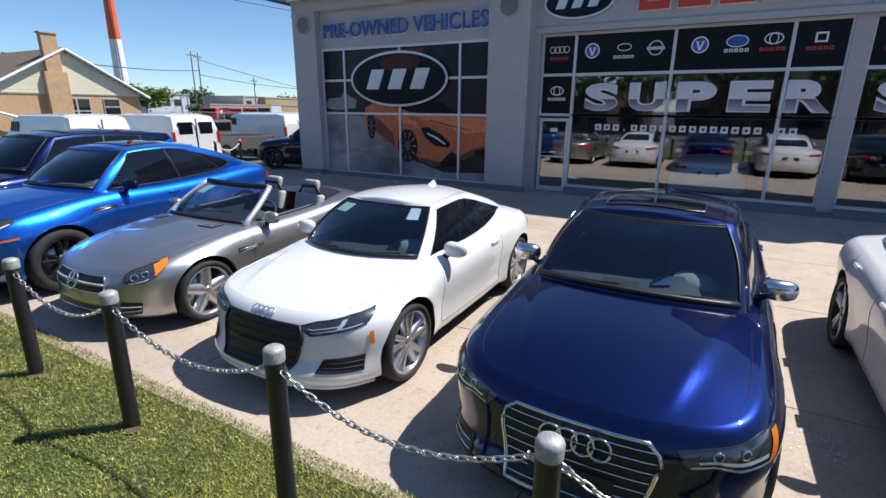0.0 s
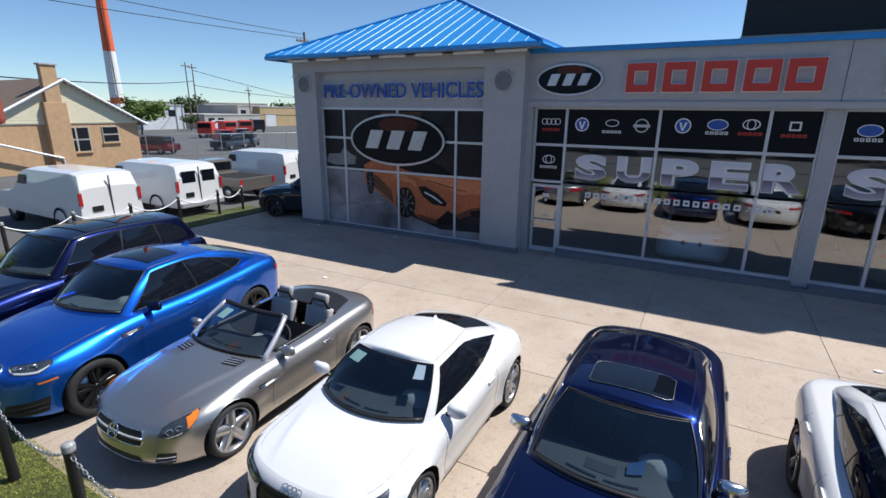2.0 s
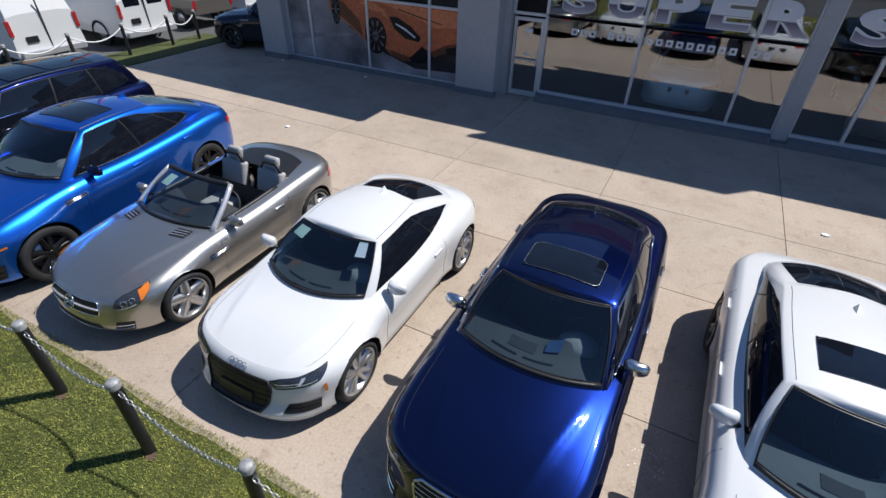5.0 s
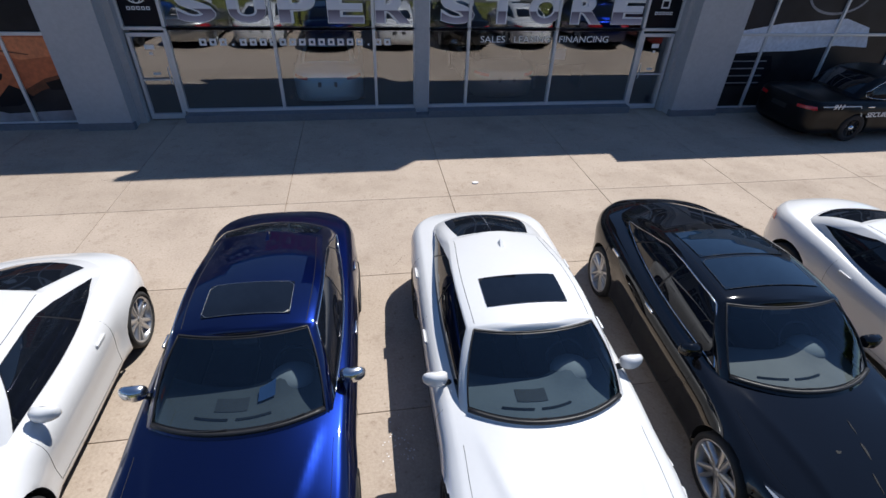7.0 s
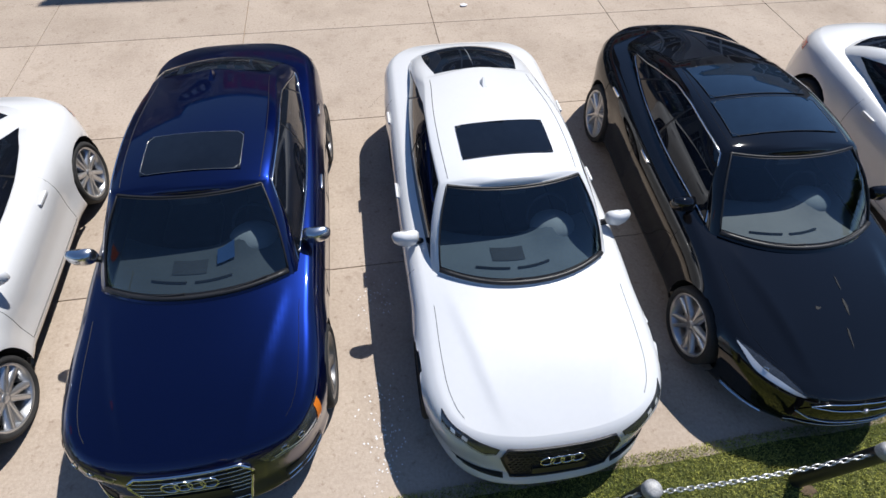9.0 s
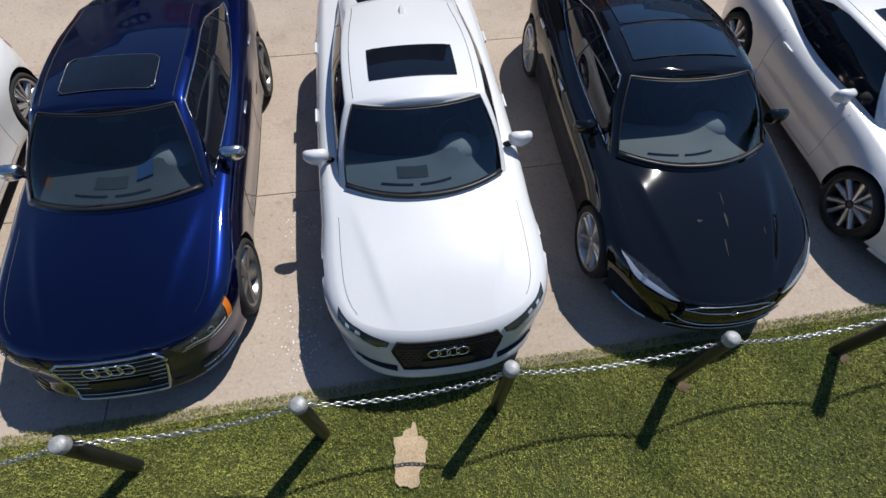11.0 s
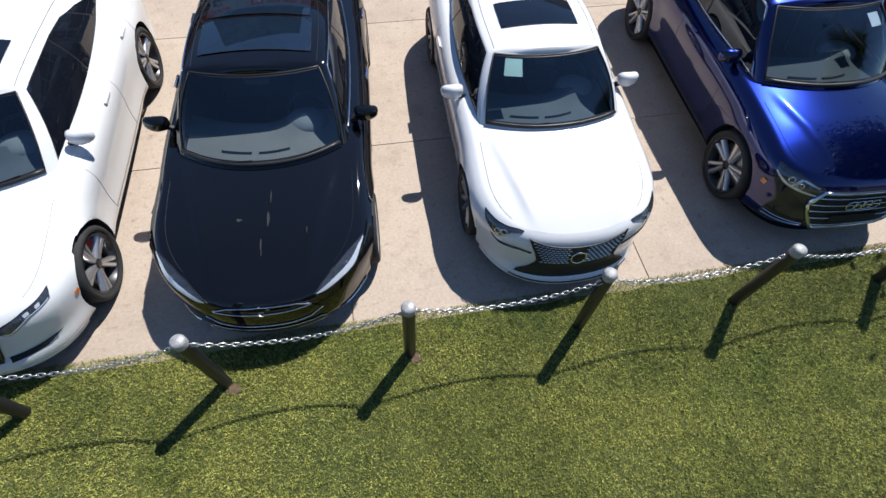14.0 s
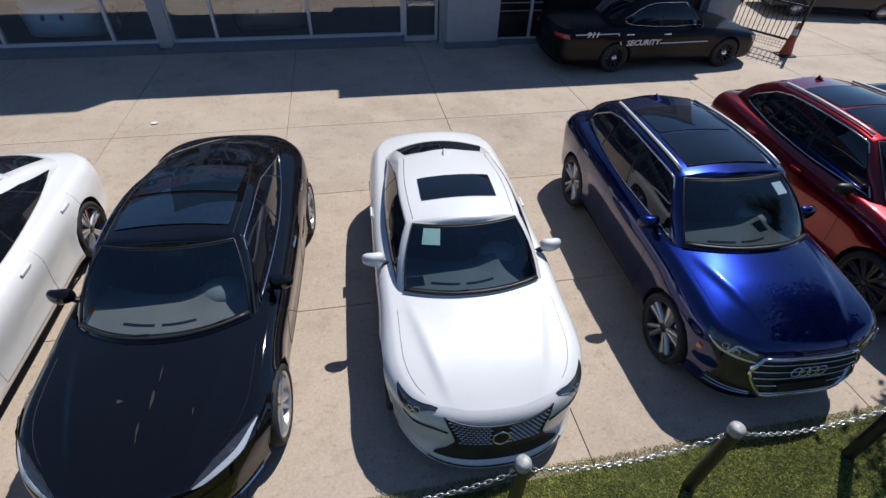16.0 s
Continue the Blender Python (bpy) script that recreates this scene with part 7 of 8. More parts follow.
def badge(cx, cz, a, b, y, label):
    O = tagged(empty("oval_sign", pose(0, 0, 0)), label, "sign")
    part("plate", plate(oval(cx, cz, a, b), y - .03, y), M["black_vinyl"], O)
    part("rim", ring_plate(cx, cz, a, b, .05 * a ** .5, y - .05, y - .02), M["silver"], O)
    part("glow_shape", plate(oval(cx + .05 * a, cz + .58 * b, a * .42, b * .28, 24), y - .035, y - .03), M["glow_print"], O)
    for k in (-1, 0, 1):
        w = a * .20
        q = [(cx + k * a * .46 - w, cz - b * .36), (cx + k * a * .46 + w * .35, cz - b * .36), (cx + k * a * .46 + w, cz + b * .36), (cx + k * a * .46 - w * .35, cz + b * .36)]
        part("mark", plate(q, y - .045, y - .03), M["silver"], O)


badge(-2.52, 4.76, .86, .40, YF - .01, "black oval sign with silver rim and marks")
badge(-7.80, 3.05, 1.76, .80, YT - .06, "large printed oval emblem with silver rim")
for x in (-11.27, -4.17, 10.6):
    O = tagged(empty("wall_roundel", pose(x, YP - .02, 4.74)), "plain grey disc set on the pier", "ornament", "wall roundels")
    part("disc", plate(oval(0, 0, .27, .27), -.03, .02), M["stucco_dark"], O)
    part("rim", ring_plate(0, 0, .28, .28, .03, -.04, .02), M["stucco"], O)

SS = tagged(empty("window_letters", pose(0, 0, 0)), "wide silver letters reading SUPERSTORE across the glass", "sign")
for i, ch in enumerate("SUPERSTORE"):
    x = (-2.22 + 1.085 * i) if i < 5 else (3.66 + 1.085 * (i - 5))
    words("letter", ch, M["chrome_print"], front(x, 2.20, YW - .012), .80, .64, .008, .025, parent=SS)
    words("letter_edge", ch, M["white"], front(x - .02, 2.18, YW - .004), .84, .68, .003, .06, parent=SS)
UR = tagged(empty("window_letters", pose(0, 0, 0)), "row of small white bars along the glass", "sign")
for i in range(20):
    if i in (3, 17):
        part("bar", bx(-1.92 + .221 * i + .06, -1.92 + .221 * i + .10, YW - .01, YW - .004, 1.70, 1.74), M["white"], UR)
    else:
        part("bar", frame_block(-1.92 + .221 * i + .09, 1.775, .15, .15, .045, YW - .010, YW - .004), M["white"], UR)
SA = tagged(empty("window_letters", pose(0, 0, 0)), "small white words SALES LEASING FINANCING on the glass", "sign")
words("letters", "SALES · LEASING · FINANCING", M["white"], front(4.66, 1.76, YW - .01), 3.36, .15, .006, .0, parent=SA)

# makers' marks on the black panels: plain rings, discs and bars
MK = tagged(empty("panel_marks", pose(0, 0, 0)), "small white and coloured maker marks on the black panels", "sign")
ry = random.Random(2)
kinds = [(-2.99, 3.64, "rings", "red"), (-2.15, 3.62, "disc", "sign_blue"), (-1.38, 3.62, "wing", "white"), (-.66, 3.62, "ringbar", "silver"), (.28, 3.64, "disc", "sign_blue"), (1.02, 3.66, "disc2", "sign_blue"), (1.70, 3.66, "ring2", "red"), (2.54, 3.64, "square", "red"),
         (-2.99, 2.62, "ring2", "white"), (3.85, 3.60, "disc2", "sign_blue"), (5.0, 3.62, "ring2", "white"), (5.9, 3.62, "disc", "silver"), (7.1, 3.62, "rings", "white"), (8.2, 3.62, "ringbar", "silver"), (9.37, 3.62, "wing", "white"), (9.37, 2.60, "square", "silver")]
for x, z, kind, col in kinds:
    y = YW - .002
    if kind == "rings":
        for k in range(4):
            part("mark", ring_plate(x - .18 + .12 * k, z + .06, .085, .085, .018, y - .006, y), M["white"], MK)
    elif kind == "disc":
        part("mark", plate(oval(x, z + .02, .17, .17), y - .004, y), M[col], MK)
        part("mark", ring_plate(x, z + .02, .18, .18, .03, y - .008, y), M["white"], MK)
        part("mark", plate([(x - .09, z + .10), (x - .04, z + .10), (x, z - .04), (x + .04, z + .10), (x + .09, z + .10), (x + .02, z - .10), (x - .02, z - .10)], y - .008, y), M["white"], MK)
    elif kind == "disc2":
        part("mark", plate(oval(x, z + .04, .21, .12), y - .004, y), M[col], MK)
        part("mark", ring_plate(x, z + .04, .22, .13, .02, y - .008, y), M["white"], MK)
    elif kind == "wing":
        part("mark", ring_plate(x, z + .07, .17, .09, .02, y - .006, y), M["white"], MK)
    elif kind == "ringbar":
        part("mark", ring_plate(x, z + .02, .17, .17, .03, y - .006, y), M["silver"], MK)
        part("mark", bx(x - .20, x + .20, y - .010, y, z - .02, z + .05), M["silver"], MK)
    elif kind == "ring2":
        part("mark", ring_plate(x, z + .06, .18, .12, .025, y - .006, y), M["white"], MK)
        part("mark", ring_plate(x, z + .06, .09, .12, .02, y - .008, y), M["white"], MK)
    else:
        part("mark", frame_block(x, z + .06, .22, .20, .035, y - .006, y), M["white"], MK)
    if kind not in ("disc", "ringbar"):
        for k in range(5):
            part("bar", frame_block(x - .20 + .10 * k, z - .15, .075, .07, .02, y - .006, y), M["red" if col == "red" else "white"], MK)

# printed poster of an orange sports car on the tower window
PO = tagged(empty("window_poster", pose(0, 0, 0)), "printed poster of a low orange sports car on grey floor", "poster")
YQ = YT + .002
part("floor_print", plate([(-10.74, .16), (-4.80, .16), (-4.80, 1.05), (-7.2, 1.0), (-8.9, 1.95), (-10.74, 2.0)], YQ - .002, YQ), M["poster_floor"], PO)
part("shadow_print", plate([(-8.5, 1.25), (-7.2, .62), (-6.2, .34), (-4.80, .40), (-4.80, 1.0), (-7.2, 1.1)], YQ - .0035, YQ - .0025), M["poster_dark"], PO)
part("car_print", plate([(-9.10, 1.60), (-9.12, 2.20), (-8.80, 2.36), (-8.0, 2.30), (-7.2, 2.07), (-6.2, 2.02), (-4.80, 1.99), (-4.80, 1.02), (-5.35, .84), (-5.9, .56), (-6.6, .50), (-7.0, .62), (-7.2, .80), (-7.95, .95), (-8.5, 1.30)], YQ - .006, YQ - .004), M["orange"], PO)
part("bonnet_print", plate([(-7.3, 2.0), (-6.2, 1.97), (-4.80, 1.95), (-4.80, 1.58), (-5.5, 1.50), (-6.0, 1.66), (-6.6, 1.80)], YQ - .009, YQ - .007), M["orange_light"], PO)
part("fender_print", plate([(-8.0, 1.92), (-7.6, 1.98), (-7.15, 1.80), (-7.02, 1.55), (-7.3, 1.72), (-7.7, 1.78)], YQ - .009, YQ - .007), M["orange_light"], PO)
part("shade_print", plate([(-7.05, .76), (-6.4, .64), (-5.85, .78), (-5.2, 1.10), (-4.80, 1.20), (-4.80, 1.02), (-5.35, .84), (-5.9, .56), (-6.6, .50), (-7.0, .62)], YQ - .009, YQ - .007), M["orange_dark"], PO)
part("flank_print", plate([(-9.05, 1.95), (-8.6, 1.88), (-8.05, 1.44), (-7.95, 1.0), (-8.4, 1.30), (-9.02, 1.66)], YQ - .009, YQ - .007), M["orange_dark"], PO)
part("mouth_print", plate([(-6.35, .62), (-5.95, .98), (-5.68, .84), (-5.55, .70), (-5.9, .52), (-6.3, .50)], YQ - .012, YQ - .010), M["black_vinyl"], PO)
part("vent_print", plate([(-5.2, 1.02), (-4.80, 1.12), (-4.80, .86), (-5.15, .86)], YQ - .012, YQ - .010), M["black_vinyl"], PO)
part("cabin_print", plate([(-8.1, 2.27), (-7.6, 2.44), (-6.8, 2.50), (-6.2, 2.34), (-5.8, 2.06), (-6.5, 2.05), (-7.4, 2.10)], YQ - .012, YQ - .010), M["black_vinyl"], PO)
part("crease_print", plate([(-6.7, 1.88), (-6.0, 1.74), (-5.3, 1.62), (-5.32, 1.60), (-6.0, 1.70), (-6.7, 1.84)], YQ - .012, YQ - .010), M["orange_dark"], PO)
part("lamp_print", plate([(-7.02, 1.64), (-6.75, 1.66), (-6.3, 1.46), (-5.98, 1.20), (-6.05, 1.08), (-6.5, 1.12), (-6.85, 1.34)], YQ - .012, YQ - .010), M["black_vinyl"], PO)
part("lamp_line_print", plate([(-6.8, 1.50), (-6.45, 1.38), (-6.15, 1.20), (-6.18, 1.17), (-6.48, 1.33), (-6.8, 1.46)], YQ - .015, YQ - .013), M["poster_white"], PO)
part("streak_print", plate([(-10.74, .62), (-8.4, .98), (-8.3, 1.06), (-10.74, .80)], YQ - .0055, YQ - .0035), M["poster_grey"], PO)
for cx, cz, a, b in ((-7.50, 1.08, .37, .50), (-8.88, 1.66, .15, .42)):
    part("tyre_print", plate(oval(cx, cz, a, b), YQ - .013, YQ - .011), M["black_vinyl"], PO)
    for k in range(10):
        t = 2 * math.pi * k / 10
        part("spoke_print", plate([(cx + .06 * a * math.cos(t + 1.5), cz + .06 * b * math.sin(t + 1.5)), (cx + .85 * a * math.cos(t - .07), cz + .85 * b * math.sin(t - .07)), (cx + .85 * a * math.cos(t + .07), cz + .85 * b * math.sin(t + .07)), (cx - .06 * a * math.cos(t + 1.5), cz - .06 * b * math.sin(t + 1.5))], YQ - .016, YQ - .014), M["poster_grey"], PO)
part("racer_print", plate([(-10.7, 2.35), (-10.6, 2.5), (-10.1, 2.52), (-9.95, 2.75), (-9.7, 2.55), (-9.45, 2.45), (-9.5, 2.2), (-10.3, 2.12), (-10.7, 2.2)], YQ - .006, YQ - .004), M["poster_grey"], PO)
part("glow_print", plate([(-8.6, 3.3), (-7.0, 3.3), (-6.9, 3.9), (-8.4, 3.9)], YQ - .004, YQ - .002), M["orange_dark"], PO)
PW = tagged(empty("window_poster", pose(0, 0, 0)), "printed poster of a white car bonnet with black grille", "poster")
part("car_print", plate([(11.34, 1.55), (11.34, 2.10), (12.6, 2.30), (14.4, 2.42), (15.2, 2.2), (15.4, 1.7), (14.4, 1.75), (13.2, 1.62), (12.2, 1.60)], YQ - .005, YQ - .003), M["poster_white"], PW)
part("grille_print", plate([(11.34, .70), (11.34, 1.52), (12.6, 1.50), (12.75, 1.1), (12.5, .70)], YQ - .005, YQ - .003), M["black_vinyl"], PW)
for k in range(4):
    part("slat_print", bx(11.36, 12.5, YQ - .010, YQ - .006, .78 + .19 * k, .81 + .19 * k), M["poster_grey"], PW)
part("rim_print", ring_plate(13.9, 3.0, .9, .5, .06, YQ - .010, YQ - .006), M["poster_grey"], PW)

# black billboard on the roof
BB = tagged(empty("roof_billboard", pose(0, 0, 0)), "black double-sided billboard on a steel frame on the roof", "billboard")
part("panel", bx(1.22, 6.6, 15.0, 15.16, 5.72, 9.0, .02), M["billboard"], BB)
part("edge", bx(1.20, 6.62, 14.97, 15.19, 5.66, 5.72), M["wall_grey"], BB)
for x in (1.6, 3.9, 6.2):
    part("strut", tube([(x, 15.2, 8.6), (x, 17.0, 5.35)], .05, 5), M["iron"], BB)
    part("leg", bx(x - .05, x + .05, 15.03, 15.13, 5.33, 5.68), M["iron"], BB)

# wall camera, conduit, drain stones at the piers
for x in (-11.55, 10.2):
    C = tagged(empty("wall_camera", pose(x, YP, 5.05)), "small white security camera on a bracket", "camera")
    part("bracket", bx(-.03, .03, -.10, .0, -.02, .02), M["white"], C)
    part("housing", cyl(bmesh.new(), (0, -.08, -.02), (.05, -.28, -.07), .045, .045, 10), M["white"], C)
for x, y in ((-10.9, 13.4), (3.80, 10.13), (10.15, 13.7), (-7.6, 13.3), (-6.9, 9.2)):
    bm = bmesh.new()
    bmesh.ops.create_icosphere(bm, subdivisions=1, radius=.05)
    for v in bm.verts:
        v.co = Vector((v.co.x * 1.4, v.co.y, v.co.z * .35 + .015)) * (1 + .3 * noise.noise(v.co * 20 + Vector((x, y, 0))))
    o = part("litter", bm, M["paper_white"])
    o.location = (x, y, 0)
    tagged(o, "crumpled scrap of pale paper on the concrete", "litter", "litter")

# patrol car livery
S_PATROL = Shell(SEDAN_B)


def flank(y, z, off):
    return S_PATROL.side(y, z, off, -1)


for a, b, z in ((3.98, 2.95, .88), (1.85, .60, .64)):
    part("side_stripe", tube([flank(y, z, .006) for y in np.linspace(a, b, 14)], .012, 4), M["white"], CV, "white side stripe")
part("side_stripe", tube([flank(2.95, .88, .006), flank(2.84, .64, .006)], .012, 4), M["white"], CV, "white side stripe")
for text, y, w, z, h in (("SECURITY", 2.72, .86, .62, .12), ("911", 3.72, .28, .82, .12)):
    mm = Matrix.Translation(flank(y, z, .014)) @ Matrix.Rotation(-math.pi / 2, 4, "Z") @ Matrix.Rotation(math.pi / 2, 4, "X")
    words("letters", text, M["white"], mm, w, h, .008, .02, .15, parent=CV, label="white lettering " + text)

# two cars standing in the showroom
car("sedan", SEDAN_A, P["pale_blue"], pose(.85, 18.35, .02, 0, 0, 180), "pale blue sedan standing inside the showroom", "car", "showroom cars")
car("sedan", SEDAN_A, P["pewter"], pose(5.55, 18.5, .02, 0, 0, 180), "silver-green sedan standing inside the showroom", "car", "showroom cars")
T = tagged(empty("showroom_desk", pose(7.6, 16.4, .02)), "dark desk with a pale screen inside the showroom", "desk")
part("top", bx(-.8, .8, -.35, .35, .70, .74, .01), M["room"], T)
for x in (-.72, .72):
    part("side_panel", bx(x - .03, x + .03, -.33, .33, 0, .70), M["room"], T)
part("screen", bx(-.25, .25, -.02, .02, .78, 1.1, .01), M["poster_white"], T)

# iron gate and traffic cones at the yard entrance
GT = tagged(empty("iron_gate", pose(17.95, 14.1, 0, 0, 0, -64)), "open black iron picket gate with spear bars", "gate")
for x in (0, 2.15):
    part("stile", bx(x - .03, x + .03, -.03, .03, .06, 1.9), M["iron"], GT)
for z in (.34, 1.15, 1.62):
    part("rail", bx(.03, 2.12, -.02, .02, z - .02, z + .02), M["iron"], GT)
for k in range(16):
    part("bar", bx(.14 + .125 * k - .008, .14 + .125 * k + .008, -.008, .008, .34, 1.85), M["iron"], GT)
bm = bmesh.new()
for k in range(26):
    tube([(.05 + .08 * k, 0, .08), (.05 + .08 * k, 0, .34)], .004, 4, bm=bm)
for k in range(4):
    tube([(.03, 0, .10 + .07 * k), (2.12, 0, .10 + .07 * k)], .004, 4, bm=bm)
part("lower_mesh", bm, M["iron"], GT)["kind"] = "stuff"
for x, y in ((18.75, 12.12), (17.6, 14.3)):
    C = tagged(empty("traffic_cone", pose(x, y, 0)), "faded red traffic cone with a pale collar", "cone", "traffic cones")
    part("base", bx(-.2, .2, -.2, .2, 0, .04, .01), M["trim"], C)
    part("body", lathe([(.04, .15), (.78, .035), (.80, .03)], 20, "z"), M["cone"], C, "", True)
    part("collar", lathe([(.52, .081), (.66, .058)], 20, "z"), M["wall_light"], C, "", True)
FN = tagged(empty("iron_fence", pose(0, 0, 0)), "low black iron fence along the yard", "fence")
for z in (.25, .95):
    part("rail", tube([(19.6, 17.2, z), (34, 17.6, z)], .025, 5), M["iron"], FN)
for k in range(10):
    part("post", bx(19.6 + 1.6 * k - .03, 19.6 + 1.6 * k + .03, 17.17 + .044 * k, 17.23 + .044 * k, 0, 1.05), M["iron"], FN)
bm = bmesh.new()
for k in range(140):
    tube([(19.65 + .102 * k, 17.2 + .0028 * k, .25), (19.65 + .102 * k, 17.2 + .0028 * k, .95)], .008, 4, bm=bm)
part("pickets", bm, M["iron"], FN)["kind"] = "stuff"
small_car(24.5, 15.6, 75, P["dark"], "dark car parked in the yard beyond the gate")

# hanging sign by the street, seen edge-on
HS = tagged(empty("street_sign", pose(-6.6, 2.9, 0)), "dark red rounded street sign panel on a post", "sign")
part("panel", bx(-.06, .06, .10, .62, 3.75, 5.2, .06), M["cone"], HS)
part("post", cyl(bmesh.new(), (0, -1.2, 0), (0, -1.2, 5.4), .05, .05, 10), M["post"], HS)
part("arm", tube([(0, -1.2, 5.3), (0, .36, 5.3)], .03, 6), M["post"], HS)
part("hanger", tube([(0, .36, 5.3), (0, .36, 5.15)], .015, 5), M["post"], HS)

# fallen petals and hairline cracks on the slabs
rq = random.Random(8)
vs, fs = [], []
for k in range(170):
    x, y = 1.86 + rq.gauss(0, .10), rq.choice((3.0, 3.25, 3.6, 4.6)) + rq.gauss(0, .16)
    s, a = rq.uniform(.004, .011), rq.uniform(0, 3.14)
    n0 = len(vs)
    vs += [(x + s * math.cos(a + j * 1.571) * (1 if j % 2 else .6), y + s * math.sin(a + j * 1.571), .003 + .002 * (j % 2)) for j in range(4)]
    fs.append(tuple(range(n0, n0 + 4)))
tagged(pydata("fallen_petals", vs, fs, M["paper_white"]), "tiny pale petals scattered on the concrete", "petals", kind="stuff")
vs, fs = [], []
for x, y, a, n in ((-3.3, 10.9, .3, 12), (2.0, 7.6, 1.3, 16), (-2.9, 3.0, -.4, 10), (9.5, 7.7, .8, 12), (-5.6, 8.4, .5, 13)):
    for k in range(n):
        a += rq.gauss(0, .35)
        d = Vector((math.cos(a), math.sin(a), 0)) * rq.uniform(.06, .13)
        w = Vector((-d.y, d.x, 0)).normalized() * rq.uniform(.001, .0028)
        n0 = len(vs)
        p = Vector((x, y, .0015))
        vs += [tuple(p - w), tuple(p + w), tuple(p + d + w), tuple(p + d - w)]
        fs.append((n0, n0 + 3, n0 + 2, n0 + 1))
        x, y = x + d.x, y + d.y
tagged(pydata("concrete_cracks", vs, fs, M["soil_dark"]), "dark hairline cracks in the concrete slabs", "cracks", kind="stuff")

# bare sandy patch and turf
rs = random.Random(11)
bm = bmesh.new()
ring = []
for k in range(40):
    a = 2 * math.pi * k / 40
    q = 1 + .5 * noise.noise((math.cos(a) * 2, math.sin(a) * 2, 3)) + rs.uniform(-.07, .06)
    ring.append(bm.verts.new((2.68 + .13 * q * math.cos(a) + .04 * math.sin(a), 2.14 + .22 * q * math.sin(a), .034)))
cv = bm.verts.new((2.68, 2.14, .045))
for k in range(40):
    bm.faces.new((cv, ring[k], ring[(k + 1) % 40]))
tagged(part("bare_patch", bm, M["soil"], None, "", True), "bare patch of pale sandy soil in the lawn", "soil", kind="stuff")


BARE = [(5.14, 2.33), (6.72, 2.36), (-3.78, 2.34), (-2.36, 2.34)]
for px, py in BARE:
    bm = bmesh.new()
    ring = [bm.verts.new((px + .065 * q * math.cos(a), py + .05 * q * math.sin(a), .020)) for a, q in ((2 * math.pi * k / 24, rs.uniform(.75, 1.15)) for k in range(24))]
    cv = bm.verts.new((px, py, .026))
    for k in range(24):
        bm.faces.new((cv, ring[k], ring[(k + 1) % 24]))
    tagged(part("bare_patch", bm, M["soil_brown"], None, "", True), "small worn patch of brown soil beside a post", "soil", kind="stuff")


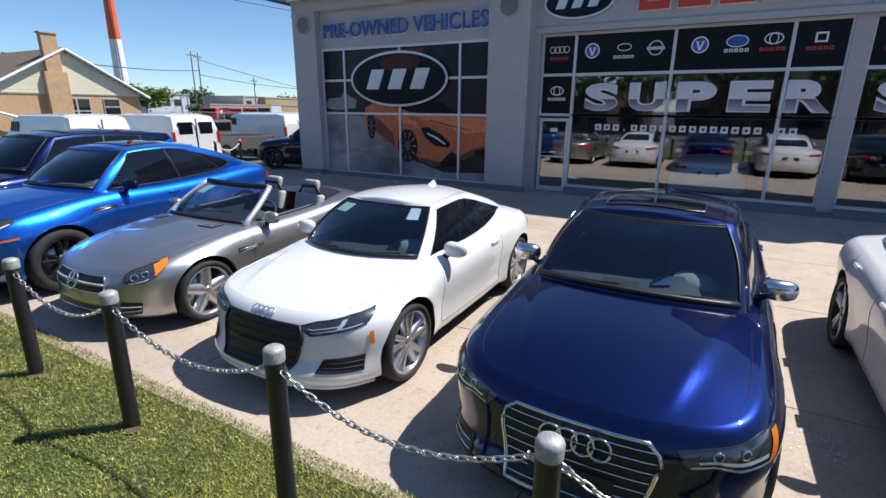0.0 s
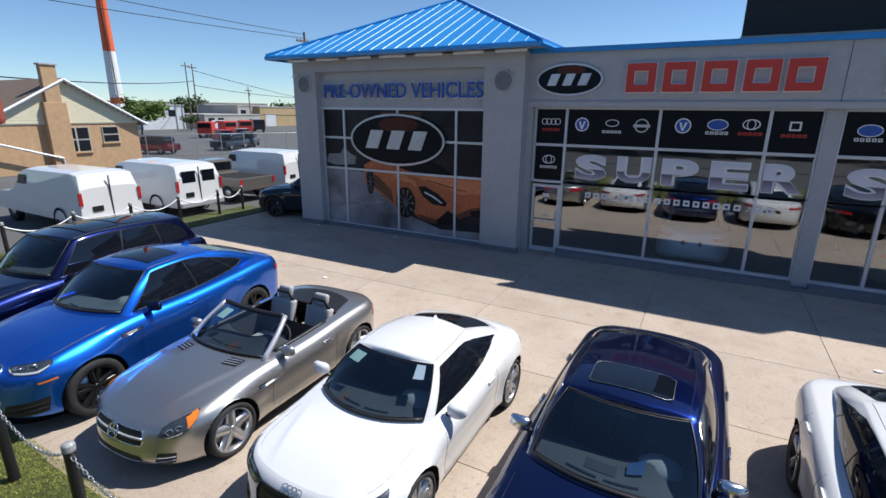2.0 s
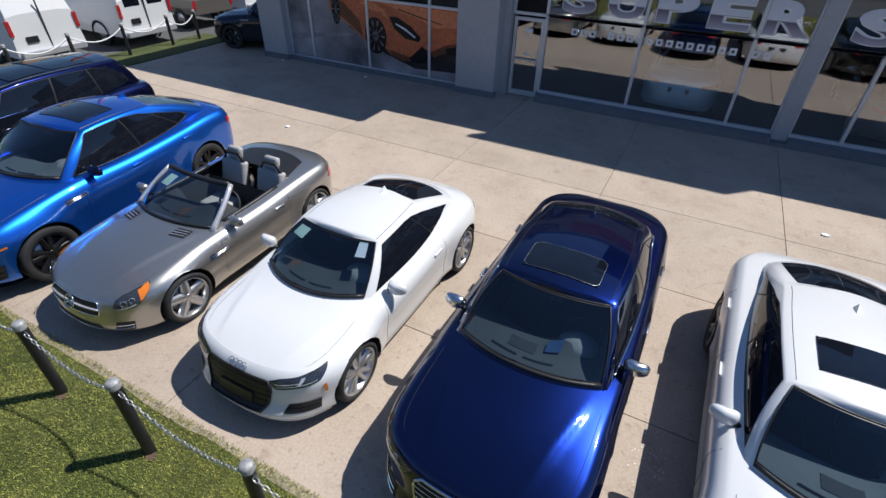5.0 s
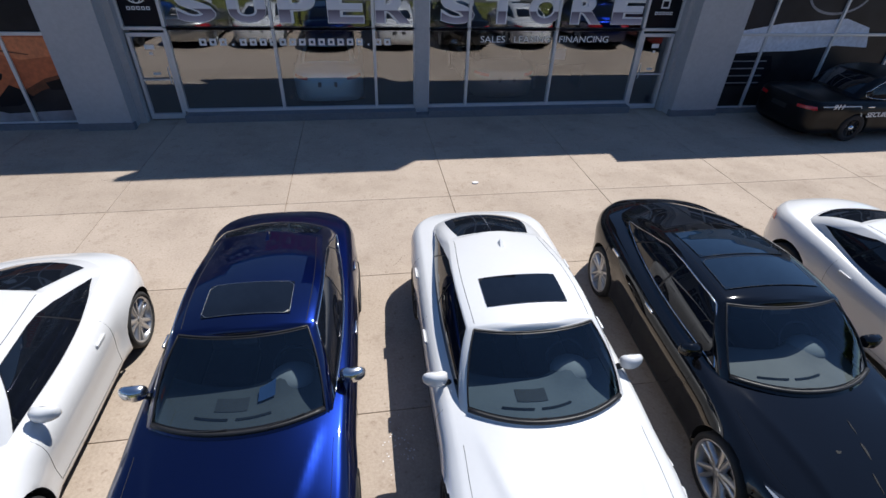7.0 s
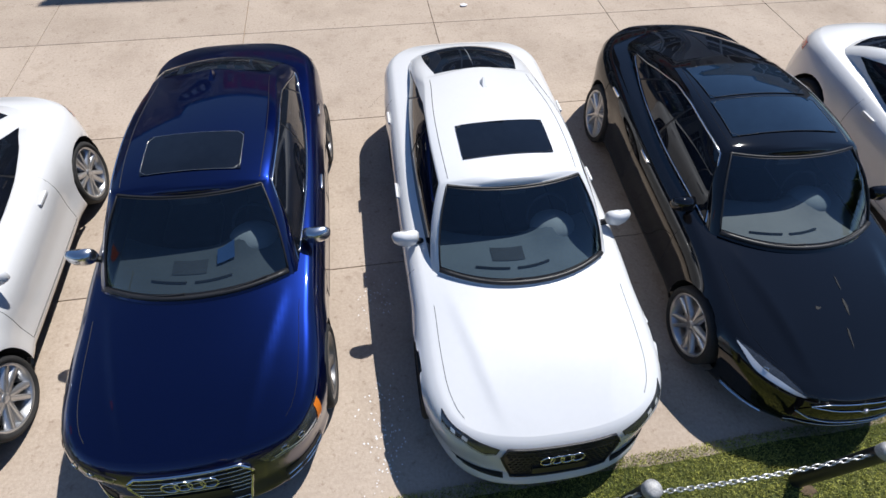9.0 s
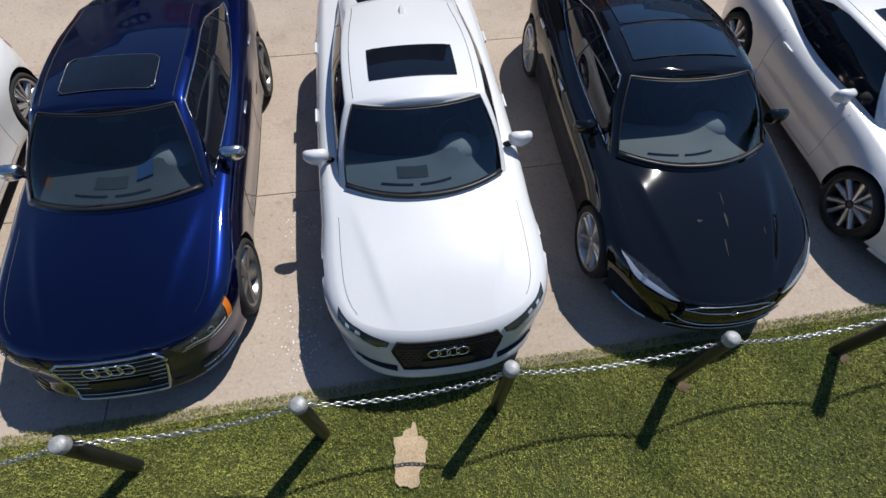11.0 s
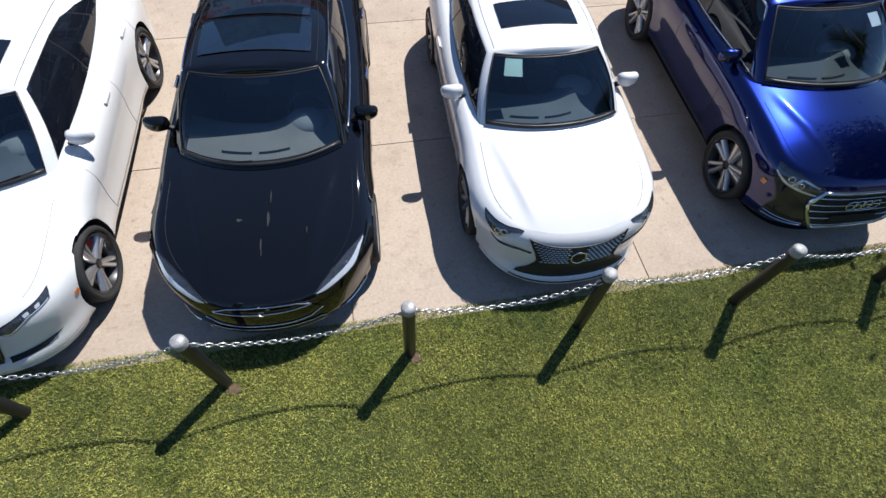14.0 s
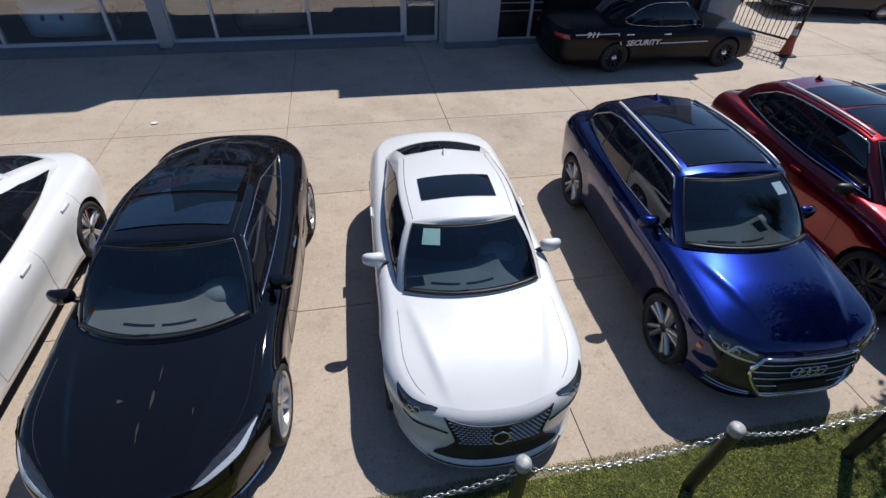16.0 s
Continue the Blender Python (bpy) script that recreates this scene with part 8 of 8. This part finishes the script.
def turf_blades(name, x0, x1, y0, y1, n, seed, label, size=1.0):
    r = np.random.RandomState(seed)
    x, y = r.uniform(x0, x1, n), r.uniform(y0, y1, n)
    keep = ((x - 2.68) / .15) ** 2 + ((y - 2.14) / .25) ** 2 > r.uniform(.1, 1.25, n)
    dens = np.array([noise.noise((a * .9, b * .9, 2)) for a, b in zip(x, y)])
    keep &= r.uniform(-.9, .9, n) < dens + 1.0
    for px, py in BARE:
        keep &= ((x - px) / .07) ** 2 + ((y - py) / .055) ** 2 > r.uniform(.1, 1.5, n)
    x, y = x[keep], y[keep]
    n = len(x)
    h, a, lean = r.uniform(.006, .024, n), r.uniform(0, 6.283, n), r.uniform(.007, .026, n)
    edge = y > y1 - .12
    h = np.where(edge, h * r.uniform(.7, 1.25, n), h)
    w, lean = r.uniform(.0022, .0044, n) * size, lean * size
    z = np.full(n, .016)
    b = r.uniform(0, 6.283, n)
    v = np.zeros((n, 3, 3))
    v[:, 0] = np.stack([x - w * np.cos(a), y - w * np.sin(a), z], 1)
    v[:, 1] = np.stack([x + w * np.cos(a), y + w * np.sin(a), z], 1)
    v[:, 2] = np.stack([x + lean * np.cos(b), y + lean * np.sin(b), z + h], 1)
    me = bpy.data.meshes.new(name)
    me.vertices.add(n * 3)
    me.vertices.foreach_set("co", v.ravel())
    me.loops.add(n * 3)
    me.loops.foreach_set("vertex_index", np.arange(n * 3, dtype="i"))
    me.polygons.add(n)
    me.polygons.foreach_set("loop_start", np.arange(0, n * 3, 3, dtype="i"))
    me.update()
    me.validate()
    tagged(finish(name, me, M["blade"]), label, "grass", kind="stuff")


turf_blades("grass", -1.5, 13.2, -.6, 2.80, 880000, 1, "short mown grass blades of the lawn")
turf_blades("grass", -8.5, -1.5, -.6, 2.80, 250000, 2, "short mown grass blades of the lawn")
turf_blades("grass", -9.5, 15.0, -4.4, -.6, 200000, 4, "short mown grass of the lawn towards the street", 2.6)
turf_blades("grass", -15.95, -14.35, 6.0, 14.4, 12000, 3, "short grass of the side strip", 2.2)

# ---- concrete slabs of the lot ----
LOT = tagged(empty("pavement", pose(0, 0, 0)), "pale sun-bleached concrete slabs with narrow joints", "pavement", kind="structure")
SLAB_X = [-14.35, -11.73] + [.23 + 2.985 * k for k in range(-3, 9)]
SLAB_Y = [2.70, 5.02, 7.40, 9.66, 12.0, 14.6]
slab_meshes = {}
for i in range(len(SLAB_X) - 1):
    for j in range(len(SLAB_Y) - 1):
        w, d = SLAB_X[i + 1] - SLAB_X[i], SLAB_Y[j + 1] - SLAB_Y[j]
        key = (round(w, 3), round(d, 3))
        if key not in slab_meshes:
            me = bpy.data.meshes.new("slab")
            b = bx(0, w - .009, 0, d - .009, -.12, 0, .006)
            b.to_mesh(me)
            b.free()
            me.materials.append(M["concrete"])
            slab_meshes[key] = me
        o = new("slab", slab_meshes[key])
        o.parent = LOT
        o.location = (SLAB_X[i], SLAB_Y[j], 0)
bm = bx(26.5, 60, -3, 40, -.12, -.002)
box(bm, 18.02, 26.5, 14.6, 40, -.12, -.002)
tagged(part("pavement_yard", bm, M["concrete"]), "pale concrete yard beside the building", "pavement", kind="structure")
tagged(part("pavement_bed", bx(-14.34, 26.4, 2.75, 14.5, -.13, -.02), M["soil"]), "dirt-filled bed under the slabs", "pavement", kind="structure")
